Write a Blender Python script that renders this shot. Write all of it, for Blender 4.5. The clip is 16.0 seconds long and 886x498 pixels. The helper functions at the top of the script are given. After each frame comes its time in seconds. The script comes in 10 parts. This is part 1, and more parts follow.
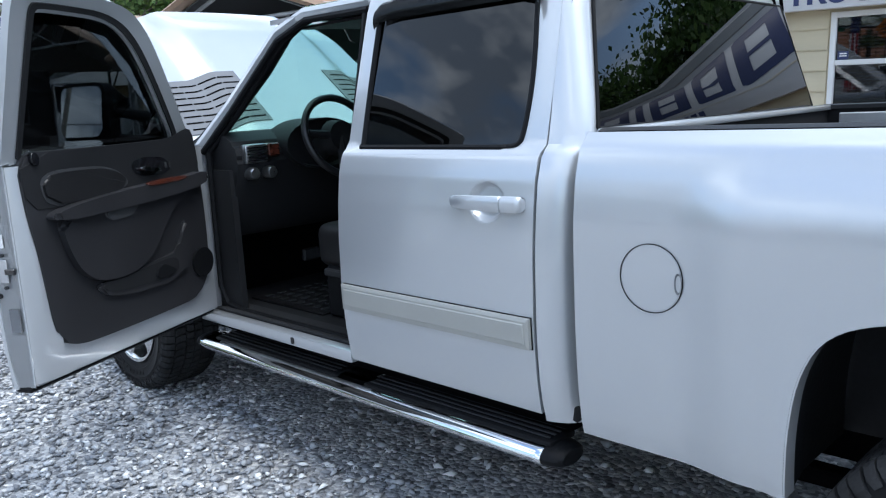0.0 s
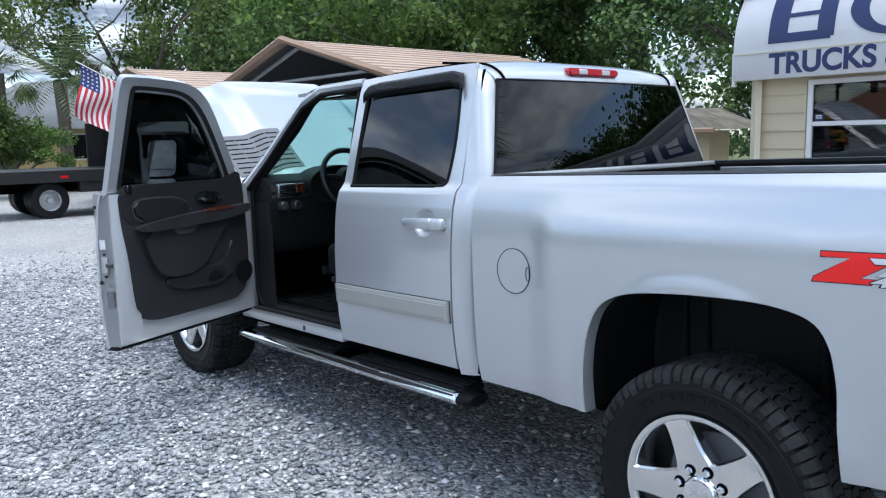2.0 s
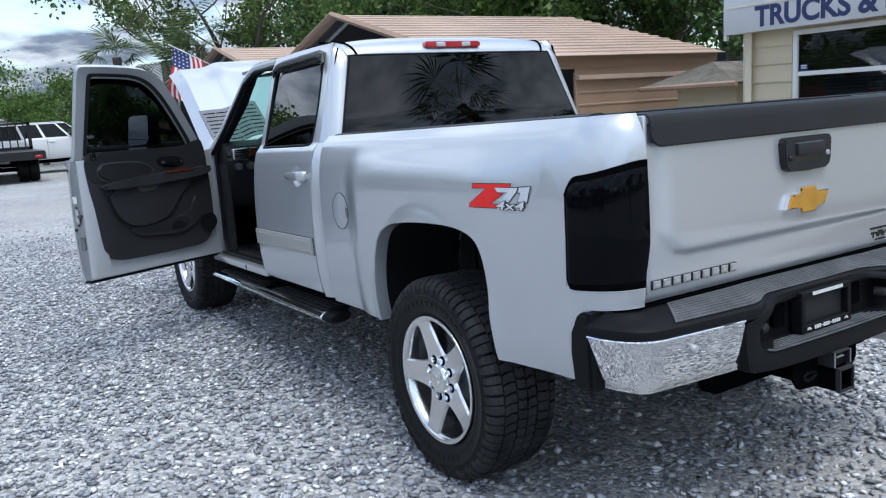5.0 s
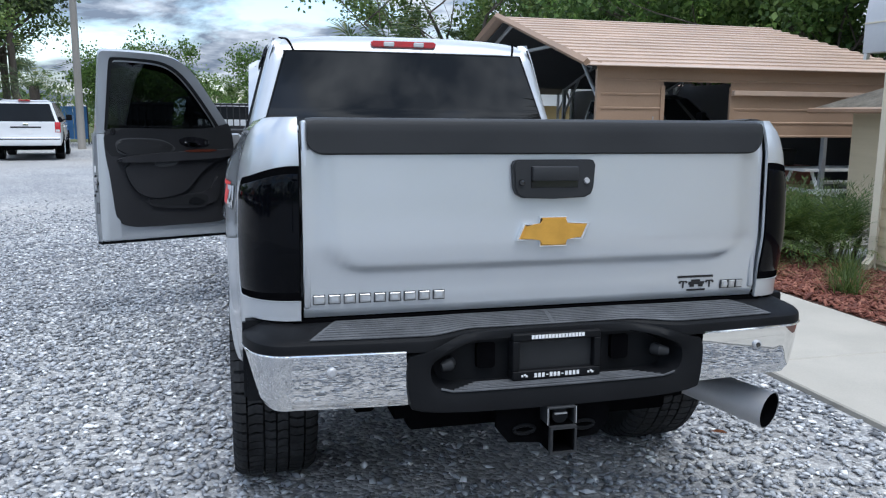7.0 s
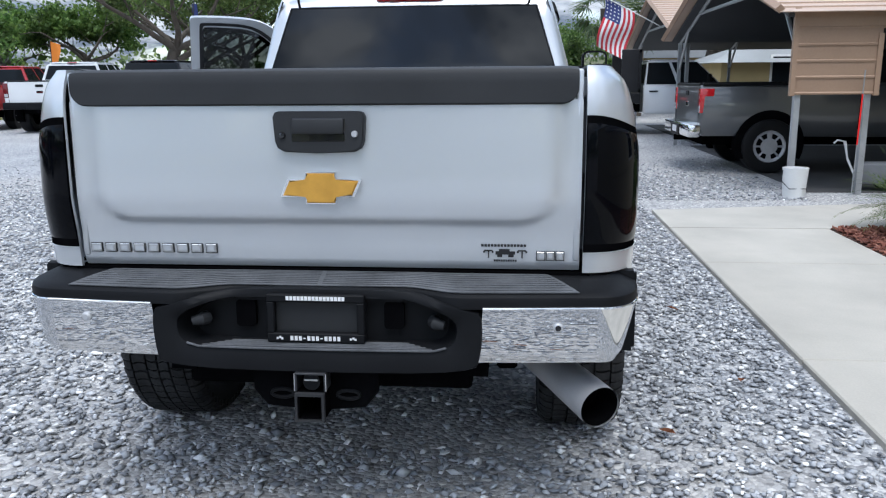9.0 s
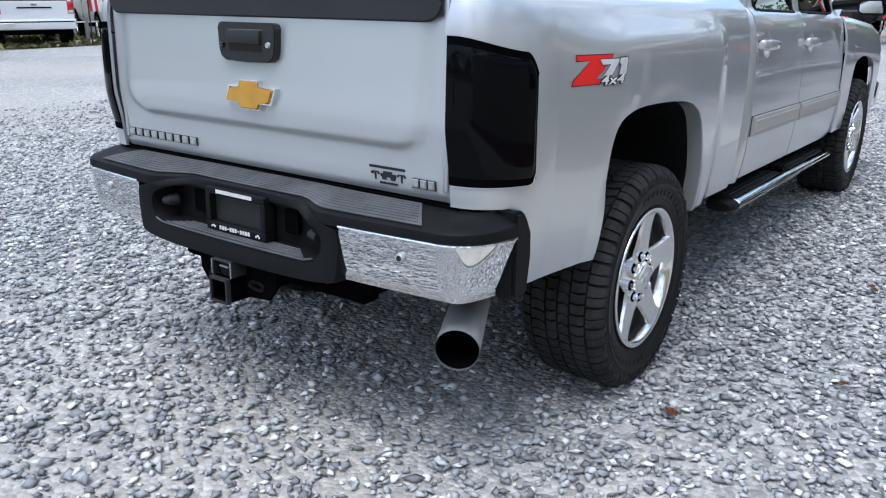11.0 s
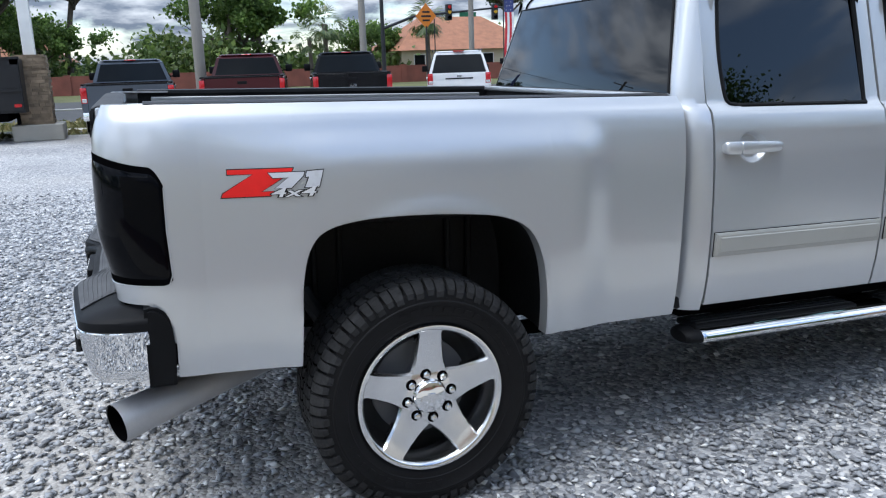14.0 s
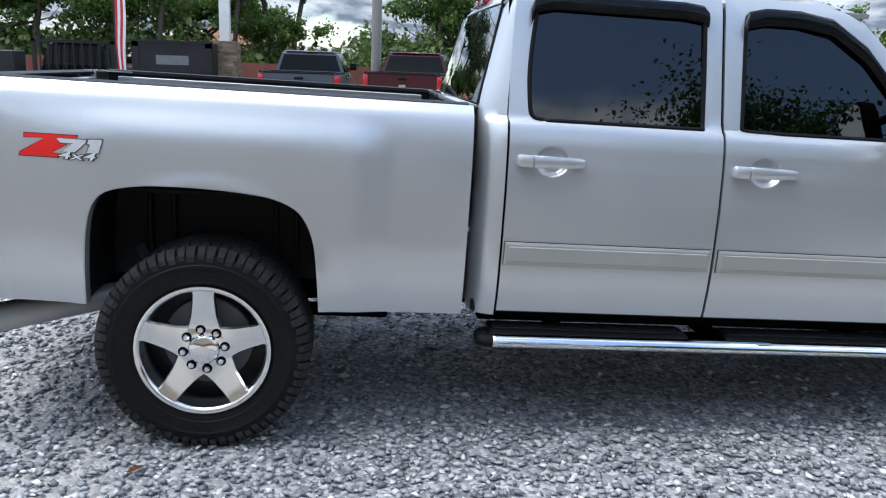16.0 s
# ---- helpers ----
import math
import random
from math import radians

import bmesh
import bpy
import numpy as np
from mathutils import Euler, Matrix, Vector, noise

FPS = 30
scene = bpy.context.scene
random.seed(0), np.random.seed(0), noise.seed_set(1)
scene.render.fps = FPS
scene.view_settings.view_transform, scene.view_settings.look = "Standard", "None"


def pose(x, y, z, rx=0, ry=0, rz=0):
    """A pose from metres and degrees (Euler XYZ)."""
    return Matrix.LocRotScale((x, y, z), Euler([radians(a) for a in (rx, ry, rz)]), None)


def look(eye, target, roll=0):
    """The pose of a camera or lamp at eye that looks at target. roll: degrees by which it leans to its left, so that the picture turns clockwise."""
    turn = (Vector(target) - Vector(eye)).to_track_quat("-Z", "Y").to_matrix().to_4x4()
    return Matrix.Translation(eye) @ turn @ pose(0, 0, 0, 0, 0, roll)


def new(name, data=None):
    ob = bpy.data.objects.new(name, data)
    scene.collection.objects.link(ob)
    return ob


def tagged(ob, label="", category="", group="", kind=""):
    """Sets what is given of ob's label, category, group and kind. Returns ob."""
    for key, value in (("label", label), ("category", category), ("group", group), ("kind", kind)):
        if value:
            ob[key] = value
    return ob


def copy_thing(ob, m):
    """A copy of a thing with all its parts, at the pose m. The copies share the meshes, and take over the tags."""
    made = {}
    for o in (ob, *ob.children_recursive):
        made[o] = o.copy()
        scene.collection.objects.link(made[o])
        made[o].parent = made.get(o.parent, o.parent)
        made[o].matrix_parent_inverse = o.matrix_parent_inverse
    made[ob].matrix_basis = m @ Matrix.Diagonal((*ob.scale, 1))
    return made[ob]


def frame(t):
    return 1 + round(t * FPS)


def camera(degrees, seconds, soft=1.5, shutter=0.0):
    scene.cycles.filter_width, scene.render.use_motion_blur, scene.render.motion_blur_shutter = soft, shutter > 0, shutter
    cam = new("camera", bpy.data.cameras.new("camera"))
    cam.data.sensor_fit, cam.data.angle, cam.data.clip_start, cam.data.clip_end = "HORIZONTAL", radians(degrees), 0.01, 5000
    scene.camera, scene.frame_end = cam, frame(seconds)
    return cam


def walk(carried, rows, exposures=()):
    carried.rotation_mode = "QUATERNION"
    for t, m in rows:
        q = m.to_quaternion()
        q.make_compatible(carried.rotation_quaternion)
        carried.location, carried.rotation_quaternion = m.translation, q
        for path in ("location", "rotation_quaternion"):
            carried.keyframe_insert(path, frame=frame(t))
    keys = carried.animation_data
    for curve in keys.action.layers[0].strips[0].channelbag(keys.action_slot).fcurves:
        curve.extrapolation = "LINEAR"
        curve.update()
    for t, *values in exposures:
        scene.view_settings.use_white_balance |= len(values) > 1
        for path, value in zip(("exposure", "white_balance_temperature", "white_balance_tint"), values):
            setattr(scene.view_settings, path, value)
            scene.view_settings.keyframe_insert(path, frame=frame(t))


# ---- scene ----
from functools import lru_cache

# The truck stands a little nose-down on the level lot: its own frame leans by RAKE about the rear wheels' contact.
RAKE = -1.7
TILT = pose(0, 0, 0, RAKE, 0, 0)
cam = camera(58.1, 16.0, soft=1.2, shutter=0.0)
PATH = [
    (0, (-2.714, -0.212, 1.547), (-1.322, 1.178, 1.186), -3.1),
    (0.5, (-2.836, -0.511, 1.539), (-1.447, 0.904, 1.271), -3.1),
    (1, (-2.928, -0.809, 1.529), (-1.585, 0.654, 1.297), -3.8),
    (1.5, (-3.125, -1.09, 1.553), (-1.85, 0.434, 1.324), -4.2),
    (2, (-3.15, -1.346, 1.538), (-1.862, 0.166, 1.306), -2.3),
    (2.5, (-3.189, -1.657, 1.5), (-1.924, -0.126, 1.266), -0.3),
    (3, (-3.296, -1.912, 1.483), (-1.997, -0.418, 1.199), -1.4),
    (3.2, (-3.321, -2.006, 1.481), (-2.027, -0.511, 1.178), -2.4),
    (5.3, (-2.374, -2.829, 1.44), (-1.434, -1.086, 1.16), -4.0),
    (5.5, (-2.238, -2.893, 1.426), (-1.369, -1.112, 1.156), -3.7),
    (5.9, (-1.926, -3.059, 1.416), (-1.123, -1.25, 1.136), -3.3),
    (6, (-1.807, -3.074, 1.411), (-1.016, -1.258, 1.132), -2.8),
    (6.5, (-1.392, -3.293, 1.405), (-0.757, -1.411, 1.176), -1.3),
    (7, (-0.954, -3.346, 1.384), (-0.456, -1.429, 1.111), 0.1),
    (7.5, (-0.571, -3.421, 1.364), (-0.257, -1.475, 1.027), 0.8),
    (8, (-0.167, -3.453, 1.354), (-0.096, -1.484, 1.01), 1.1),
    (8.5, (0.208, -3.347, 1.366), (0.121, -1.378, 1.024), 0.6),
    (9, (0.584, -3.327, 1.344), (0.399, -1.368, 0.983), -0.3),
    (9.5, (0.951, -3.221, 1.281), (0.528, -1.311, 0.867), 1.3),
    (9.7, (1.088, -3.131, 1.27), (0.554, -1.259, 0.812), 1.5),
    (11.8, (2.515, -2.452, 1.411), (1.08, -1.163, 0.883), 1.6),
    (12, (2.601, -2.34, 1.408), (1.095, -1.127, 0.898), 1.9),
    (12.5, (2.79, -2.013, 1.431), (1.168, -0.946, 0.952), 2.6),
    (13, (3.067, -1.673, 1.456), (1.347, -0.759, 1.001), 2.1),
    (13.5, (3.232, -1.248, 1.477), (1.446, -0.466, 1.029), 1.4),
    (14, (3.432, -0.891, 1.548), (1.611, -0.192, 1.108), -0.2),
    (14.5, (3.748, -0.538, 1.562), (1.884, 0.044, 1.13), 2.1),
    (15, (3.875, -0.152, 1.571), (1.969, 0.268, 1.134), 4.3),
    (15.5, (4.019, 0.245, 1.575), (2.091, 0.538, 1.131), 3.7),
    (16, (4.062, 0.59, 1.583), (2.124, 0.81, 1.142), 3.8),
]
EXPOSURES = [(0, 1.22, 5950, 6), (3, 1.02, 5950, 7), (6, 0.90, 5950, 7), (10, 1.04, 6050, 8), (12.5, 1.02, 6050, 8), (16, 1.06, 6010, 8)]
walk(cam, [(t, TILT @ look(eye, target, roll)) for t, eye, target, roll in PATH], EXPOSURES)

# ---- world and sun ----
world = bpy.data.worlds.new("sky")
scene.world = world
world.use_nodes = True
wn, wl = world.node_tree.nodes, world.node_tree.links
wn.clear()
w_out = wn.new("ShaderNodeOutputWorld")
w_bg = wn.new("ShaderNodeBackground")
w_sky = wn.new("ShaderNodeTexSky")
w_sky.sky_type, w_sky.sun_disc = "NISHITA", False
SUN_EL, SUN_ROT = radians(69), radians(173)
w_sky.sun_elevation, w_sky.sun_rotation = SUN_EL, SUN_ROT
w_tc = wn.new("ShaderNodeTexCoord")
w_sep = wn.new("ShaderNodeSeparateXYZ")
wl.new(w_tc.outputs["Generated"], w_sep.inputs[0])
w_up = wn.new("ShaderNodeMath")
w_up.operation = "MAXIMUM"
w_up.inputs[1].default_value = 0.0
wl.new(w_sep.outputs[2], w_up.inputs[0])
w_add = wn.new("ShaderNodeMath")
w_add.operation = "ADD"
w_add.inputs[1].default_value = 0.22
wl.new(w_up.outputs[0], w_add.inputs[0])
w_div = wn.new("ShaderNodeVectorMath")
w_div.operation = "DIVIDE"
wl.new(w_tc.outputs["Generated"], w_div.inputs[0])
wl.new(w_add.outputs[0], w_div.inputs[1])
w_n = wn.new("ShaderNodeTexNoise")
w_n.inputs["Scale"].default_value, w_n.inputs["Detail"].default_value = 1.35, 9.0
w_n.inputs["Roughness"].default_value, w_n.inputs["Distortion"].default_value = 0.55, 0.35
wl.new(w_div.outputs[0], w_n.inputs["Vector"])
w_cov = wn.new("ShaderNodeValToRGB")
w_cov.color_ramp.elements[0].position, w_cov.color_ramp.elements[1].position = 0.40, 0.51
wl.new(w_n.outputs["Fac"], w_cov.inputs[0])
w_n2 = wn.new("ShaderNodeTexNoise")
w_n2.inputs["Scale"].default_value, w_n2.inputs["Detail"].default_value, w_n2.inputs["Roughness"].default_value = 4.4, 9.0, 0.55
wl.new(w_div.outputs[0], w_n2.inputs["Vector"])
w_cl = wn.new("ShaderNodeValToRGB")
w_cl.color_ramp.elements[0].position, w_cl.color_ramp.elements[0].color = 0.41, (1.6, 1.9, 2.45, 1)
w_cl.color_ramp.elements[1].position, w_cl.color_ramp.elements[1].color = 0.62, (5.3, 5.52, 5.95, 1)
wl.new(w_n2.outputs["Fac"], w_cl.inputs[0])
w_el = wn.new("ShaderNodeMapRange")
w_el.inputs["From Max"].default_value, w_el.inputs["To Min"].default_value, w_el.inputs["To Max"].default_value = 0.36, 0.38, 1.14
wl.new(w_up.outputs[0], w_el.inputs["Value"])
w_lit = wn.new("ShaderNodeVectorMath")
w_lit.operation = "SCALE"
wl.new(w_cl.outputs["Color"], w_lit.inputs[0])
wl.new(w_el.outputs[0], w_lit.inputs["Scale"])
w_mix = wn.new("ShaderNodeMix")
w_mix.data_type = "RGBA"
wl.new(w_cov.outputs["Color"], w_mix.inputs["Factor"])
wl.new(w_sky.outputs["Color"], w_mix.inputs["A"])
wl.new(w_lit.outputs[0], w_mix.inputs["B"])
wl.new(w_mix.outputs["Result"], w_bg.inputs["Color"])
w_bg.inputs["Strength"].default_value = 0.15
wl.new(w_bg.outputs[0], w_out.inputs[0])

sun_data = bpy.data.lights.new("sun", "SUN")
sun_data.energy, sun_data.angle, sun_data.color = 1.35, radians(42), (1.0, 0.965, 0.92)
sun = new("sun", sun_data)
sun_dir = Vector((math.sin(SUN_ROT) * math.cos(SUN_EL), math.cos(SUN_ROT) * math.cos(SUN_EL), math.sin(SUN_EL)))
sun.matrix_world = look(sun_dir * 60, (0, 0, 0))


# ---- materials ----
def nodes_of(name):
    m = bpy.data.materials.new(name)
    m.use_nodes = True
    n, l = m.node_tree.nodes, m.node_tree.links
    return m, n, l, n["Principled BSDF"]


def noise_node(n, l, vec, scale, detail=4.0, rough=0.55):
    t = n.new("ShaderNodeTexNoise")
    t.inputs["Scale"].default_value, t.inputs["Detail"].default_value, t.inputs["Roughness"].default_value = scale, detail, rough
    l.new(vec, t.inputs["Vector"])
    return t.outputs["Fac"]


def ramp(n, l, fac, stops):
    r = n.new("ShaderNodeValToRGB")
    e = r.color_ramp.elements
    while len(e) < len(stops):
        e.new(0.5)
    for k, (p, c) in enumerate(stops):
        e[k].position, e[k].color = p, (*c, 1)
    l.new(fac, r.inputs[0])
    return r.outputs["Color"]


def mixc(n, l, a, b, fac, how="MIX"):
    m = n.new("ShaderNodeMix")
    m.data_type, m.blend_type = "RGBA", how
    for sock, v in (("A", a), ("B", b), ("Factor", fac)):
        if isinstance(v, (float, int)):
            m.inputs[sock].default_value = v
        elif isinstance(v, tuple):
            m.inputs[sock].default_value = (*v, 1)
        else:
            l.new(v, m.inputs[sock])
    return m.outputs["Result"]


def scaled(c, k):
    return tuple(min(1.0, v * k) for v in c)


def mat(name, col, rough=0.6, metal=0.0, var=0.12, scale=3.0, fine=60.0, bump=0.1, depth=0.002, coat=0.0, rand=0.0, stretch=(1, 1, 1), spec=0.5, rvar=0.1):
    """A worn surface: blotches at one scale, grain at a finer one, and fine relief."""
    m, n, l, b = nodes_of(name)
    tc = n.new("ShaderNodeTexCoord")
    mp = n.new("ShaderNodeMapping")
    mp.inputs["Scale"].default_value = stretch
    l.new(tc.outputs["Object"], mp.inputs[0])
    big = noise_node(n, l, mp.outputs[0], scale, 5)
    small = noise_node(n, l, mp.outputs[0], fine, 3)
    c = ramp(n, l, big, [(0.3, scaled(col, 1 - var)), (0.7, scaled(col, 1 + var))])
    g = ramp(n, l, small, [(0.3, (1 - var, 1 - var, 1 - var)), (0.7, (1, 1, 1))])
    c = mixc(n, l, c, g, 0.7, "MULTIPLY")
    if rand:
        oi = n.new("ShaderNodeObjectInfo")
        k = ramp(n, l, oi.outputs["Random"], [(0.0, (1 - rand,) * 3), (1.0, (1, 1, 1))])
        c = mixc(n, l, c, k, 1.0, "MULTIPLY")
    l.new(c, b.inputs["Base Color"])
    r = n.new("ShaderNodeMapRange")
    r.inputs["To Min"].default_value, r.inputs["To Max"].default_value = max(0.02, rough - rvar), min(1, rough + rvar)
    l.new(big, r.inputs["Value"])
    l.new(r.outputs[0], b.inputs["Roughness"])
    b.inputs["Metallic"].default_value, b.inputs["Coat Weight"].default_value = metal, coat
    b.inputs["Coat Roughness"].default_value = 0.04
    b.inputs["Specular IOR Level"].default_value = spec
    if bump:
        bp = n.new("ShaderNodeBump")
        bp.inputs["Strength"].default_value, bp.inputs["Distance"].default_value = bump, depth
        l.new(small, bp.inputs["Height"])
        l.new(bp.outputs[0], b.inputs["Normal"])
    return m


def car_paint(name, col, metal=0.55, rough=0.32, coat=1.0):
    m, n, l, b = nodes_of(name)
    tc = n.new("ShaderNodeTexCoord")
    flake = n.new("ShaderNodeTexVoronoi")
    flake.inputs["Scale"].default_value = 900
    l.new(tc.outputs["Object"], flake.inputs["Vector"])
    big = noise_node(n, l, tc.outputs["Object"], 2.2, 4)
    dust = noise_node(n, l, tc.outputs["Object"], 22.0, 5)
    c = ramp(n, l, flake.outputs["Distance"], [(0.0, scaled(col, 0.97)), (0.6, scaled(col, 1.02))])
    d = ramp(n, l, big, [(0.35, (0.975, 0.975, 0.975)), (0.7, (1, 1, 1))])
    l.new(mixc(n, l, c, d, 1.0, "MULTIPLY"), b.inputs["Base Color"])
    r = n.new("ShaderNodeMapRange")
    r.inputs["To Min"].default_value, r.inputs["To Max"].default_value = rough - 0.012, rough + 0.018
    l.new(dust, r.inputs["Value"])
    l.new(r.outputs[0], b.inputs["Roughness"])
    b.inputs["Metallic"].default_value = metal
    b.inputs["Coat Weight"].default_value, b.inputs["Coat Roughness"].default_value = coat, 0.02
    return m


def glass(name, tint, gloss_rough=0.0, f0=0.05):
    """A pane: what lies behind it, tinted, and the mirror image that its angle gives."""
    m, n, l, b = nodes_of(name)
    n.remove(b)
    out = n["Material Output"]
    tr, gl, fr, mx = (n.new(k) for k in ("ShaderNodeBsdfTransparent", "ShaderNodeBsdfGlossy", "ShaderNodeLayerWeight", "ShaderNodeMixShader"))
    tr.inputs[0].default_value = (*tint, 1)
    gl.inputs["Roughness"].default_value = gloss_rough
    gl.inputs["Color"].default_value = (1, 1, 1, 1)
    fr.inputs["Blend"].default_value = 0.5
    p5 = n.new("ShaderNodeMath")
    p5.operation, p5.inputs[1].default_value = "POWER", 4.0
    l.new(fr.outputs["Facing"], p5.inputs[0])
    sch = n.new("ShaderNodeMapRange")
    sch.inputs["To Min"].default_value, sch.inputs["To Max"].default_value = f0, 1.0
    l.new(p5.outputs[0], sch.inputs["Value"])
    l.new(sch.outputs[0], mx.inputs[0])
    l.new(tr.outputs[0], mx.inputs[1])
    l.new(gl.outputs[0], mx.inputs[2])
    l.new(mx.outputs[0], out.inputs["Surface"])
    return m


def gravel_sheet():
    m, n, l, b = nodes_of("gravel sheet")
    tc = n.new("ShaderNodeTexCoord")
    vo = n.new("ShaderNodeTexVoronoi")
    vo.inputs["Scale"].default_value = 46
    l.new(tc.outputs["Object"], vo.inputs["Vector"])
    sx = n.new("ShaderNodeSeparateColor")
    l.new(vo.outputs["Color"], sx.inputs[0])
    c = ramp(n, l, sx.outputs[0], [(0.0, (0.15, 0.157, 0.172)), (0.40, (0.325, 0.338, 0.36)), (0.78, (0.50, 0.512, 0.535)), (0.94, (0.62, 0.62, 0.62)), (1.0, (0.84, 0.84, 0.83))])
    dirt = noise_node(n, l, tc.outputs["Object"], 0.35, 6)
    worn = ramp(n, l, dirt, [(0.42, (0.80, 0.79, 0.775)), (0.66, (1.06, 1.04, 1.0))])
    c = mixc(n, l, c, worn, 1.0, "MULTIPLY")
    dust = ramp(n, l, noise_node(n, l, tc.outputs["Object"], 0.12, 5), [(0.43, (0, 0, 0)), (0.62, (1, 1, 1))])
    c = mixc(n, l, c, (0.42, 0.395, 0.36), mixc(n, l, dust, (0.65, 0.65, 0.65), 1.0, "MULTIPLY"))
    l.new(c, b.inputs["Base Color"])
    b.inputs["Roughness"].default_value = 0.85
    bp = n.new("ShaderNodeBump")
    bp.inputs["Strength"].default_value, bp.inputs["Distance"].default_value = 0.9, 0.012
    bp.invert = True
    hm = n.new("ShaderNodeMath")
    hm.operation, hm.inputs[1].default_value = "MULTIPLY_ADD", 0.35
    l.new(sx.outputs[1], hm.inputs[0])
    l.new(vo.outputs["Distance"], hm.inputs[2])
    l.new(hm.outputs[0], bp.inputs["Height"])
    l.new(bp.outputs[0], b.inputs["Normal"])
    return m


def island_mat(name, stops, rough=0.8, translucent=0.0, bump_scale=0.0, blot_scale=0.9, low=0.83, high=1.06):
    """Many small pieces in one mesh, each with its own tone."""
    m, n, l, b = nodes_of(name)
    ge = n.new("ShaderNodeNewGeometry")
    tc = n.new("ShaderNodeTexCoord")
    c = ramp(n, l, ge.outputs["Random Per Island"], stops)
    blot = noise_node(n, l, tc.outputs["Object"], blot_scale, 4)
    k = ramp(n, l, blot, [(0.34, (low, low, low)), (0.66, (high, high, high))])
    c = mixc(n, l, c, k, 1.0, "MULTIPLY")
    l.new(c, b.inputs["Base Color"])
    b.inputs["Roughness"].default_value = rough
    if bump_scale:
        bp = n.new("ShaderNodeBump")
        bp.inputs["Strength"].default_value, bp.inputs["Distance"].default_value = 0.35, 0.003
        l.new(noise_node(n, l, tc.outputs["Object"], bump_scale, 4), bp.inputs["Height"])
        l.new(bp.outputs[0], b.inputs["Normal"])
    if translucent:
        t, mx = n.new("ShaderNodeBsdfTranslucent"), n.new("ShaderNodeMixShader")
        l.new(c, t.inputs[0])
        mx.inputs[0].default_value = translucent
        l.new(b.outputs[0], mx.inputs[1])
        l.new(t.outputs[0], mx.inputs[2])
        l.new(mx.outputs[0], n["Material Output"].inputs["Surface"])
    return m


def chrome_mat(name, col, rough, wave=0.0, scale=40.0):
    m, n, l, b = nodes_of(name)
    tc = n.new("ShaderNodeTexCoord")
    f = noise_node(n, l, tc.outputs["Object"], scale, 3)
    l.new(ramp(n, l, f, [(0.3, scaled(col, 0.95)), (0.7, col)]), b.inputs["Base Color"])
    b.inputs["Metallic"].default_value = 1.0
    r = n.new("ShaderNodeMapRange")
    r.inputs["To Min"].default_value, r.inputs["To Max"].default_value = rough * 0.7, rough * 1.4
    l.new(f, r.inputs["Value"])
    l.new(r.outputs[0], b.inputs["Roughness"])
    if wave:
        bp = n.new("ShaderNodeBump")
        bp.inputs["Strength"].default_value, bp.inputs["Distance"].default_value = wave, 0.001
        l.new(f, bp.inputs["Height"])
        l.new(bp.outputs[0], b.inputs["Normal"])
    return m


SILVER = car_paint("silver metallic paint", (0.555, 0.576, 0.60), 0.53, 0.31, 1.0)
CHROME = chrome_mat("chrome", (0.86, 0.87, 0.88), 0.05)
POLISHED = chrome_mat("polished aluminium", (0.80, 0.80, 0.80), 0.16)
STEEL = mat("brushed steel pipe", (0.50, 0.50, 0.51), 0.46, 0.5, 0.08, 8, 200, 0.1, 0.0005)
GALV = mat("galvanised steel", (0.42, 0.43, 0.44), 0.5, 0.7, 0.12, 4, 40)
PLASTIC = mat("black textured plastic", (0.008, 0.0085, 0.0098), 0.52, 0, 0.15, 5, 420, 0.5, 0.0008, spec=0.11)
PLASTIC_GREY = mat("charcoal plastic", (0.028, 0.029, 0.031), 0.5, 0, 0.12, 4, 380, 0.4, 0.0008, spec=0.2)
DUSTY = mat("scuffed step plastic", (0.095, 0.099, 0.106), 0.7, 0, 0.3, 9, 150, 0.4, 0.001, spec=0.2)
GLOSSBLACK = mat("gloss black", (0.008, 0.008, 0.010), 0.08, 0, 0.1, 4, 90, 0.0, coat=0.6, rvar=0.03)
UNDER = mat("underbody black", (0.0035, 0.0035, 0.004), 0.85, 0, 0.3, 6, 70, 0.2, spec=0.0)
WHEELHOUSE = mat("dark wheel house liner", (0.010, 0.0105, 0.012), 0.6, 0, 0.4, 5, 60, 0.4, 0.004, spec=0.3)
RUBBER = mat("tyre rubber", (0.007, 0.007, 0.008), 0.5, 0, 0.22, 7, 120, 0.25, 0.002, spec=0.2)
TREAD = mat("dusty tyre tread", (0.034, 0.034, 0.035), 0.8, 0, 0.45, 9, 90, 0.4, 0.003, spec=0.15)
SMOKED = mat("smoked lens", (0.0018, 0.0022, 0.0035), 0.05, 0, 0.2, 5, 60, 0.0, coat=0.0, rvar=0.02, spec=0.11)
REDLENS = mat("red lens", (0.48, 0.012, 0.018), 0.12, 0, 0.12, 9, 60, 0.0, coat=0.8, rvar=0.05)
CLEARLENS = mat("clear lens", (0.62, 0.62, 0.63), 0.12, 0.2, 0.08, 9, 60, 0.0, coat=0.8, rvar=0.05)
GOLD = mat("gold emblem", (0.62, 0.33, 0.055), 0.34, 0.35, 0.10, 20, 300, 0.15, 0.0005)
DECAL_RED = mat("red decal", (0.86, 0.014, 0.012), 0.4, 0, 0.05, 20, 200, 0.0)
DECAL_PALE = mat("pale grey decal", (0.66, 0.67, 0.70), 0.3, 0, 0.05, 20, 200, 0.0)
DECAL_BLACK = mat("black print", (0.012, 0.012, 0.014), 0.4, 0, 0.05, 20, 200, 0.0)
DECAL_WHITE = mat("white print", (0.75, 0.75, 0.75), 0.4, 0, 0.05, 20, 200, 0.0)
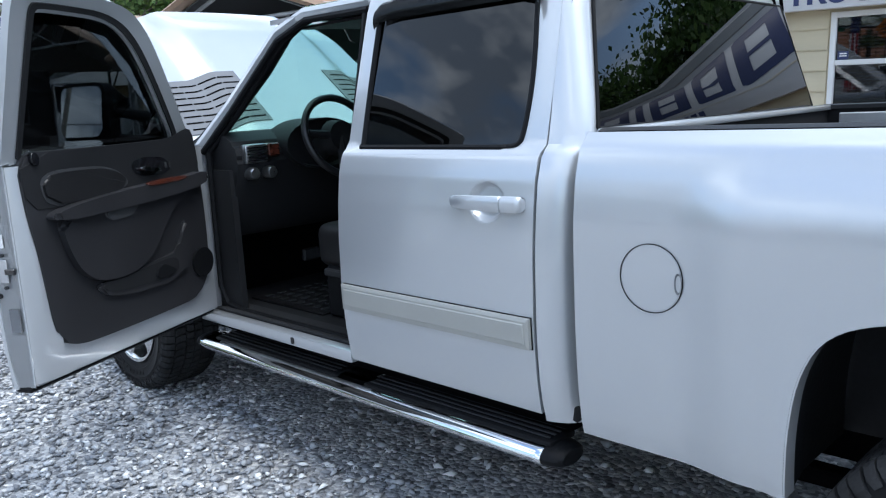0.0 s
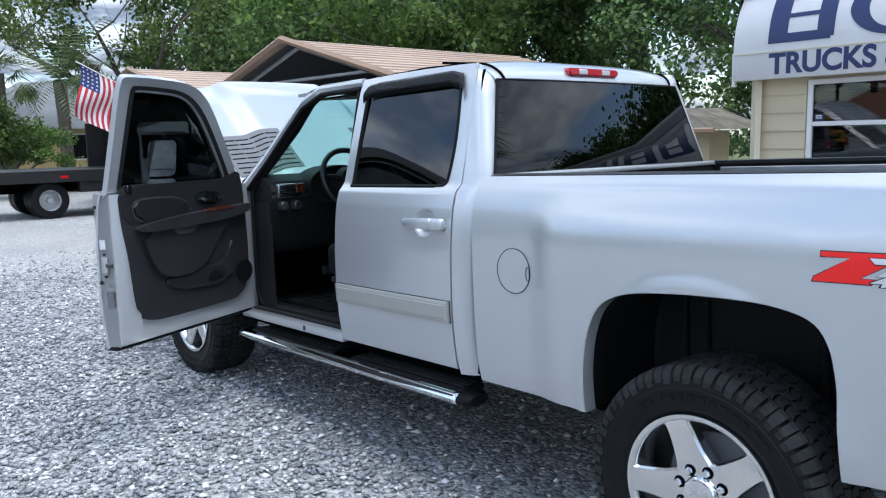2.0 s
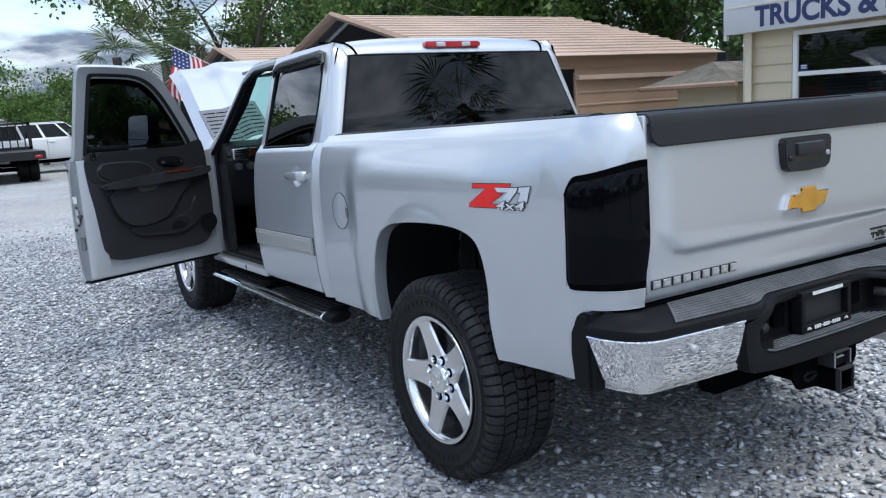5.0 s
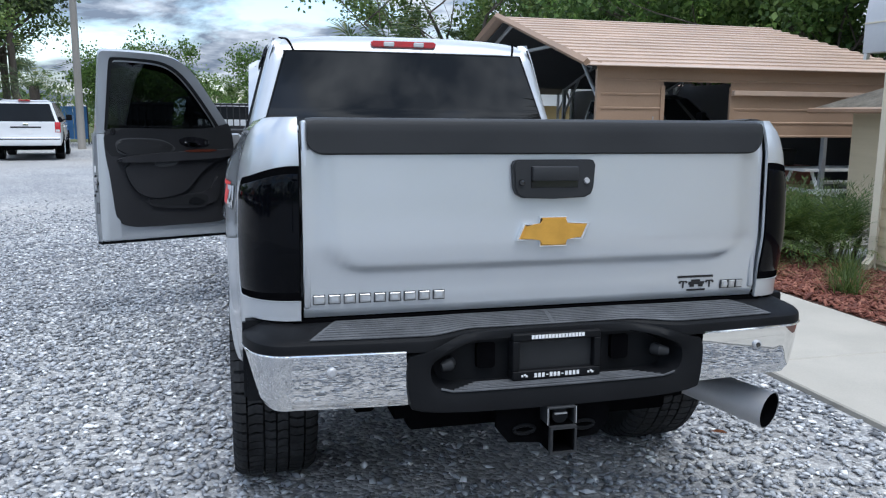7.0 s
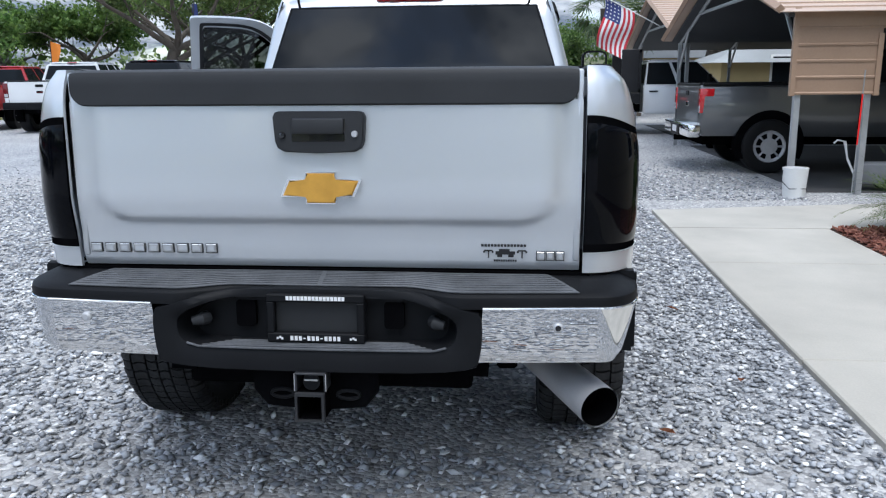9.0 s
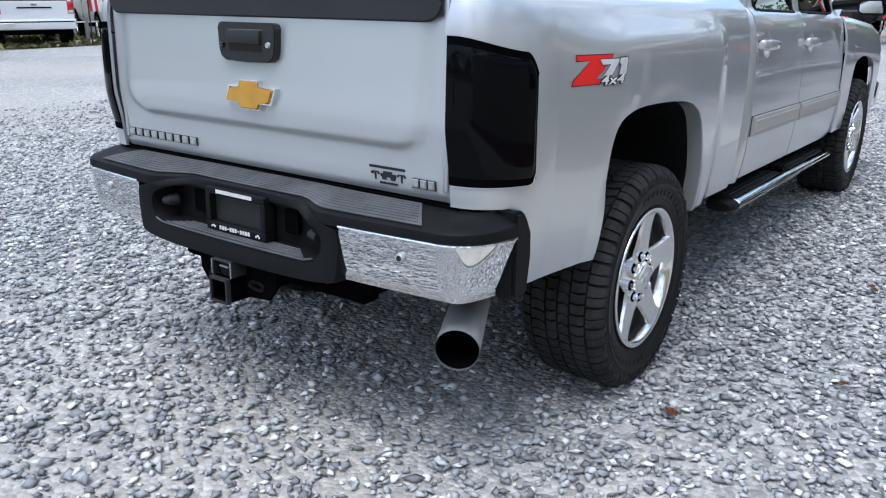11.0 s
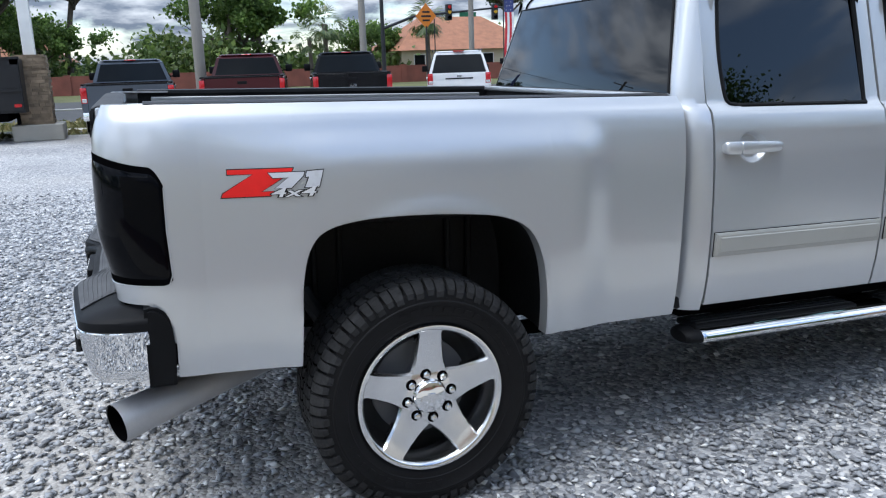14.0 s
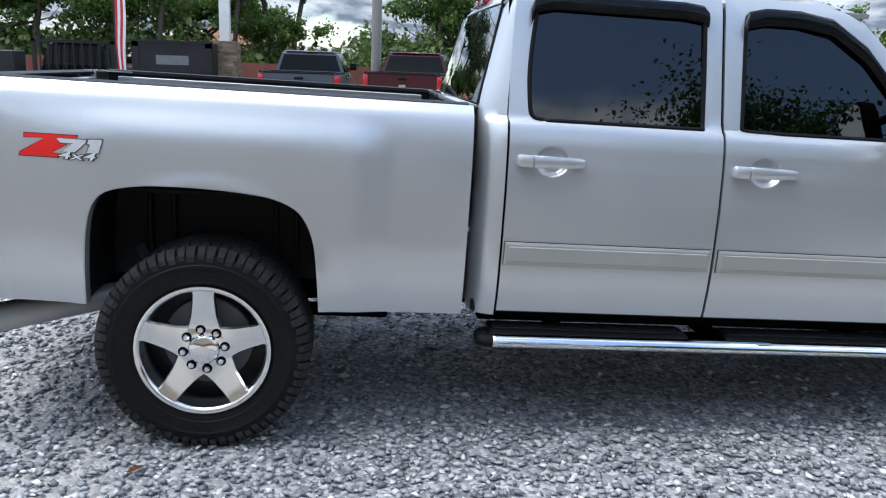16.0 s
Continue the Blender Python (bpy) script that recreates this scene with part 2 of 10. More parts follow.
SMOKE_VISOR = mat("smoked visor acrylic", (0.012, 0.013, 0.014), 0.16, 0, 0.1, 4, 60, 0.0, rvar=0.04, spec=0.5)
TINT = glass("tinted glass", (0.012, 0.0135, 0.015), 0.0, 0.055)
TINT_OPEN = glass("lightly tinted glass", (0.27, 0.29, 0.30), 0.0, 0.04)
CABIN = mat("black cabin trim", (0.013, 0.0135, 0.015), 0.6, 0, 0.12, 4, 300, 0.4, 0.0008, spec=0.25)
TINT_REAR = glass("dark rear glass", (0.008, 0.009, 0.011), 0.0, 0.036)
CLEAR = glass("clear glass", (0.72, 0.90, 0.84))
MIRROR = chrome_mat("mirror", (0.9, 0.9, 0.9), 0.01)
TRIM_DARK = mat("dark grey door trim", (0.020, 0.020, 0.0225), 0.5, 0, 0.12, 4, 300, 0.4, 0.0008, spec=0.36)
LEATHER = mat("black leather", (0.010, 0.010, 0.011), 0.45, 0, 0.15, 5, 160, 0.4, 0.001)
WOOD = mat("reddish wood trim", (0.075, 0.02, 0.012), 0.2, 0, 0.35, 12, 60, 0.0, coat=0.8, stretch=(1, 0.2, 1))
HOOD_VENT = mat("grey louvre plastic", (0.15, 0.157, 0.17), 0.6, 0, 0.1, 8, 200, 0.3, 0.0008)
CONCRETE = mat("concrete", (0.43, 0.405, 0.355), 0.85, 0, 0.12, 1.3, 90, 0.35, 0.003)
SIDING = mat("beige painted siding", (0.60, 0.52, 0.36), 0.6, 0, 0.06, 2.0, 50, 0.2, 0.001, rand=0.06, stretch=(1, 0.3, 4))
BROWN = mat("tan metal siding", (0.34, 0.225, 0.15), 0.5, 0.1, 0.10, 1.2, 40, 0.15, rand=0.05)
ROOF_TAN = mat("tan metal roof", (0.53, 0.39, 0.30), 0.42, 0.15, 0.10, 0.8, 30, 0.1, rand=0.06)
ROOF_SHADE = mat("roof underside darkened for shade", (0.055, 0.058, 0.062), 0.6, 0.2, 0.15, 2, 30)
ROOF_GREY = mat("grey metal roof", (0.36, 0.37, 0.37), 0.45, 0.2, 0.12, 0.8, 30, 0.1)
WHITE = mat("white painted trim", (0.76, 0.76, 0.74), 0.5, 0, 0.06, 3, 60, 0.1)
AWNING = mat("white vinyl awning", (0.62, 0.62, 0.63), 0.45, 0, 0.05, 1.5, 40, 0.08)
NAVY = mat("navy lettering", (0.02, 0.032, 0.11), 0.4, 0, 0.08, 6, 90, 0.0)
MULCH = island_mat("red mulch chips", [(0, (0.10, 0.03, 0.02)), (0.5, (0.22, 0.075, 0.05)), (1, (0.34, 0.15, 0.10))], 0.9)
SOIL = mat("dark soil", (0.11, 0.055, 0.04), 0.95, 0, 0.3, 3, 40, 0.6, 0.01)
STONES = island_mat("gravel stones", [(0.0, (0.16, 0.167, 0.182)), (0.40, (0.315, 0.328, 0.35)), (0.75, (0.46, 0.473, 0.495)), (0.89, (0.60, 0.605, 0.615)), (0.95, (0.86, 0.86, 0.85))], 0.75, 0, 60)
GRAVEL = gravel_sheet()
GRASS = mat("rough grass", (0.115, 0.125, 0.045), 0.95, 0, 0.4, 0.25, 9, 0.8, 0.05)
ASPHALT = mat("asphalt road", (0.055, 0.056, 0.058), 0.9, 0, 0.2, 0.4, 60, 0.4, 0.004)
BRICKRED = mat("red block wall", (0.22, 0.075, 0.055), 0.85, 0, 0.18, 1.5, 20, 0.3, 0.01)
BARK = mat("bark", (0.115, 0.095, 0.078), 0.95, 0, 0.35, 3, 22, 0.9, 0.03, stretch=(1, 1, 0.25))
POLEWOOD = mat("grey timber pole", (0.30, 0.28, 0.25), 0.9, 0, 0.2, 2, 40, 0.4, 0.004, stretch=(1, 1, 0.1))
STONEWALL = mat("tan ledge stone", (0.33, 0.25, 0.17), 0.9, 0, 0.25, 6, 50, 0.6, 0.006, rand=0.45)
LEAF_OAK = island_mat("oak leaves", [(0, (0.055, 0.11, 0.024)), (0.5, (0.12, 0.21, 0.05)), (1, (0.22, 0.32, 0.08))], 0.55, 0.58, blot_scale=0.55, low=0.5, high=1.3)
LEAF_DARK = island_mat("dense dark leaves", [(0, (0.045, 0.095, 0.028)), (0.5, (0.10, 0.185, 0.052)), (1, (0.18, 0.28, 0.08))], 0.55, 0.42, blot_scale=0.55, low=0.5, high=1.3)
LEAF_LIGHT = island_mat("light green leaves", [(0, (0.055, 0.10, 0.024)), (0.5, (0.115, 0.18, 0.045)), (1, (0.21, 0.27, 0.08))], 0.55, 0.4, blot_scale=0.5, low=0.5, high=1.3)
LEAF_PALM = island_mat("palm fronds", [(0, (0.044, 0.081, 0.031)), (0.6, (0.094, 0.150, 0.056)), (1, (0.213, 0.225, 0.088))], 0.5, 0.3)
LEAF_PINE = island_mat("pine needles", [(0, (0.031, 0.056, 0.025)), (0.6, (0.070, 0.105, 0.042)), (1, (0.140, 0.168, 0.077))], 0.6, 0.25, blot_scale=0.5, low=0.5, high=1.3)
YELLOW = mat("yellow machine paint", (0.62, 0.36, 0.02), 0.4, 0, 0.1, 3, 40)
ORANGE = mat("orange sign sheeting", (0.72, 0.22, 0.02), 0.45, 0, 0.06, 3, 40)
DARKMETAL = mat("dark painted steel", (0.03, 0.032, 0.036), 0.5, 0.3, 0.15, 3, 60)
FLAG_RED = mat("red flag cloth", (0.50, 0.03, 0.045), 0.8, 0, 0.1, 5, 90)
FLAG_WHITE = mat("white flag cloth", (0.72, 0.72, 0.72), 0.8, 0, 0.06, 5, 90)
FLAG_BLUE = mat("blue flag cloth", (0.035, 0.05, 0.17), 0.8, 0, 0.1, 5, 90)


# ---- mesh helpers ----
def finish(me, smooth=30):
    me.polygons.foreach_set("use_smooth", [smooth > 0] * len(me.polygons))
    if smooth:
        me.set_sharp_from_angle(angle=radians(smooth))


def part(name, bm, material, parent=None, label="", smooth=30, m=None):
    me = bpy.data.meshes.new(name)
    bm.normal_update()
    bm.to_mesh(me)
    bm.free()
    finish(me, smooth)
    me.materials.append(material)
    ob = new(name, me)
    if parent is not None:
        ob.parent = parent
    if m is not None:
        ob.matrix_basis = m
    if label:
        ob["label"] = label
    return ob


def raw(name, verts, faces, material, parent=None, label="", smooth=0):
    """One mesh from arrays: verts (n, 3), faces (k, 3 or 4)."""
    me = bpy.data.meshes.new(name)
    verts, faces = np.asarray(verts, np.float32), np.asarray(faces, np.int32)
    me.vertices.add(len(verts))
    me.vertices.foreach_set("co", verts.ravel())
    k = faces.shape[1]
    me.loops.add(faces.size)
    me.loops.foreach_set("vertex_index", faces.ravel())
    me.polygons.add(len(faces))
    me.polygons.foreach_set("loop_start", np.arange(0, faces.size, k, dtype=np.int32))
    me.update(calc_edges=True)
    me.validate()
    if smooth:
        finish(me, smooth)
    me.materials.append(material)
    ob = new(name, me)
    if parent is not None:
        ob.parent = parent
    if label:
        ob["label"] = label
    return ob


def thing(name, label, category, m=None, group="", kind=""):
    ob = tagged(new(name), label, category, group, kind)
    if m is not None:
        ob.matrix_basis = m
    return ob


def box(bm, x0, x1, y0, y1, z0, z1, bevel=0.0, seg=1):
    vs = [bm.verts.new((x, y, z)) for z in (z0, z1) for y in (y0, y1) for x in (x0, x1)]
    fs = [bm.faces.new([vs[i] for i in f]) for f in ((0, 2, 3, 1), (4, 5, 7, 6), (0, 1, 5, 4), (2, 6, 7, 3), (0, 4, 6, 2), (1, 3, 7, 5))]
    if bevel:
        es = list({e for f in fs for e in f.edges})
        bmesh.ops.bevel(bm, geom=es, offset=bevel, segments=seg, affect="EDGES", profile=0.5)
    return vs


def boxes(*dims, bevel=0.0, seg=1):
    bm = bmesh.new()
    for d in dims:
        box(bm, *d, bevel=bevel, seg=seg)
    return bm


def tube(bm, pts, radii, n=10, caps=True, squash=1.0):
    """A round bar through the points, with a radius at each."""
    pts = [Vector(p) for p in pts]
    if isinstance(radii, (int, float)):
        radii = [radii] * len(pts)
    rings, side = [], None
    for k, p in enumerate(pts):
        d = (pts[min(k + 1, len(pts) - 1)] - pts[max(k - 1, 0)]).normalized()
        ref = side if side is not None else (Vector((0, 0, 1)) if abs(d.z) < 0.9 else Vector((1, 0, 0)))
        a = (ref - d * ref.dot(d)).normalized()
        side = a
        b = d.cross(a)
        rings.append([bm.verts.new(p + radii[k] * (math.cos(t) * a * squash + math.sin(t) * b)) for t in (2 * math.pi * i / n for i in range(n))])
    for r, s in zip(rings, rings[1:]):
        for i in range(n):
            bm.faces.new((r[i], r[(i + 1) % n], s[(i + 1) % n], s[i]))
    if caps:
        bm.faces.new(rings[0][::-1])
        bm.faces.new(rings[-1])
    return rings


def lathe(bm, prof, n=32, axis="x", closed=False):
    """Turns (r, a) pairs about an axis: a runs along it."""
    rings = []
    for r, a in prof:
        ring = []
        for i in range(n):
            t = 2 * math.pi * i / n
            c, s = r * math.cos(t), r * math.sin(t)
            ring.append(bm.verts.new((a, c, s) if axis == "x" else (c, a, s) if axis == "y" else (c, s, a)))
        rings.append(ring)
    pairs = list(zip(rings, rings[1:])) + ([(rings[-1], rings[0])] if closed else [])
    for p, q in pairs:
        for i in range(n):
            bm.faces.new((p[i], p[(i + 1) % n], q[(i + 1) % n], q[i]))
    return rings


def prism(bm, poly, a0, a1, axis="y"):
    """A flat outline pushed through from a0 to a1. poly holds the other two coordinates in order."""
    def at(u, v, a):
        return (a, u, v) if axis == "x" else (u, a, v) if axis == "y" else (u, v, a)
    p, q = [bm.verts.new(at(u, v, a0)) for u, v in poly], [bm.verts.new(at(u, v, a1)) for u, v in poly]
    k = len(poly)
    bm.faces.new(p[::-1])
    bm.faces.new(q)
    for i in range(k):
        bm.faces.new((p[i], p[(i + 1) % k], q[(i + 1) % k], q[i]))
    return p + q


def fix(bm):
    bmesh.ops.recalc_face_normals(bm, faces=bm.faces)
    return bm


def sheet(us, vs, f, thick=0.0, hole=None):
    """A surface f(u, v) over two runs of numbers, thickened, with the cells that hole(u, v) names left out."""
    bm = bmesh.new()
    g = [[bm.verts.new(f(u, v)) for v in vs] for u in us]
    for i in range(len(us) - 1):
        for j in range(len(vs) - 1):
            if hole and hole((us[i] + us[i + 1]) / 2, (vs[j] + vs[j + 1]) / 2):
                continue
            bm.faces.new((g[i][j], g[i + 1][j], g[i + 1][j + 1], g[i][j + 1]))
    loose = [v for v in bm.verts if not v.link_faces]
    bmesh.ops.delete(bm, geom=loose, context="VERTS")
    bmesh.ops.recalc_face_normals(bm, faces=bm.faces)
    if thick:
        bmesh.ops.solidify(bm, geom=bm.faces[:], thickness=thick)
        bmesh.ops.recalc_face_normals(bm, faces=bm.faces)
    return bm


def rounded(x0, x1, z0, z1, r, n=4):
    pts = []
    for cx, cz, a in ((x1 - r, z1 - r, 0), (x0 + r, z1 - r, 90), (x0 + r, z0 + r, 180), (x1 - r, z0 + r, 270)):
        pts += [(cx + r * math.cos(radians(a + 90 * k / n)), cz + r * math.sin(radians(a + 90 * k / n))) for k in range(n + 1)]
    return pts


def lin(a, b, n):
    return [a + (b - a) * k / n for k in range(n + 1)]


def step01(a, b, v):
    t = min(1.0, max(0.0, (v - a) / (b - a)))
    return t * t * (3 - 2 * t)


def words(text, size, depth, material, parent, m, name="lettering", label="", stretch=1.0, bold=0.0):
    c = bpy.data.curves.new(name, "FONT")
    c.body, c.size, c.extrude, c.align_x, c.offset = text, size, depth, "LEFT", bold
    tmp = bpy.data.objects.new(name, c)
    scene.collection.objects.link(tmp)
    me = bpy.data.meshes.new_from_object(tmp.evaluated_get(bpy.context.evaluated_depsgraph_get()))
    bpy.data.objects.remove(tmp)
    me.materials.clear()
    me.materials.append(material)
    ob = new(name, me)
    if parent is not None:
        ob.parent = parent
    me.transform(m @ Matrix.Diagonal((stretch, 1, 1, 1)))
    if m.determinant() < 0:
        me.flip_normals()
    if label:
        ob["label"] = label
    return ob


# ---- the silver pickup truck, in its own frame: y forward, rear axle at y = 0 ----
truck = thing("pickup_truck", "silver crew-cab pickup, driver's door and hood open, on gravel", "pickup truck", TILT)
FRONT_Y, FRONT_Z, HUB_Z = 3.904, 0.535, 0.424


def soft(v, xs, ys, w=0.02):
    return float(np.mean(np.interp([v - w, v - w / 2, v, v + w / 2, v + w], xs, ys)))


def side_x(z):
    return soft(z, (0.58, 0.64, 0.75, 0.9, 1.1, 1.22, 1.32, 1.40, 1.43, 1.45), (0.93, 0.947, 0.960, 0.967, 0.968, 0.965, 0.953, 0.930, 0.908, 0.87))


ARCH = ((-0.441, 0.60), (-0.436, 0.76), (-0.4295, 0.887), (-0.406, 0.99), (-0.353, 1.052), (-0.237, 1.080), (-0.079, 1.087),
        (0.125, 1.078), (0.272, 1.056), (0.371, 1.006), (0.425, 0.91), (0.447, 0.778), (0.459, 0.60))


def arch_curve(n=6):
    pts = list(ARCH)
    out = []
    for k in range(len(pts) - 1):
        p0, p1, p2, p3 = pts[max(k - 1, 0)], pts[k], pts[k + 1], pts[min(k + 2, len(pts) - 1)]
        for i in range(n):
            t = i / n
            out.append(tuple(0.5 * (2 * b + (c - a) * t + (2 * a - 5 * b + 4 * c - d) * t * t + (3 * b - a - 3 * c + d) * t ** 3) for a, b, c, d in zip(p0, p1, p2, p3)))
    return out + [pts[-1]]


ARC = arch_curve(4)
ARC_Y, ARC_Z = [p[0] for p in ARC], [p[1] for p in ARC]


def bed_x(y, z):
    bulge = 0.028 * (1 - step01(0.08, 1.0, math.hypot(max(0.0, y - 0.55) / 0.19, max(0.0, z - 1.235) / 0.155)))
    d = math.hypot((y - 0.01) / 0.45, max(0.0, z - 0.6) / 0.487)
    lip = 0.010 * (1 - step01(1.02, 1.14, d)) if d < 1.14 else 0.0
    back = step01(-0.30, -0.84, y)
    return side_x(z) + bulge * (1 - back) + lip - 0.016 * back


def bed_low(y):
    return float(np.interp(y, ARC_Y, ARC_Z)) if ARC_Y[0] < y < ARC_Y[-1] else 0.60


CORNER_X, CORNER_Y = 0.777, -0.72


def tail_lean(z, full=0.032):
    """How far the tail swells back above the bumper."""
    return full * (0.25 * step01(0.85, 0.92, z) + 0.75 * step01(0.91, 1.08, z)) - 0.35 * full * step01(1.32, 1.45, z)


def corner(a, z, out=0.0):
    c, s = max(0.0, math.cos(a)) ** 0.9, max(0.0, math.sin(a)) ** 0.9
    bx = bed_x(CORNER_Y, z)
    return (CORNER_X + (bx - CORNER_X) * c + out * c, CORNER_Y - (-0.984 - CORNER_Y) * -s - out * s + 0.35 * (bed_x(CORNER_Y, 1.3) - bx) * s * step01(1.30, 1.44, z) - tail_lean(z) * s)


BED_TOP = 1.447


def bed_side(s):
    ys = sorted(set(lin(CORNER_Y, ARC_Y[0] - 0.0005, 10) + [y for y in ARC_Y] + lin(ARC_Y[-1] + 0.0005, 1.035, 26)))
    vs = [0, 0.02, 0.06] + lin(0.12, 0.84, 18) + [0.87, 0.90, 0.925, 0.945, 0.96, 0.975, 0.99, 1.0]

    def f(y, v):
        z = bed_low(y) + v * (BED_TOP - bed_low(y))
        return (s * bed_x(y, z), y, z)
    bm = sheet(ys, vs, f, 0.012)
    part("bed_side", bm, SILVER, truck)
    cs = lin(0, math.pi / 2, 12)
    zs = [0.845, 0.85, 0.86] + lin(0.89, 1.34, 12) + [1.37, 1.39, 1.41, 1.425, 1.436, 1.443, 1.447]
    skin = lambda a, z: (s * corner(a, z)[0], corner(a, z)[1], z)
    part("rear_corner_panel", sheet(cs, zs, skin, 0.012), SILVER, truck)
    part("lower_quarter_panel", sheet(lin(0, 0.345, 5), [0.60, 0.605, 0.62] + lin(0.65, 0.846, 5), skin, 0.012), SILVER, truck)
    part("quarter_flange", sheet(lin(0.345, 0.66, 5), lin(0.72, 0.846, 5), skin, 0.010), SILVER, truck)
    part("corner_deck", sheet(cs, lin(0, 1, 3), lambda a, k: (s * (corner(a, 1.446)[0] * (1 - k) + 0.778 * k), corner(a, 1.446)[1] * (1 - k) + max(corner(a, 1.446)[1], -0.90) * k, 1.4465 + 0.002 * k), 0.008), SILVER, truck)
    # wheel house behind the opening
    us = list(range(len(ARC)))
    part("wheel_arch_lip", sheet(us, [0, 0.3, 1.0], lambda k, v: (s * (bed_x(ARC_Y[k], ARC_Z[k]) - 0.002 - 0.06 * v), ARC_Y[k] * (1 + 0.004 * v), ARC_Z[k]), 0.004), SILVER, truck)
    part("wheel_house", sheet(us, lin(0, 1, 3), lambda k, v: (s * (bed_x(ARC_Y[k], ARC_Z[k]) - 0.03 - 0.44 * v), ARC_Y[k] * (1.004 + 0.05 * min(1, 3 * v)), 0.6 + (ARC_Z[k] - 0.6) * (1.004 + 0.03 * v)), 0.004), WHEELHOUSE, truck)
    bm = bmesh.new()
    prism(bm, [(y * 1.06, z * 1.02) for y, z in ARC], s * 0.50, s * 0.515, "x")
    part("wheel_house_wall", fix(bm), WHEELHOUSE, truck)
    for y in (-0.30, -0.20, 0.24, 0.33):
        part("liner_rib", boxes((min(s * 0.515, s * 0.54), max(s * 0.515, s * 0.54), y - 0.012, y + 0.012, 0.62, 1.04), bevel=0.006), WHEELHOUSE, truck)
    part("liner_shelf", boxes((min(s * 0.52, s * 0.60), max(s * 0.52, s * 0.60), -0.40, 0.40, 0.985, 1.01), bevel=0.006), WHEELHOUSE, truck)


LINER = mat("sprayed bed liner", (0.011, 0.011, 0.012), 0.75, 0, 0.2, 6, 120, 0.5, 0.002, spec=0.2)


def bed_inside():
    part("bed_floor", boxes((-0.50, 0.50, -0.89, 1.02, 0.86, 0.90), (0.50, 0.80, 0.50, 1.02, 0.86, 0.90), (-0.80, -0.50, 0.50, 1.02, 0.86, 0.90), (0.50, 0.80, -0.89, -0.48, 0.86, 0.90), (-0.80, -0.50, -0.89, -0.48, 0.86, 0.90)), LINER, truck, "black lined cargo bed floor")
    for s in (1, -1):
        part("bed_inner_wall", boxes((min(s * 0.80, s * 0.85), max(s * 0.80, s * 0.85), -0.86, 1.02, 1.115, 1.444)), LINER, truck)
        part("wheel_tub", boxes((min(s * 0.5, s * 0.80), max(s * 0.5, s * 0.80), -0.48, 0.50, 1.112, 1.15), bevel=0.015, seg=2), LINER, truck)
    part("bed_front_wall", boxes((-0.80, 0.80, 1.0, 1.03, 0.88, 1.43)), LINER, truck)
    for s in (1, -1):
        bm = bmesh.new()
        prism(bm, [(s * 0.79, 1.436), (s * 0.79, 1.452), (s * 0.81, 1.456), (s * 0.842, 1.455), (s * 0.862, 1.449), (s * 0.85, 1.440)], -0.86, 1.02)
        part("rail_cap", fix(bm), PLASTIC_GREY, truck, "dark plastic bed rail cap")
        part("rail_track", boxes((min(s * 0.78, s * 0.80), max(s * 0.78, s * 0.80), -0.80, 0.95, 1.36, 1.42), bevel=0.004), GALV, truck)
    part("front_rail_cap", boxes((-0.84, 0.84, 0.985, 1.040, 1.430, 1.455), bevel=0.008, seg=2), SILVER, truck)


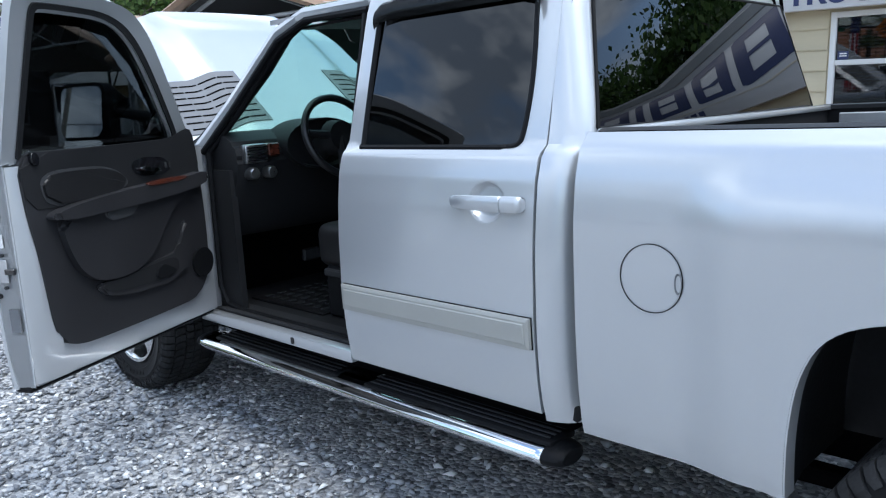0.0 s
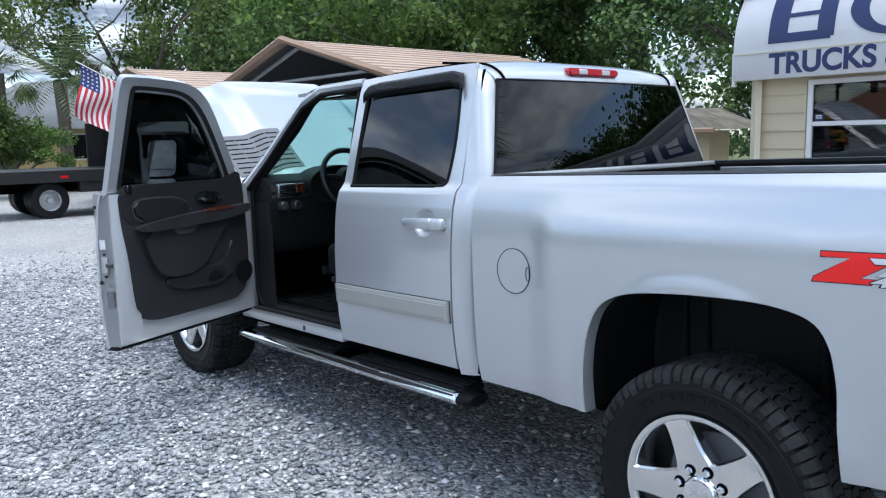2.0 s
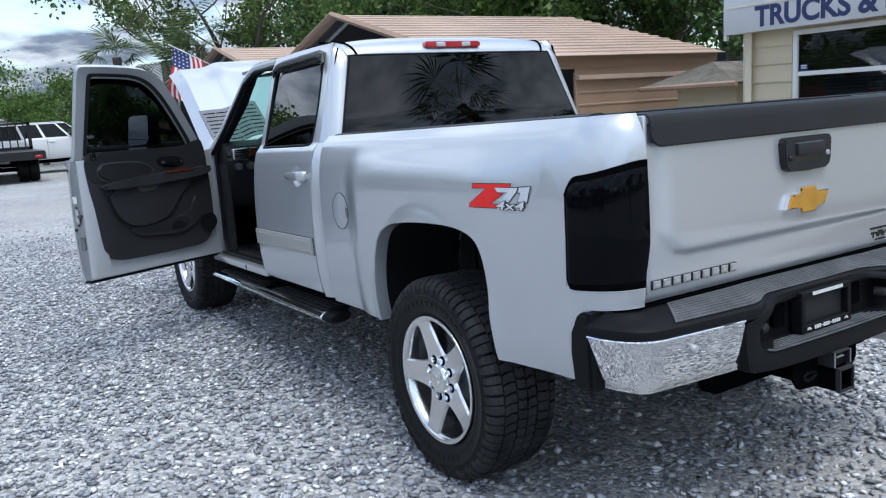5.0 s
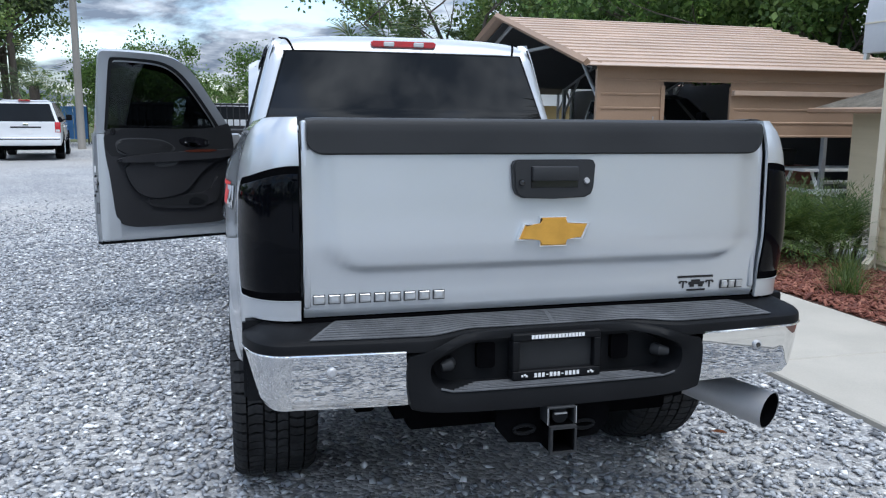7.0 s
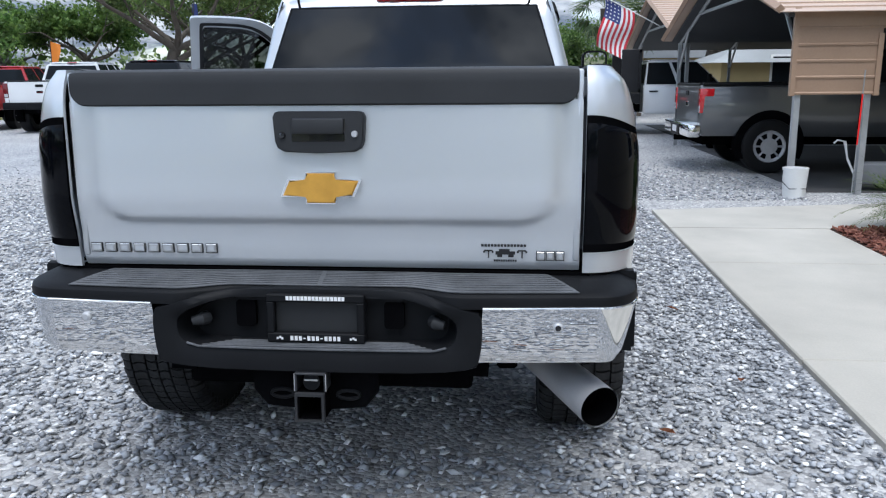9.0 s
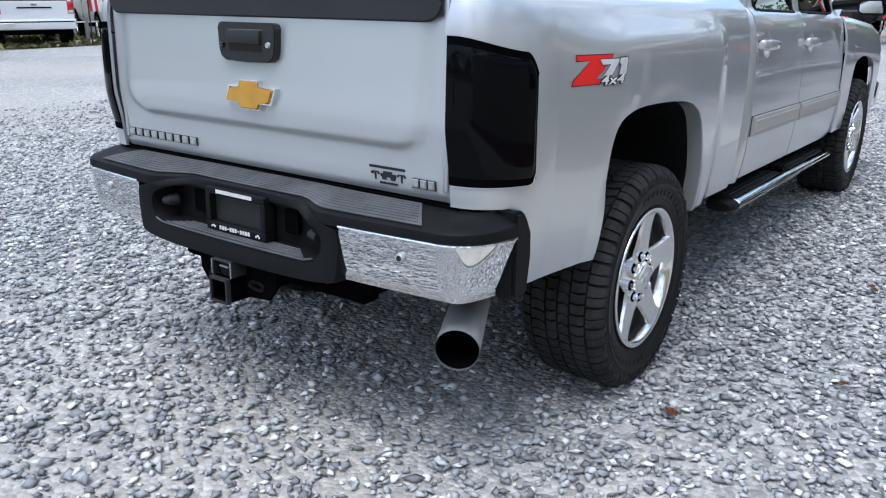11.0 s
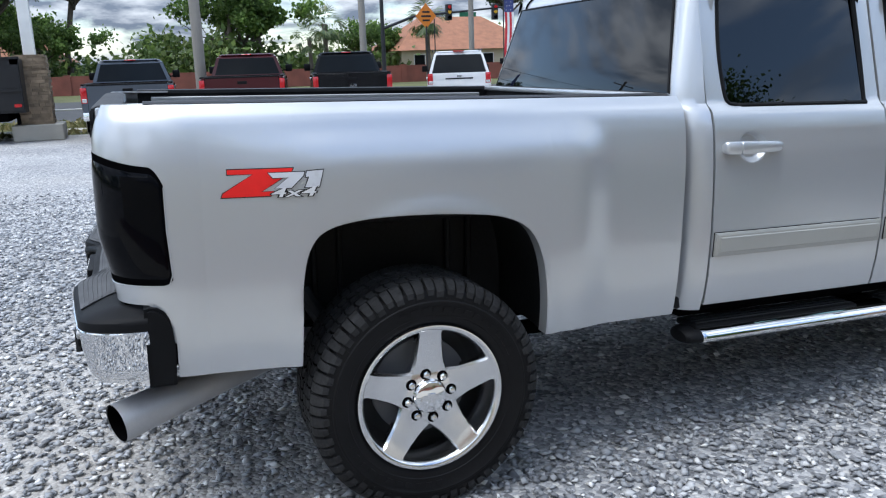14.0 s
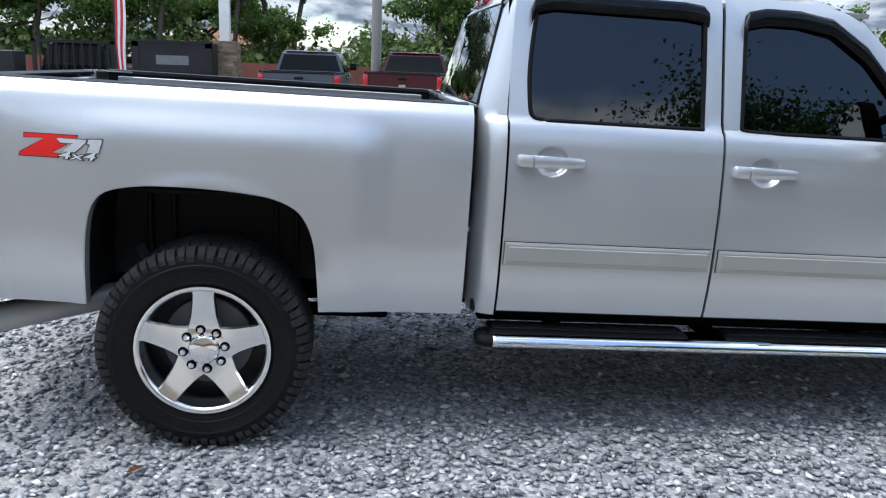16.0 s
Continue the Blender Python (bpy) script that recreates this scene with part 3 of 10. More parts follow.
def tailgate():
    gate = part("tailgate", sheet(lin(-0.768, 0.768, 64), lin(0.85, 1.352, 56), lambda x, z: (x, gate_y(x, z), z), 0.02), SILVER, truck)
    part("tailgate_core", boxes((-0.755, 0.755, -0.965, -0.90, 0.86, 1.41), bevel=0.008), SILVER, gate)
    for s in (1, -1):
        part("tailgate_edge", boxes((min(s * 0.748, s * 0.768), max(s * 0.748, s * 0.768), -0.984, -0.90, 0.88, 1.437), bevel=0.007, seg=2), SILVER, gate)
    # cap with rounded lower corners
    half = [0.0, 0.2, 0.4, 0.6, 0.69, 0.703, 0.715, 0.727, 0.736, 0.743, 0.748, 0.751, 0.753]
    sec = ((-0.905, 1.438), (-0.935, 1.447), (-0.978, 1.444), (-0.994, 1.437), (-1.000, 1.425), (-0.999, 1.40), (-0.997, 1.343), (-0.992, 1.338))

    def cap(x, k):
        y, z = sec[int(k)]
        q = max(0.0, abs(x) - 0.703) / 0.0505
        low = 1.338 + 0.046 * (1 - math.sqrt(max(0.0, 1 - q * q)))
        return x, y, max(z, low + (0.005 if k == 6 else 0.0)) if k > 4 else z - 0.004 * q ** 4
    bm = sheet([-x for x in half[:0:-1]] + half, list(range(8)), cap, 0.010)
    part("tailgate_cap", fix(bm), PLASTIC_GREY, gate, "charcoal plastic tailgate cap")
    # handle bezel with its lever, camera and lock
    bz = bmesh.new()
    prism(bz, [(-0.118 + 0.006, 1.322), (-0.124, 1.318), (-0.131, 1.305), (-0.126, 1.235), (-0.118, 1.215), (-0.098, 1.204), (0.0, 1.200),
               (0.110, 1.204), (0.130, 1.215), (0.138, 1.235), (0.143, 1.305), (0.136, 1.318), (0.124, 1.322)], -1.012, -0.985)
    bmesh.ops.bevel(bz, geom=[e for e in bz.edges if all(abs(v.co.y + 1.012) < 1e-4 for v in e.verts)], offset=0.005, segments=2, affect="EDGES")
    bezel = part("handle_bezel", fix(bz), PLASTIC_GREY, gate, "charcoal tailgate handle surround")
    part("handle_recess", boxes((-0.076, 0.086, -1.0135, -1.008, 1.232, 1.304), bevel=0.004), GLOSSBLACK, gate)
    part("handle_lever", boxes((-0.072, 0.082, -1.026, -1.010, 1.256, 1.300), bevel=0.006, seg=2), PLASTIC_GREY, gate)
    bm = bmesh.new()
    lathe(bm, [(0.0, -1.022), (0.008, -1.021), (0.011, -1.014), (0.011, -1.008)], 14, "y")
    for v in bm.verts:
        v.co += Vector((-0.103, 0, 1.252))
    part("backup_camera", fix(bm), GLOSSBLACK, gate)
    bm = bmesh.new()
    lathe(bm, [(0.0, -1.019), (0.008, -1.019), (0.010, -1.013)], 14, "y")
    for v in bm.verts:
        v.co += Vector((0.112, 0, 1.256))
    part("lock_cylinder", fix(bm), STEEL, gate)

    # plain gold cross-shaped badge in a chrome rim
    def cross(k, e):
        w, h, b, c = 0.122 * k, 0.047 * k, 0.045 * k, 0.026 * k
        return [(0.006 + x, 1.098 + z) for x, z in ((-w, -c - e), (-b, -c - e), (-b, -h), (b, -h), (b, -c - e), (w - 0.022 * k, -c - e), (w, c + e), (b, c + e), (b, h), (-b, h), (-b, c + e), (-w + 0.022 * k, c + e))]
    bm = bmesh.new()
    prism(bm, cross(1.0, 0.0), -1.007, -0.983)
    part("badge_rim", fix(bm), CHROME, gate)
    bm = bmesh.new()
    prism(bm, cross(0.93, -0.0022), -1.013, -0.99)
    bmesh.ops.bevel(bm, geom=[e for e in bm.edges if all(v.co.y < -1.012 for v in e.verts)], offset=0.004, segments=2, affect="EDGES")
    part("badge", fix(bm), GOLD, gate, "gold cross-shaped badge")
    # raised chrome name plates, as plain squared shapes
    for x0, pitch, w, z0, z1, n, name in ((-0.740, 0.0462, 0.033, 0.8930, 0.9190, 9, "name_block"), (0.642, 0.0285, 0.023, 0.8820, 0.9070, 3, "trim_block")):
        for k in range(n):
            x, g = x0 + pitch * k, 0.0068
            base = part(name, boxes((x, x + w, -0.9846, -0.970, z0, z1), bevel=0.0018), CHROME_DULL, gate)
            part(name + "_edge", boxes((x - 0.0016, x + w + 0.0016, -0.9812, -0.970, z0 - 0.0016, z1 + 0.0016)), DECAL_BLACK, base)
            part(name + "_gap", boxes((x + g, x + w - (g if k % 3 else 0.0), -0.9854, -0.978, z0 + g, z1 - g)), SILVER, base)
    # dealer's print in plain black shapes
    part("dealer_print", boxes(*[(0.477 + 0.0097 * k, 0.4845 + 0.0097 * k, -0.9785, -0.972, 0.921, 0.9285) for k in range(14)]), DECAL_BLACK, gate)
    part("dealer_mark", boxes((0.520, 0.578, -0.9785, -0.972, 0.897, 0.907), (0.530, 0.562, -0.9785, -0.972, 0.907, 0.914), (0.525, 0.540, -0.9785, -0.972, 0.889, 0.898), (0.558, 0.574, -0.9785, -0.972, 0.889, 0.898)), DECAL_BLACK, gate)
    for x in (0.499, 0.599):
        part("dealer_mark", boxes((x - 0.002, x + 0.002, -0.9785, -0.972, 0.886, 0.908), (x - 0.013, x + 0.012, -0.9785, -0.972, 0.907, 0.911), (x - 0.016, x - 0.010, -0.9785, -0.972, 0.902, 0.908), (x + 0.010, x + 0.015, -0.9785, -0.972, 0.902, 0.908)), DECAL_BLACK, gate)
    part("dealer_print", boxes(*[(0.515 + 0.0070 * k, 0.520 + 0.0070 * k, -0.9785, -0.972, 0.8755, 0.8815) for k in range(10)]), DECAL_BLACK, gate)
    for ob in [gate] + list(gate.children_recursive):
        for v in ob.data.vertices:
            v.co.y -= tail_lean(v.co.z, 0.020)


def gate_y(x, z):
    """The tailgate's outer face: full above a soft crease, drawn in a little below it between the side ribs."""
    dx, dz = max(0.0, abs(x) - 0.58) / 0.13, max(0.0, 1.09 - z) / 0.105
    low = step01(0.76, 1.06, math.hypot(dx, dz))
    return -0.986 + 0.011 * low - 0.004 * step01(1.34, 1.05, z) * (1 - low) + 0.010 * step01(0.870, 0.85, z)


def lamp(s):
    top = lambda a: 1.300 - 0.040 * (1 - step01(0.30, 1.5, a)) - 0.048 * max(0.0, 1 - (a - 0.327) / 0.15) ** 2.2
    bot = lambda a: 0.914 + 0.014 * max(0.0, 1 - (a - 0.327) / 0.09) ** 2
    swell = lambda a, v: -0.004 + 0.0105 * (1 - abs(2 * v - 1) ** 9) * (1 - max(0.0, 1 - (a - 0.327) / 0.06) ** 3)
    face = lambda a, z, o: (s * corner(a, z, o)[0], corner(a, z, o)[1], z)
    part("tail_lamp", sheet(lin(0.327, 0.47, 8) + lin(0.50, math.pi / 2 - 0.012, 16), [0, 0.01, 0.025, 0.045, 0.07] + lin(0.1, 0.9, 9) + [0.93, 0.955, 0.975, 0.99, 1.0], lambda a, v: face(a, bot(a) + v * (top(a) - bot(a)), swell(a, v)), 0.012), SMOKED, truck, "smoked black tail lamp")
    bm = bmesh.new()
    tube(bm, [face(a, bot(a) - 0.008, 0.001) for a in lin(math.pi / 2 - 0.02, 0.36, 18)] + [face(0.318, bot(0.327) + v, 0.001) for v in (0.012, 0.06, 0.15, 0.22, 0.28)], 0.0022, 6)
    part("lamp_opening_lip", fix(bm), SILVER, truck)
    part("lamp_shadow_gap", sheet(lin(0.318, 0.47, 8) + lin(0.50, math.pi / 2, 16), lin(0, 1, 8), lambda a, v: face(a, bot(a) - 0.006 + v * (top(a) - bot(a) + 0.013), 0.0015), 0.002), UNDER, truck)


def bumper_curve(u, out=0.0):
    """Plan of the rear bumper from its middle (u = 0) round to its end at the side (u = 1)."""
    if u < 0.62:
        x = 0.80 * u / 0.62
        return x, -1.140 + 0.045 * (x / 0.80) ** 2 - out
    a = (u - 0.62) / 0.38 * math.pi / 2
    return 0.80 + (0.140 + out) * math.sin(a) ** 0.85, -0.875 - (0.220 + out) * max(0.0, math.cos(a)) ** 0.85


def cover_edge(u):
    """Front edge of the black top cover: it draws back over the plate well."""
    x, y = bumper_curve(u, 0.010)
    return x, y + 0.080 * (1 - step01(0.25, 0.43, x))


WELL_IN = [(-0.408, 0.735), (-0.34, 0.766), (-0.25, 0.783), (0.0, 0.786), (0.25, 0.783), (0.34, 0.766), (0.408, 0.735), (0.418, 0.70), (0.405, 0.656), (0.36, 0.640), (0.0, 0.637), (-0.36, 0.640), (-0.405, 0.656), (-0.418, 0.70)]
WELL_OUT = [(-0.455, 0.760), (-0.36, 0.790), (-0.25, 0.806), (0.0, 0.809), (0.25, 0.806), (0.36, 0.790), (0.455, 0.760), (0.492, 0.752), (0.484, 0.62), (0.462, 0.573), (0.0, 0.570), (-0.462, 0.573), (-0.484, 0.62), (-0.492, 0.752)]


def well_fascia(bump):
    """Black centre of the bumper: a face with a rounded hole, whose walls run in to the plate recess."""
    ins, outs = chaikin(WELL_IN, 2), chaikin(WELL_OUT, 2)
    face = lambda x, z: -1.152 + 0.045 * (x / 0.80) ** 2 + 0.070 * (1 - step01(0.25, 0.43, abs(x))) * step01(0.74, 0.80, z)
    mid = [((p[0] * 0.7 + q[0] * 0.3), (p[1] * 0.7 + q[1] * 0.3)) for p, q in zip(ins, outs)]
    bm = bmesh.new()
    rows = [[bm.verts.new((x, -1.00, z)) for x, z in outs],
            [bm.verts.new((x, face(x, z) + 0.012, z)) for x, z in outs],
            [bm.verts.new((x * 0.995, face(x, z), z + (0.004 if z < 0.6 else -0.003))) for x, z in outs],
            [bm.verts.new((x, face(x, z), z)) for x, z in mid],
            [bm.verts.new((x, face(x, z) + 0.009, z)) for x, z in ins],
            [bm.verts.new((x * 0.985, -1.085, 0.71 + (z - 0.71) * 0.96)) for x, z in ins],
            [bm.verts.new((x * 0.93, -1.050, 0.71 + (z - 0.71) * 0.92)) for x, z in ins]]
    k = len(ins)
    for r, q in zip(rows, rows[1:]):
        for i in range(k):
            bm.faces.new((r[i], r[(i + 1) % k], q[(i + 1) % k], q[i]))
    bm.faces.new(rows[-1])
    return part("centre_fascia", fix(bm), PLASTIC, bump, "black moulded centre with plate recess", 40)


def rear_bumper():
    bump = part("rear_bumper", sheet(lin(-0.62, 0.62, 30), [0.61, 0.64, 0.70, 0.76, 0.79], lambda u, z: (math.copysign(bumper_curve(abs(u))[0], u), bumper_curve(abs(u))[1] + 0.13, z), 0.01), PLASTIC, truck, "black and chrome rear step bumper")
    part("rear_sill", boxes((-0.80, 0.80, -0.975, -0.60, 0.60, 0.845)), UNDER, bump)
    fascia = well_fascia(bump)
    for s in (1, -1):
        us = lin(0.379, 1.0, 36)
        zs = [0.594, 0.596, 0.601, 0.61, 0.62, 0.63, 0.645, 0.66, 0.68, 0.70, 0.72, 0.74, 0.75, 0.758, 0.764, 0.767]

        def shell(u, z):
            inner = 0.014 * (0.767 - z) / 0.17 * (1 - step01(0.379, 0.45, u))
            return (s * (bumper_curve(u, 0.004)[0] - inner - (0.036 * (0.747 - z) / 0.17 + 0.012 * step01(0.625, 0.594, z)) * step01(0.62, 0.9, u)), bumper_curve(u, 0.004)[1] - 0.007 * (1 - ((z - 0.68) / 0.087) ** 2) + (0.028 * (0.747 - z) / 0.17 + 0.014 * step01(0.625, 0.594, z)) * (1 - step01(0.62, 1.0, u)), z)
        end = part("chrome_end", sheet(us, zs, shell, 0.006), CHROME_BUMPER, bump, "chrome bumper end")
        bm = bmesh.new()
        tube(bm, [Vector(shell(u, 0.767)) + Vector((0, -0.003, 0.001)) for u in us[:-1]], 0.0045, 8)
        part("chrome_bead", fix(bm), CHROME, end)
        # black top cover: a flat tread, a rounded nose, and a band that turns down at the side
        us2 = lin(0.0, 1.0, 46)
        sec = ((0.0, 0.836), (0.35, 0.829), (0.75, 0.813), (0.92, 0.805), (0.98, 0.798), (1.0, 0.788), (1.0, 0.766))

        def f(u, k):
            t, z = sec[int(k)]
            x, y = cover_edge(u)
            side = step01(0.66, 0.98, u)
            bx, by = x * (1 - 0.09 * side), -0.965 + 0.165 * side
            return (s * (bx + (x - bx) * t), by + (y - by) * t, z + 0.004 * side)
        part("top_cover", sheet(us2, list(range(7)), f, 0.012), PLASTIC, bump)
        bm = bmesh.new()
        prism(bm, [(-0.909, 0.585), (-0.909, 0.838), (-0.890, 0.842), (-0.868, 0.838), (-0.848, 0.824), (-0.836, 0.802), (-0.829, 0.770), (-0.824, 0.70), (-0.828, 0.585)], s * 0.86, s * 0.949, "x")
        bmesh.ops.bevel(bm, geom=[e for e in bm.edges if all(abs(v.co.x) > 0.948 for v in e.verts)], offset=0.010, segments=2, affect="EDGES")
        part("side_cheek", fix(bm), PLASTIC, bump)
        part("inner_end", boxes((min(s * 0.50, s * 0.84), max(s * 0.50, s * 0.84), -1.02, -0.84, 0.62, 0.76)), UNDER, bump)

        def on_top(u, t, up):
            x, y, _ = f(u, 6)
            bx, by, _ = f(u, 0)
            return bx + (x - bx) * t, by + (y - by) * t, 0.836 - 0.033 * t ** 1.45 + 0.004 * step01(0.66, 0.98, u) + up
        reach = lambda k, t: k * (0.515 + 0.085 * t)
        pad = part("tread_pad", sheet(lin(0.0, 1.0, 30), lin(0.10, 0.90, 8), lambda k, t: on_top(reach(k, t), t, 0.004), 0.003), DUSTY, bump, "worn grey step pad")
        for r in range(8):
            part("tread_rib", sheet(lin(0.01, 0.985, 22), [0.17 + 0.09 * r, 0.198 + 0.09 * r], lambda k, t: on_top(reach(k, t), t, 0.0058), 0.0022), DUSTY, pad)
        # parking sensor
        bm = bmesh.new()
        lathe(bm, [(0.0, -0.010), (0.010, -0.010), (0.0145, -0.007), (0.0145, 0.01)], 16, "y")
        x, y = bumper_curve(0.545, 0.004)
        for v in bm.verts:
            v.co += Vector((s * x, y, 0.717 if s < 0 else 0.711))
        ring = part("parking_sensor", fix(bm), STEEL, bump)
        bm = bmesh.new()
        lathe(bm, [(0.0, -0.0115), (0.008, -0.0115), (0.009, -0.009)], 14, "y")
        for v in bm.verts:
            v.co += Vector((s * x, y, 0.717 if s < 0 else 0.711))
        part("sensor_face", fix(bm), GLOSSBLACK if s > 0 else STEEL, ring)
        bm = bmesh.new()
        prism(bm, rounded(min(s * 0.195, s * 0.255), max(s * 0.195, s * 0.255), 0.684, 0.766, 0.012, 3), -1.068, -1.045)
        part("tow_hook_cover", fix(bm), UNDER, bump)
        bm = bmesh.new()
        tube(bm, [(s * 0.378, -1.105, 0.708), (s * 0.352, -1.098, 0.712), (s * 0.345, -1.075, 0.712)], [0.013, 0.019, 0.021], 14)
        part("plate_lamp", fix(bm), PLASTIC_GREY, bump)
    for k in range(5):
        w = 0.27 + 0.018 * k
        part("step_rib", boxes((-w, w, -1.078 - 0.0135 * k, -1.072 - 0.0135 * k, 0.636, 0.6455), bevel=0.0015), DUSTY, fascia)
    bm = bmesh.new()
    tube(bm, [(x, -1.150 + 0.045 * (x / 0.80) ** 2 + 0.001, 0.6415 + 0.012 * max(0.0, (abs(x) - 0.34) / 0.05) ** 2) for x in lin(-0.385, 0.385, 22)], 0.0035, 6)
    part("step_edge", fix(bm), DUSTY, fascia, "scuffed grey step edge")
    plate = part("plate_frame", boxes((-0.150, 0.142, -1.105, -1.06, 0.647, 0.676), (-0.150, 0.142, -1.105, -1.06, 0.770, 0.793), (-0.150, -0.128, -1.105, -1.06, 0.676, 0.770), (0.120, 0.142, -1.105, -1.06, 0.676, 0.770), bevel=0.003), PLASTIC, bump, "black dealer plate frame with white print bars")
    part("plate_panel", boxes((-0.128, 0.120, -1.078, -1.055, 0.676, 0.770)), PLASTIC_GREY, plate)
    part("frame_print", boxes(*[(-0.090 + 0.0111 * k, -0.0815 + 0.0111 * k, -1.1072, -1.104, 0.7765, 0.7885) for k in range(16)]), DECAL_WHITE, plate)
    part("number_print", boxes(*[(-0.080 + 0.0128 * k, -0.0715 + 0.0128 * k, -1.1072, -1.104, 0.655, 0.668) for k in range(12) if k not in (3, 7)], (-0.041, -0.034, -1.1072, -1.104, 0.660, 0.663), (0.010, 0.017, -1.1072, -1.104, 0.660, 0.663)), DECAL_WHITE, plate)
    for x in (-0.122, 0.098):
        bm = bmesh.new()
        for dx, dz in ((0, 0), (0.008, 0.003), (0.014, -0.001)):
            box(bm, x + dx, x + dx + 0.006, -1.1072, -1.104, 0.658 + dz, 0.664 + dz)
        part("frame_mark", bm, DECAL_WHITE, plate)
    # receiver hitch
    hitch = part("tow_hitch", boxes((-0.45, 0.45, -0.98, -0.90, 0.47, 0.56), bevel=0.01), UNDER, truck, "black square tow receiver")
    c = -0.010
    bm = boxes((c - 0.041, c - 0.031, -1.175, -0.9, 0.440, 0.512), (c + 0.031, c + 0.041, -1.175, -0.9, 0.440, 0.512), (c - 0.041, c + 0.041, -1.175, -0.9, 0.506, 0.514), (c - 0.041, c + 0.041, -1.175, -0.9, 0.434, 0.442))
    part("receiver_tube", bm, UNDER, hitch)
    bm = boxes((c - 0.043, c + 0.043, -1.182, -1.165, 0.509, 0.517), (c - 0.043, c + 0.043, -1.182, -1.165, 0.431, 0.438), (c - 0.043, c - 0.036, -1.182, -1.165, 0.438, 0.509), (c + 0.036, c + 0.043, -1.182, -1.165, 0.438, 0.509))
    part("receiver_collar", bm, PLASTIC_GREY, hitch)
    bracket = part("socket_bracket", boxes((c - 0.046, c - 0.040, -1.165, -1.08, 0.518, 0.572), (c + 0.040, c + 0.046, -1.165, -1.08, 0.518, 0.572), (c - 0.046, c + 0.046, -1.165, -1.08, 0.568, 0.574), bevel=0.001), DARKMETAL, hitch)
    bm = bmesh.new()
    tube(bm, [(c, -1.150, 0.543), (c, -1.09, 0.543)], 0.026, 16)
    part("trailer_socket", fix(bm), PLASTIC, bracket)
    for q in (c - 0.0465, c + 0.0465):
        part("socket_edge", boxes((q - 0.001, q + 0.001, -1.167, -1.163, 0.520, 0.572)), STEEL, bracket)
    part("socket_slot", boxes((c - 0.02, c + 0.02, -1.156, -1.150, 0.548, 0.552)), STEEL, bracket)
    for s in (1, -1):
        bm = bmesh.new()
        prism(bm, [(c + s * 0.04, 0.44), (c + s * 0.04, 0.575), (c + s * 0.19, 0.575), (c + s * 0.19, 0.50), (c + s * 0.15, 0.45)], -1.10, -1.085)
        part("hitch_plate", fix(bm), UNDER, hitch)
        bm = bmesh.new()
        tube(bm, [(c + s * (0.10 + 0.034 * math.cos(t)), -1.105, 0.490 + 0.013 * math.sin(t)) for t in lin(0, 2 * math.pi, 18)], 0.006, 6, caps=False)
        part("chain_loop", fix(bm), PLASTIC, hitch)


CHROME_BUMPER = chrome_mat("bumper chrome", (0.74, 0.75, 0.76), 0.02)


def exhaust():
    bm = bmesh.new()
    path = [(0.36, -0.10, 0.545), (0.52, -0.40, 0.522), (0.69, -0.73, 0.482), (0.838, -1.020, 0.440)]
    rr = [0.053, 0.054, 0.060, 0.066]
    tube(bm, path, rr, 28, caps=False)
    part("exhaust_tip", fix(bm), STEEL, truck, "large brushed steel exhaust tip", 40)
    bm = bmesh.new()
    tube(bm, [(0.8372, -1.018, 0.4405), (0.69, -0.73, 0.482)], [0.0625, 0.054], 28, caps=False)
    tube(bm, [(0.79, -0.927, 0.454), (0.78, -0.905, 0.457)], [0.058, 0.05], 24)
    part("exhaust_bore", fix(bm), UNDER, truck)
    bm = bmesh.new()
    tube(bm, [(0.36, -0.10, 0.545), (0.30, 0.2, 0.56), (0.42, 0.7, 0.58), (0.40, 2.6, 0.52)], 0.05, 12)
    part("exhaust_pipe", fix(bm), UNDER, truck)


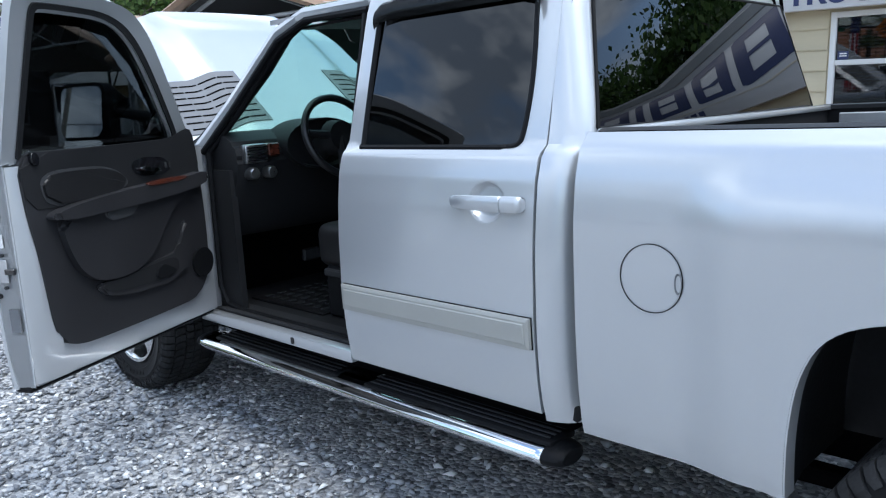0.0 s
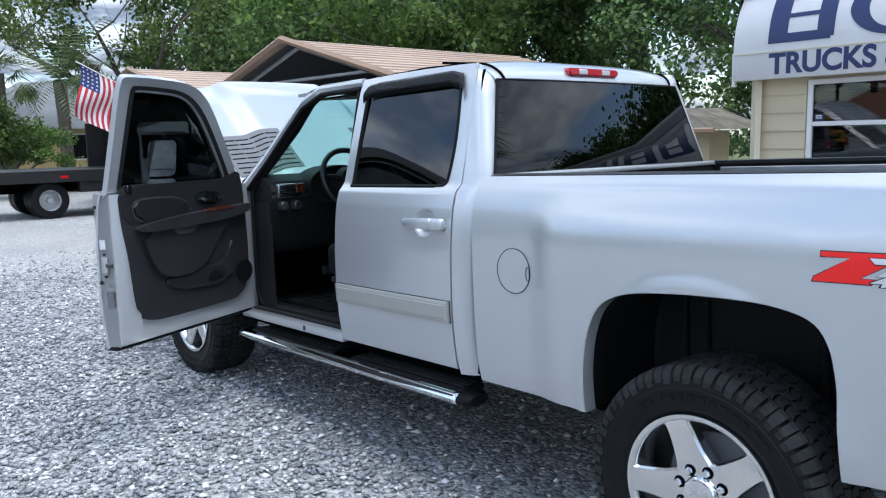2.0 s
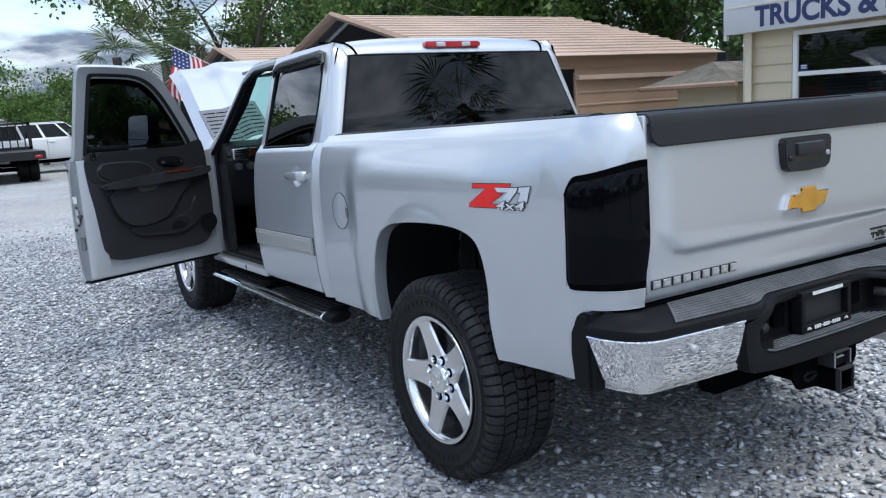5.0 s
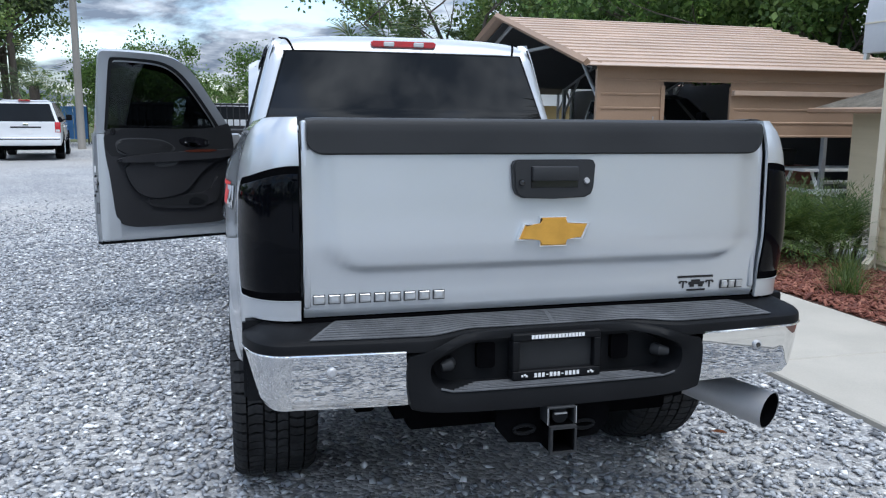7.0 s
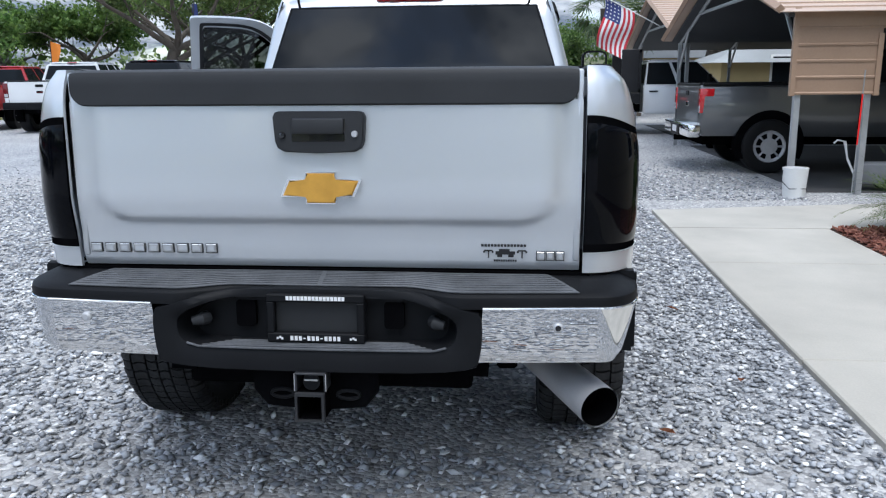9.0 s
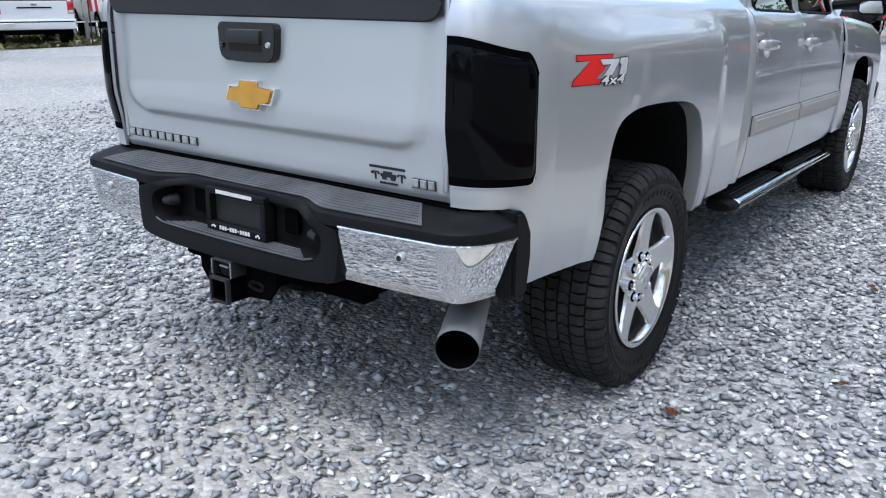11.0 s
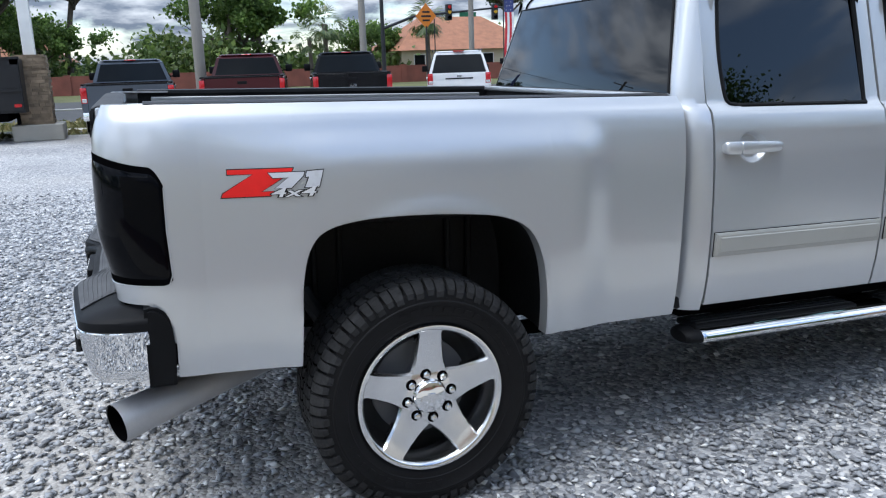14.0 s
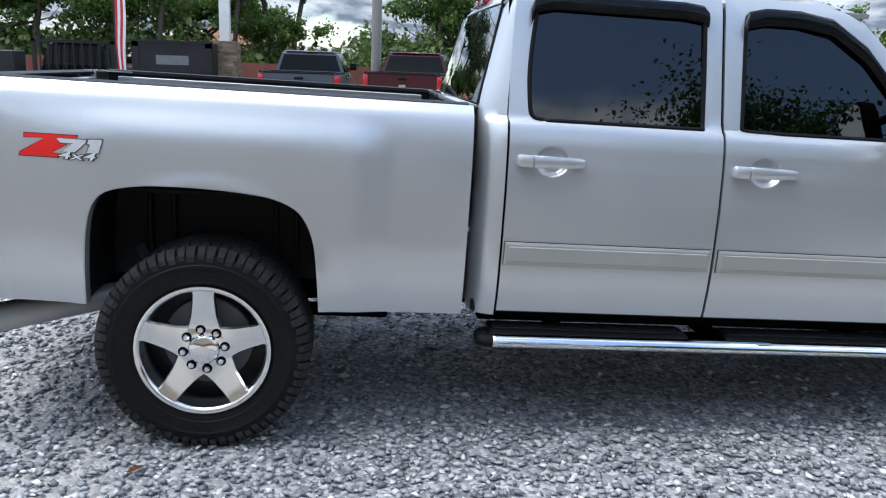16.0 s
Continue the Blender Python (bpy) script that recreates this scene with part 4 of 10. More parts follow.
# -- wheels --
def hero_wheel():
    """One wheel about its hub, its outer face to +x."""
    w = new("wheel")
    R = 0.4255
    tyre = bmesh.new()
    lathe(tyre, [(0.258, 0.02), (0.268, 0.012), (0.276, 0.020), (0.288, 0.026), (0.300, 0.028), (0.303, 0.0305), (0.308, 0.0305), (0.311, 0.031), (0.345, 0.038), (0.349, 0.0405), (0.355, 0.0405), (0.358, 0.038), (0.376, 0.036), (0.394, 0.027), (0.403, 0.010), (0.408, -0.03), (0.409, -0.12), (0.408, -0.21), (0.403, -0.250),
                 (0.394, -0.266), (0.36, -0.276), (0.30, -0.265), (0.262, -0.24)], 72)
    ty = part("tyre", fix(tyre), RUBBER, w, "black all-terrain tyre")
    rng = random.Random(17)
    tr = bmesh.new()

    def block(ring, deep=0.012):
        """A lug from four or more (angle, x, r) corners, its foot drawn in to the carcass."""
        top = [tr.verts.new((x, r * math.cos(a), r * math.sin(a))) for a, x, r in ring]
        low = [tr.verts.new((x, (r - deep) * math.cos(a), (r - deep) * math.sin(a))) for a, x, r in ring]
        k = len(ring)
        tr.faces.new(top)
        for i in range(k):
            tr.faces.new((top[i], low[i], low[(i + 1) % k], top[(i + 1) % k]))
    n = 66
    pit = 2 * math.pi / n
    rows = ((-0.018, -0.071, 0.0, 0.35), (-0.079, -0.117, 0.45, -0.40), (-0.125, -0.163, 0.1, 0.40), (-0.171, -0.222, 0.6, -0.35))
    for k in range(n):
        for x0, x1, ph, sk in rows:
            a = (k + ph) * pit
            d = pit * rng.uniform(0.76, 0.88)
            r = R - rng.uniform(0, 0.0012)
            xm = (x0 + x1) / 2
            block([(a, x0, r), (a + d, x0, r), (a + d + sk * pit * 0.55, xm - 0.003, r), (a + d + sk * pit * 0.30, x1, r), (a + sk * pit * 0.30, x1, r), (a + sk * pit * 0.55, xm + 0.003, r)], 0.017)
        # shoulder lugs, long and short in turn, turned down over the edge
        for side in (1, -1):
            mid = -0.120
            X = lambda x: x if side > 0 else 2 * mid - x
            a, d = (k + 0.25) * pit, pit * (0.86 if k % 2 else 0.72)
            block([(a, X(-0.011), R - 0.001), (a + d, X(-0.011), R - 0.001), (a + d, X(0.008), R - 0.004), (a, X(0.008), R - 0.004)], 0.016)
            long = 0.389 if k % 2 else 0.397
            ring = [(a, X(0.008), R - 0.004), (a + d, X(0.008), R - 0.004), (a + d, X(0.025), R - 0.015), (a, X(0.025), R - 0.015)]
            block(ring, 0.02)
            block([(a, X(0.025), R - 0.015), (a + d, X(0.025), R - 0.015), (a + d * 0.92, X(0.0385), long), (a + d * 0.08, X(0.0385), long)], 0.02)
    part("tread", fix(tr), TREAD, ty, smooth=0)
    # raised ticks and plain bars on the side wall
    sw = bmesh.new()
    for k in range(40):
        a = k * 2 * math.pi / 40 + rng.uniform(-0.02, 0.02)
        r0, r1 = 0.362, 0.362 + rng.uniform(0.006, 0.014)
        vs = [sw.verts.new((x, r * math.cos(t), r * math.sin(t))) for x, r in ((0.0375, r0), (0.0395, r0), (0.0385, r1), (0.0365, r1)) for t in (a, a + 0.006)]
        for q in ((0, 1, 3, 2), (2, 3, 5, 4), (4, 5, 7, 6), (0, 2, 4, 6), (1, 7, 5, 3)):
            sw.faces.new([vs[i] for i in q])
    for k in list(range(0, 13)) + list(range(26, 37)):
        a = k * 2 * math.pi / 52 + 0.4
        vs = [sw.verts.new((x, r * math.cos(t), r * math.sin(t))) for x, r in ((0.031, 0.317), (0.0345, 0.317), (0.0385, 0.335), (0.034, 0.335)) for t in (a, a + 0.075)]
        for q in ((0, 1, 3, 2), (2, 3, 5, 4), (4, 5, 7, 6), (0, 2, 4, 6), (1, 7, 5, 3)):
            sw.faces.new([vs[i] for i in q])
    tagged(part("sidewall_relief", fix(sw), RUBBER, ty, smooth=0), kind="stuff")
    bar = bmesh.new()
    lathe(bar, [(0.262, 0.012), (0.268, 0.016), (0.2705, 0.023), (0.267, 0.029), (0.258, 0.030), (0.249, 0.024), (0.243, 0.012), (0.236, -0.02), (0.228, -0.08), (0.223, -0.20)], 72)
    rim = part("rim", fix(bar), POLISHED, w, "polished five-spoke alloy rim", 50)
    disc = bmesh.new()
    lathe(disc, [(0.0, -0.095), (0.17, -0.095), (0.18, -0.10), (0.18, -0.125), (0.0, -0.125)], 40)
    part("brake_disc", fix(disc), HOOD_VENT, w)
    back = bmesh.new()
    lathe(back, [(0.10, -0.16), (0.226, -0.16), (0.226, -0.19), (0.10, -0.19)], 32, closed=True)
    part("wheel_back", fix(back), DARKMETAL, w)
    bm = bmesh.new()
    lathe(bm, [(0.0, 0.002), (0.060, 0.002), (0.098, 0.000), (0.108, -0.004), (0.114, -0.016), (0.110, -0.06), (0.0, -0.06)], 48)
    part("hub_plate", fix(bm), POLISHED, rim)
    for k in range(5):
        bm = bmesh.new()
        prof = [(0.085, 0.070, 0.001, 0.062), (0.112, 0.061, 0.002, 0.054), (0.137, 0.054, 0.005, 0.048), (0.19, 0.048, 0.011, 0.042), (0.232, 0.045, 0.018, 0.039), (0.246, 0.050, 0.023, 0.044), (0.252, 0.062, 0.024, 0.056)]
        rings = []
        for r, hw, xt, wt in prof:
            rings.append([bm.verts.new(p) for p in ((xt - 0.010, -hw, r), (xt, -wt, r), (xt, wt, r), (xt - 0.010, hw, r), (xt - 0.055, hw * 0.86, r), (xt - 0.055, -hw * 0.86, r))])
        for p, q in zip(rings, rings[1:]):
            for i in range(6):
                bm.faces.new((p[i], p[(i + 1) % 6], q[(i + 1) % 6], q[i]))
        bm.faces.new(rings[0][::-1])
        bm.faces.new(rings[-1])
        bmesh.ops.rotate(bm, verts=bm.verts, cent=(0, 0, 0), matrix=Matrix.Rotation(2 * math.pi * k / 5, 3, "X"))
        part("spoke", fix(bm), POLISHED, rim)
    cap = bmesh.new()
    lathe(cap, [(0.0, 0.024), (0.045, 0.022), (0.055, 0.019), (0.061, 0.012), (0.064, 0.0)], 32)
    part("centre_cap", fix(cap), CHROME, rim)
    bm = bmesh.new()
    prism(bm, [(-0.040, -0.009), (-0.014, -0.009), (-0.014, -0.017), (0.014, -0.017), (0.014, -0.009), (0.033, -0.009), (0.040, 0.009), (0.014, 0.009), (0.014, 0.017), (-0.014, 0.017), (-0.014, 0.009), (-0.033, 0.009)], 0.016, 0.027, "x")
    part("cap_badge", fix(bm), POLISHED, rim)
    for k in range(8):
        a = 2 * math.pi * (k + 0.2) / 8 + math.pi / 2
        c, s = 0.083 * math.cos(a), 0.083 * math.sin(a)
        bm = bmesh.new()
        tube(bm, [(-0.02, c, s), (0.014, c, s), (0.019, c, s), (0.021, c, s)], [0.0125, 0.0125, 0.010, 0.005], 6)
        part("lug_nut", fix(bm), CHROME, rim)
        # raised near-black ring, its colour standing for the shade in the nut's recess
        bm = bmesh.new()
        lathe(bm, [(0.0120, 0.0035), (0.0185, 0.0035), (0.0205, 0.001), (0.0205, -0.02)], 18)
        for v in bm.verts:
            v.co += Vector((0, c, s))
        part("lug_well", fix(bm), UNDER, rim)
    return w


def add_wheels():
    proto = hero_wheel()
    proto.parent = truck
    proto.matrix_basis = pose(0.955, 0.006, HUB_Z, 0, 0, 0)
    for x, y, z, rz, rx in ((-0.955, 0, HUB_Z, 180, 20), (0.955, FRONT_Y, FRONT_Z, 0, 31), (-0.955, FRONT_Y, FRONT_Z, 180, 12)):
        w = copy_thing(proto, pose(x, y, z, 0, 0, rz) @ pose(0, 0, 0, rx, 0, 0))
        w.parent = truck


# -- cab --
def cab_x(z):
    if z > 1.405:
        return float(np.interp(z, (1.405, 1.872, 1.936, 1.965), (0.888, 0.758, 0.730, 0.708)))
    return soft(z, (0.58, 0.64, 0.75, 0.9, 1.1, 1.22, 1.32, 1.385, 1.41), (0.925, 0.945, 0.960, 0.967, 0.962, 0.952, 0.938, 0.918, 0.890), 0.012)


def chaikin(p, n):
    for _ in range(n):
        q = []
        for i in range(len(p)):
            a, b = p[i], p[(i + 1) % len(p)]
            q += [tuple(0.75 * u + 0.25 * v for u, v in zip(a, b)), tuple(0.25 * u + 0.75 * v for u, v in zip(a, b))]
        p = q
    return p


def ring_band(inner, outer, fx, thick=0.03):
    bm = bmesh.new()
    a = [bm.verts.new((fx(z), y, z)) for y, z in inner]
    b = [bm.verts.new((fx(z), y, z)) for y, z in outer]
    m = [bm.verts.new((fx((p[1] + q[1]) / 2) + 0.002, (p[0] + q[0]) / 2, (p[1] + q[1]) / 2)) for p, q in zip(inner, outer)]
    k = len(a)
    for i in range(k):
        j = (i + 1) % k
        bm.faces.new((a[i], a[j], m[j], m[i]))
        bm.faces.new((m[i], m[j], b[j], b[i]))
    bmesh.ops.recalc_face_normals(bm, faces=bm.faces)
    bmesh.ops.solidify(bm, geom=bm.faces[:], thickness=thick)
    bmesh.ops.recalc_face_normals(bm, faces=bm.faces)
    return bm


def fill(pts, fx, thick=0.004):
    bm = bmesh.new()
    vs = [bm.verts.new((fx(z), y, z)) for y, z in pts]
    bm.faces.new(vs)
    bmesh.ops.recalc_face_normals(bm, faces=bm.faces)
    bmesh.ops.solidify(bm, geom=bm.faces[:], thickness=thick)
    return bm


REAR_IN = [(1.255, 1.60), (1.262, 1.45), (1.275, 1.412), (1.32, 1.405), (1.36, 1.405), (1.7, 1.405), (1.985, 1.405), (1.985, 1.405), (1.990, 1.6), (1.990, 1.842), (1.990, 1.842), (1.7, 1.845), (1.30, 1.842), (1.285, 1.842), (1.28, 1.80)]
REAR_OUT = [(1.180, 1.60), (1.178, 1.45), (1.176, 1.392), (1.20, 1.385), (1.36, 1.385), (1.7, 1.385), (2.064, 1.385), (2.064, 1.385), (2.064, 1.6), (2.064, 1.905), (2.064, 1.905), (1.7, 1.91), (1.24, 1.90), (1.20, 1.89), (1.192, 1.80)]
FRONT_IN = [(2.16, 1.60), (2.155, 1.42), (2.155, 1.412), (2.2, 1.405), (2.6, 1.405), (2.93, 1.405), (2.96, 1.42), (2.90, 1.50), (2.72, 1.70), (2.60, 1.80), (2.48, 1.845), (2.3, 1.85), (2.19, 1.85), (2.17, 1.845), (2.165, 1.80)]
FRONT_OUT = [(2.078, 1.60), (2.078, 1.42), (2.078, 1.385), (2.2, 1.385), (2.6, 1.385), (3.05, 1.385), (3.10, 1.40), (2.99, 1.53), (2.80, 1.75), (2.68, 1.86), (2.54, 1.91), (2.3, 1.918), (2.12, 1.915), (2.08, 1.91), (2.078, 1.86)]


def taller(pts):
    return [(y, z if z < 1.41 else 1.41 + (z - 1.41) * 1.07) for y, z in pts]


REAR_IN, REAR_OUT, FRONT_IN, FRONT_OUT = (taller(p) for p in (REAR_IN, REAR_OUT, FRONT_IN, FRONT_OUT))


def door(name, y0, y1, ins, outs, parent, label, inside=False):
    """A door on the +x side, whole: skin, window frame, pane, seal, handle, moulding and visor. Its mesh lies in the truck's frame."""
    zs = [0.622, 0.628, 0.645] + lin(0.68, 1.16, 14) + lin(1.178, 1.320, 30) + [1.34, 1.355, 1.37, 1.38, 1.388, 1.395]
    yc = y0 + 0.178

    def dish(y, z):
        q = 1 - ((y - yc) / 0.070) ** 2 - ((z - 1.249) / 0.061) ** 2
        return 0.024 * step01(0.0, 0.50, q)
    low = lambda y: 0.622 + (0.03 * step01(y1 - 0.10, y1, y) if y1 > 2.5 else 0.0)
    d = part(name, sheet(lin(y0, yc - 0.09, 4)[:-1] + lin(yc - 0.09, yc + 0.09, 30) + lin(yc + 0.09, y1, 9)[1:], zs, lambda y, z: (cab_x(z) - dish(y, z), y, max(z, low(y))), 0.014), SILVER, parent, label)
    i3, o3 = chaikin(ins, 2), chaikin(outs, 2)
    part("window_frame", ring_band(i3, o3, cab_x, 0.03), SILVER, d)
    if inside:
        mid = [(0.74 * p[0] + 0.26 * q[0], 0.74 * p[1] + 0.26 * q[1]) for p, q in zip(i3, o3)]
        part("window_trim", ring_band(i3, mid, lambda z: cab_x(z) - 0.034, 0.006), CABIN, d)
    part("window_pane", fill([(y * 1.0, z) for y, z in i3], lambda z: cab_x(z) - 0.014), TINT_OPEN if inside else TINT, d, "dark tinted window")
    seal = bmesh.new()
    pts = [(cab_x(z) - 0.004, y, z) for y, z in i3]
    tube(seal, pts + [pts[0]], 0.0105, 8, caps=False)
    part("window_seal", fix(seal), PLASTIC, d)
    ym = sum((y0, y1)) / 2
    top = [p for p in ins if p[1] > 1.70]
    visor = bmesh.new()
    a, b = min(p[0] for p in ins) - 0.0, (max(p[0] for p in top) + 0.01)
    vis = [(a, 1.80), (a + 0.02, 1.85), (a + 0.10, 1.868)] + ([(b - 0.10, 1.868), (b - 0.02, 1.86), (b, 1.84)] if y1 < 2.5 else [(2.40, 1.868), (2.55, 1.845), (2.70, 1.75), (2.90, 1.53)])
    vis = taller(vis)
    rows = [[visor.verts.new((cab_x(z) + o, y - 0.0, z - dz)) for y, z in vis] for o, dz in ((0.004, -0.012), (0.020, -0.002), (0.029, 0.018), (0.031, 0.040), (0.027, 0.058))]
    for r, q in zip(rows, rows[1:]):
        for i in range(len(vis) - 1):
            visor.faces.new((r[i], r[i + 1], q[i + 1], q[i]))
    bmesh.ops.solidify(visor, geom=visor.faces[:], thickness=0.003)
    part("rain_visor", fix(visor), SMOKE_VISOR, d, "smoked plastic rain visor")
    # body-side moulding: a raised slab with a bevelled frame on a dark gasket
    m0, m1 = (y0 + 0.008, y1 - 0.016) if y1 < 2.5 else (y0 + 0.012, y1 - 0.05)
    face = lambda z: cab_x(z) + 0.001

    def slab(ya, yb, za, zb, h, e):
        bm = bmesh.new()
        rows = []
        for k, lift in ((0.0, -0.004), (0.0, h - 0.003), (e, h)):
            rows.append([bm.verts.new((face(z) + lift, y, z)) for y, z in ((ya + k, za + k), (yb - k, za + k), (yb - k, zb - k), (ya + k, zb - k))])
        for p, q in zip(rows, rows[1:]):
            for i in range(4):
                bm.faces.new((p[i], p[(i + 1) % 4], q[(i + 1) % 4], q[i]))
        bm.faces.new(rows[-1])
        return fix(bm)
    gasket = part("moulding_gasket", slab(m0 - 0.0025, m1 + 0.0025, 0.8245, 0.9225, 0.003, 0.0005), PLASTIC, d)
    mo = part("body_moulding", slab(m0, m1, 0.827, 0.920, 0.018, 0.009), MOULD, d, "satin silver body-side moulding", 20)
    part("moulding_face", slab(m0 + 0.015, m1 - 0.015, 0.842, 0.905, 0.0205, 0.0035), MOULD, mo, smooth=20)
    # pull handle over a dished cup
    hy, bx = y0 + 0.030, cab_x(1.25)

    def bar(stations, name, material, base=0.010):
        bm = bmesh.new()
        rings = []
        for y, h, lift in stations:
            rings.append([bm.verts.new((bx + lift + o * base, y, 1.249 + v * h)) for o, v in ((-1.8, -0.72), (-1.1, -1.0), (-0.2, -0.92), (0.25, -0.5), (0.35, 0.0), (0.25, 0.5), (-0.2, 0.92), (-1.1, 1.0), (-1.8, 0.72))])
        for p, q in zip(rings, rings[1:]):
            for i in range(9):
                bm.faces.new((p[i], p[(i + 1) % 9], q[(i + 1) % 9], q[i]))
        bm.faces.new(rings[0])
        bm.faces.new(rings[-1])
        return part(name, fix(bm), material, d, smooth=45)
    bar([(hy, 0.016, 0.018), (hy + 0.004, 0.022, 0.026), (hy + 0.015, 0.0245, 0.033), (hy + 0.060, 0.0245, 0.041), (hy + 0.062, 0.023, 0.038)], "handle_cap", SILVER)
    bar([(hy + 0.0635, 0.023, 0.038), (hy + 0.066, 0.0245, 0.041), (hy + 0.14, 0.0235, 0.044), (hy + 0.215, 0.0215, 0.040), (hy + 0.255, 0.0195, 0.033), (hy + 0.272, 0.016, 0.026), (hy + 0.277, 0.010, 0.018)], "door_handle", SILVER)
    part("handle_base", boxes((bx - 0.01, bx + 0.022, hy + 0.006, hy + 0.052, 1.230, 1.268), (bx - 0.01, bx + 0.020, hy + 0.225, hy + 0.268, 1.235, 1.263), bevel=0.004), PLASTIC, d)
    return d


MOULD = mat("satin silver moulding", (0.42, 0.42, 0.395), 0.42, 0.25, 0.05, 4, 200, 0.1, 0.0005)
MIRROR_X = Matrix.Diagonal((-1, 1, 1, 1))


def flip(ob):
    """Mirrors a finished part and its pieces to the truck's other side, mesh by mesh."""
    for o in (ob, *ob.children_recursive):
        o.data.transform(MIRROR_X)
        o.data.flip_normals()


def door_shell_gap(y, s):
    """The dark line where panels meet."""
    bm = bmesh.new()
    zs = lin(0.61, 1.90, 22)
    rows = [[bm.verts.new((s * (cab_x(z) + o), y + dy, z)) for z in zs] for o, dy in ((-0.022, -0.007), (-0.018, -0.007), (-0.018, 0.007), (-0.022, 0.007))]
    for r, q in zip(rows, rows[1:]):
        for i in range(len(zs) - 1):
            bm.faces.new((r[i], r[i + 1], q[i + 1], q[i]))
    return fix(bm)


def back_y(z):
    return float(np.interp(z, (0.6, 1.43, 1.50, 1.862, 1.935), (1.072, 1.068, 1.080, 1.165, 1.245)))


def glass_x(z):
    return float(np.interp(z, (1.43, 1.46, 1.862, 1.935), (0.80, 0.797, 0.675, 0.69)))


def cab_shell():
    for s in (1, -1):
        # rear pillar wrapping from the door to the rear window
        def f(t, z):
            z2 = z
            p0, p2 = Vector((cab_x(z2) - 0.001, 1.172 + 0.03 * step01(1.4, 1.9, z2))), Vector((glass_x(z2), back_y(z2) - 0.004))
            p1 = Vector((cab_x(z2) - 0.020, back_y(z2) - 0.010))
            q = (1 - t) ** 2 * p0 + 2 * t * (1 - t) * p1 + t * t * p2
            return (s * q.x, q.y, z2)
        zs = lin(0.60, 1.38, 12) + [1.40, 1.415] + lin(1.44, 1.88, 10) + [1.90, 1.915, 1.930]
        part("rear_pillar", sheet(lin(0, 1, 14), zs, f, 0.012), SILVER, truck)
        part("panel_gap", door_shell_gap(1.1755, s), UNDER, truck)
        part("panel_gap", door_shell_gap(2.071, s), UNDER, truck)
        # rocker under the doors, coloured near-black for the shaded gap there
        bm = bmesh.new()
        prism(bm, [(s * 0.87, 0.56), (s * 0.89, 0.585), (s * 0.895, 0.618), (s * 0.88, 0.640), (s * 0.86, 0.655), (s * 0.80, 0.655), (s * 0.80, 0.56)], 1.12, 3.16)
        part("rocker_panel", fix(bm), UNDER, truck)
        # windscreen pillar
        bm = bmesh.new()
        tube(bm, [(s * 0.665, 2.50, 1.935), (s * 0.678, 2.66, 1.90), (s * 0.705, 2.84, 1.735), (s * 0.785, 3.10, 1.50), (s * 0.83, 3.26, 1.37)], [0.034, 0.038, 0.040, 0.044, 0.048], 10)
        part("windscreen_pillar", fix(bm), SILVER if s > 0 else PLASTIC, truck)
        part("sill_side", boxes((min(s * 0.78, s * 0.90), max(s * 0.78, s * 0.90), 1.08, 3.16, 0.60, 0.66), bevel=0.01), CABIN, truck)
    # roof, rolling down at the back to the rear window
    zc = lambda y: soft(y, (1.12, 1.20, 1.34, 1.9, 2.45, 2.70, 2.80), (1.930, 1.950, 1.972, 1.995, 1.975, 1.930, 1.895), 0.03)
    half = lambda y: 0.733 - 0.045 * (1 - step01(1.12, 1.36, y))
    roof_z = lambda y, u: zc(y) - (zc(y) - 1.932) * abs(u) ** 3.2 - 0.01 * abs(u) ** 12
    part("roof", sheet(lin(1.275, 2.72, 24), lin(-1, 1, 30), lambda y, u: (u * half(y), y, roof_z(y, u)), 0.02), SILVER, truck)

    def header(u, v):
        w = glass_x(1.858) * (1 - v) + half(1.275) * v
        lo = 1.162 - 0.014 * (1 - u * u)
        return (u * w, lo + (1.2765 - lo) * v ** 1.5, 1.857 + (roof_z(1.275, u) - 1.857) * (1 - (1 - v) ** 1.6))
    part("rear_header", sheet(lin(-1, 1, 30), lin(0, 1, 10), header, 0.012), SILVER, truck)
    for s in (1, -1):
        bm = bmesh.new()
        tube(bm, [(s * 0.683, 1.235, 1.915), (s * 0.694, 1.30, 1.940), (s * 0.703, 1.6, 1.9505), (s * 0.71, 2.6, 1.932)], 0.004, 6)
        part("roof_ditch", fix(bm), UNDER, truck)
    part("rear_window", sheet(lin(-1, 1, 20), lin(1.452, 1.858, 8), lambda u, z: (u * (glass_x(z) - 0.006), back_y(z) - 0.016 * (1 - u * u) - 0.007, z), 0.004), TINT_REAR, truck, "dark tinted rear window")
    bm = bmesh.new()
    pts = [(u * (glass_x(z) - 0.004), back_y(z) - 0.014 * (1 - u * u) - 0.008, z) for u, z in [(u, 1.452) for u in lin(-1, 1, 12)] + [(u, 1.858) for u in lin(1, -1, 12)]]
    tube(bm, pts + [pts[0]], 0.007, 6, caps=False)
    part("rear_window_seal", fix(bm), PLASTIC, truck)
    bm = bmesh.new()
    tube(bm, [(u * 0.80, back_y(1.443) - 0.014 * (1 - u * u) - 0.012, 1.443) for u in lin(-1, 1, 12)], 0.006, 6)
    part("window_bead", fix(bm), SILVER, truck)
    for s in (1, -1):
        bm = bmesh.new()
        tube(bm, [tuple(Vector(header(s * 0.925, v)) + Vector((0, -0.002, 0.002))) for v in lin(0.02, 1.0, 8)] + [(s * 0.68, 1.5, 1.965)], 0.0065, 6)
        part("roof_seam", fix(bm), UNDER, truck)
    part("cab_back", boxes((-0.80, 0.80, 1.07, 1.09, 0.62, 1.452)), SILVER, truck)
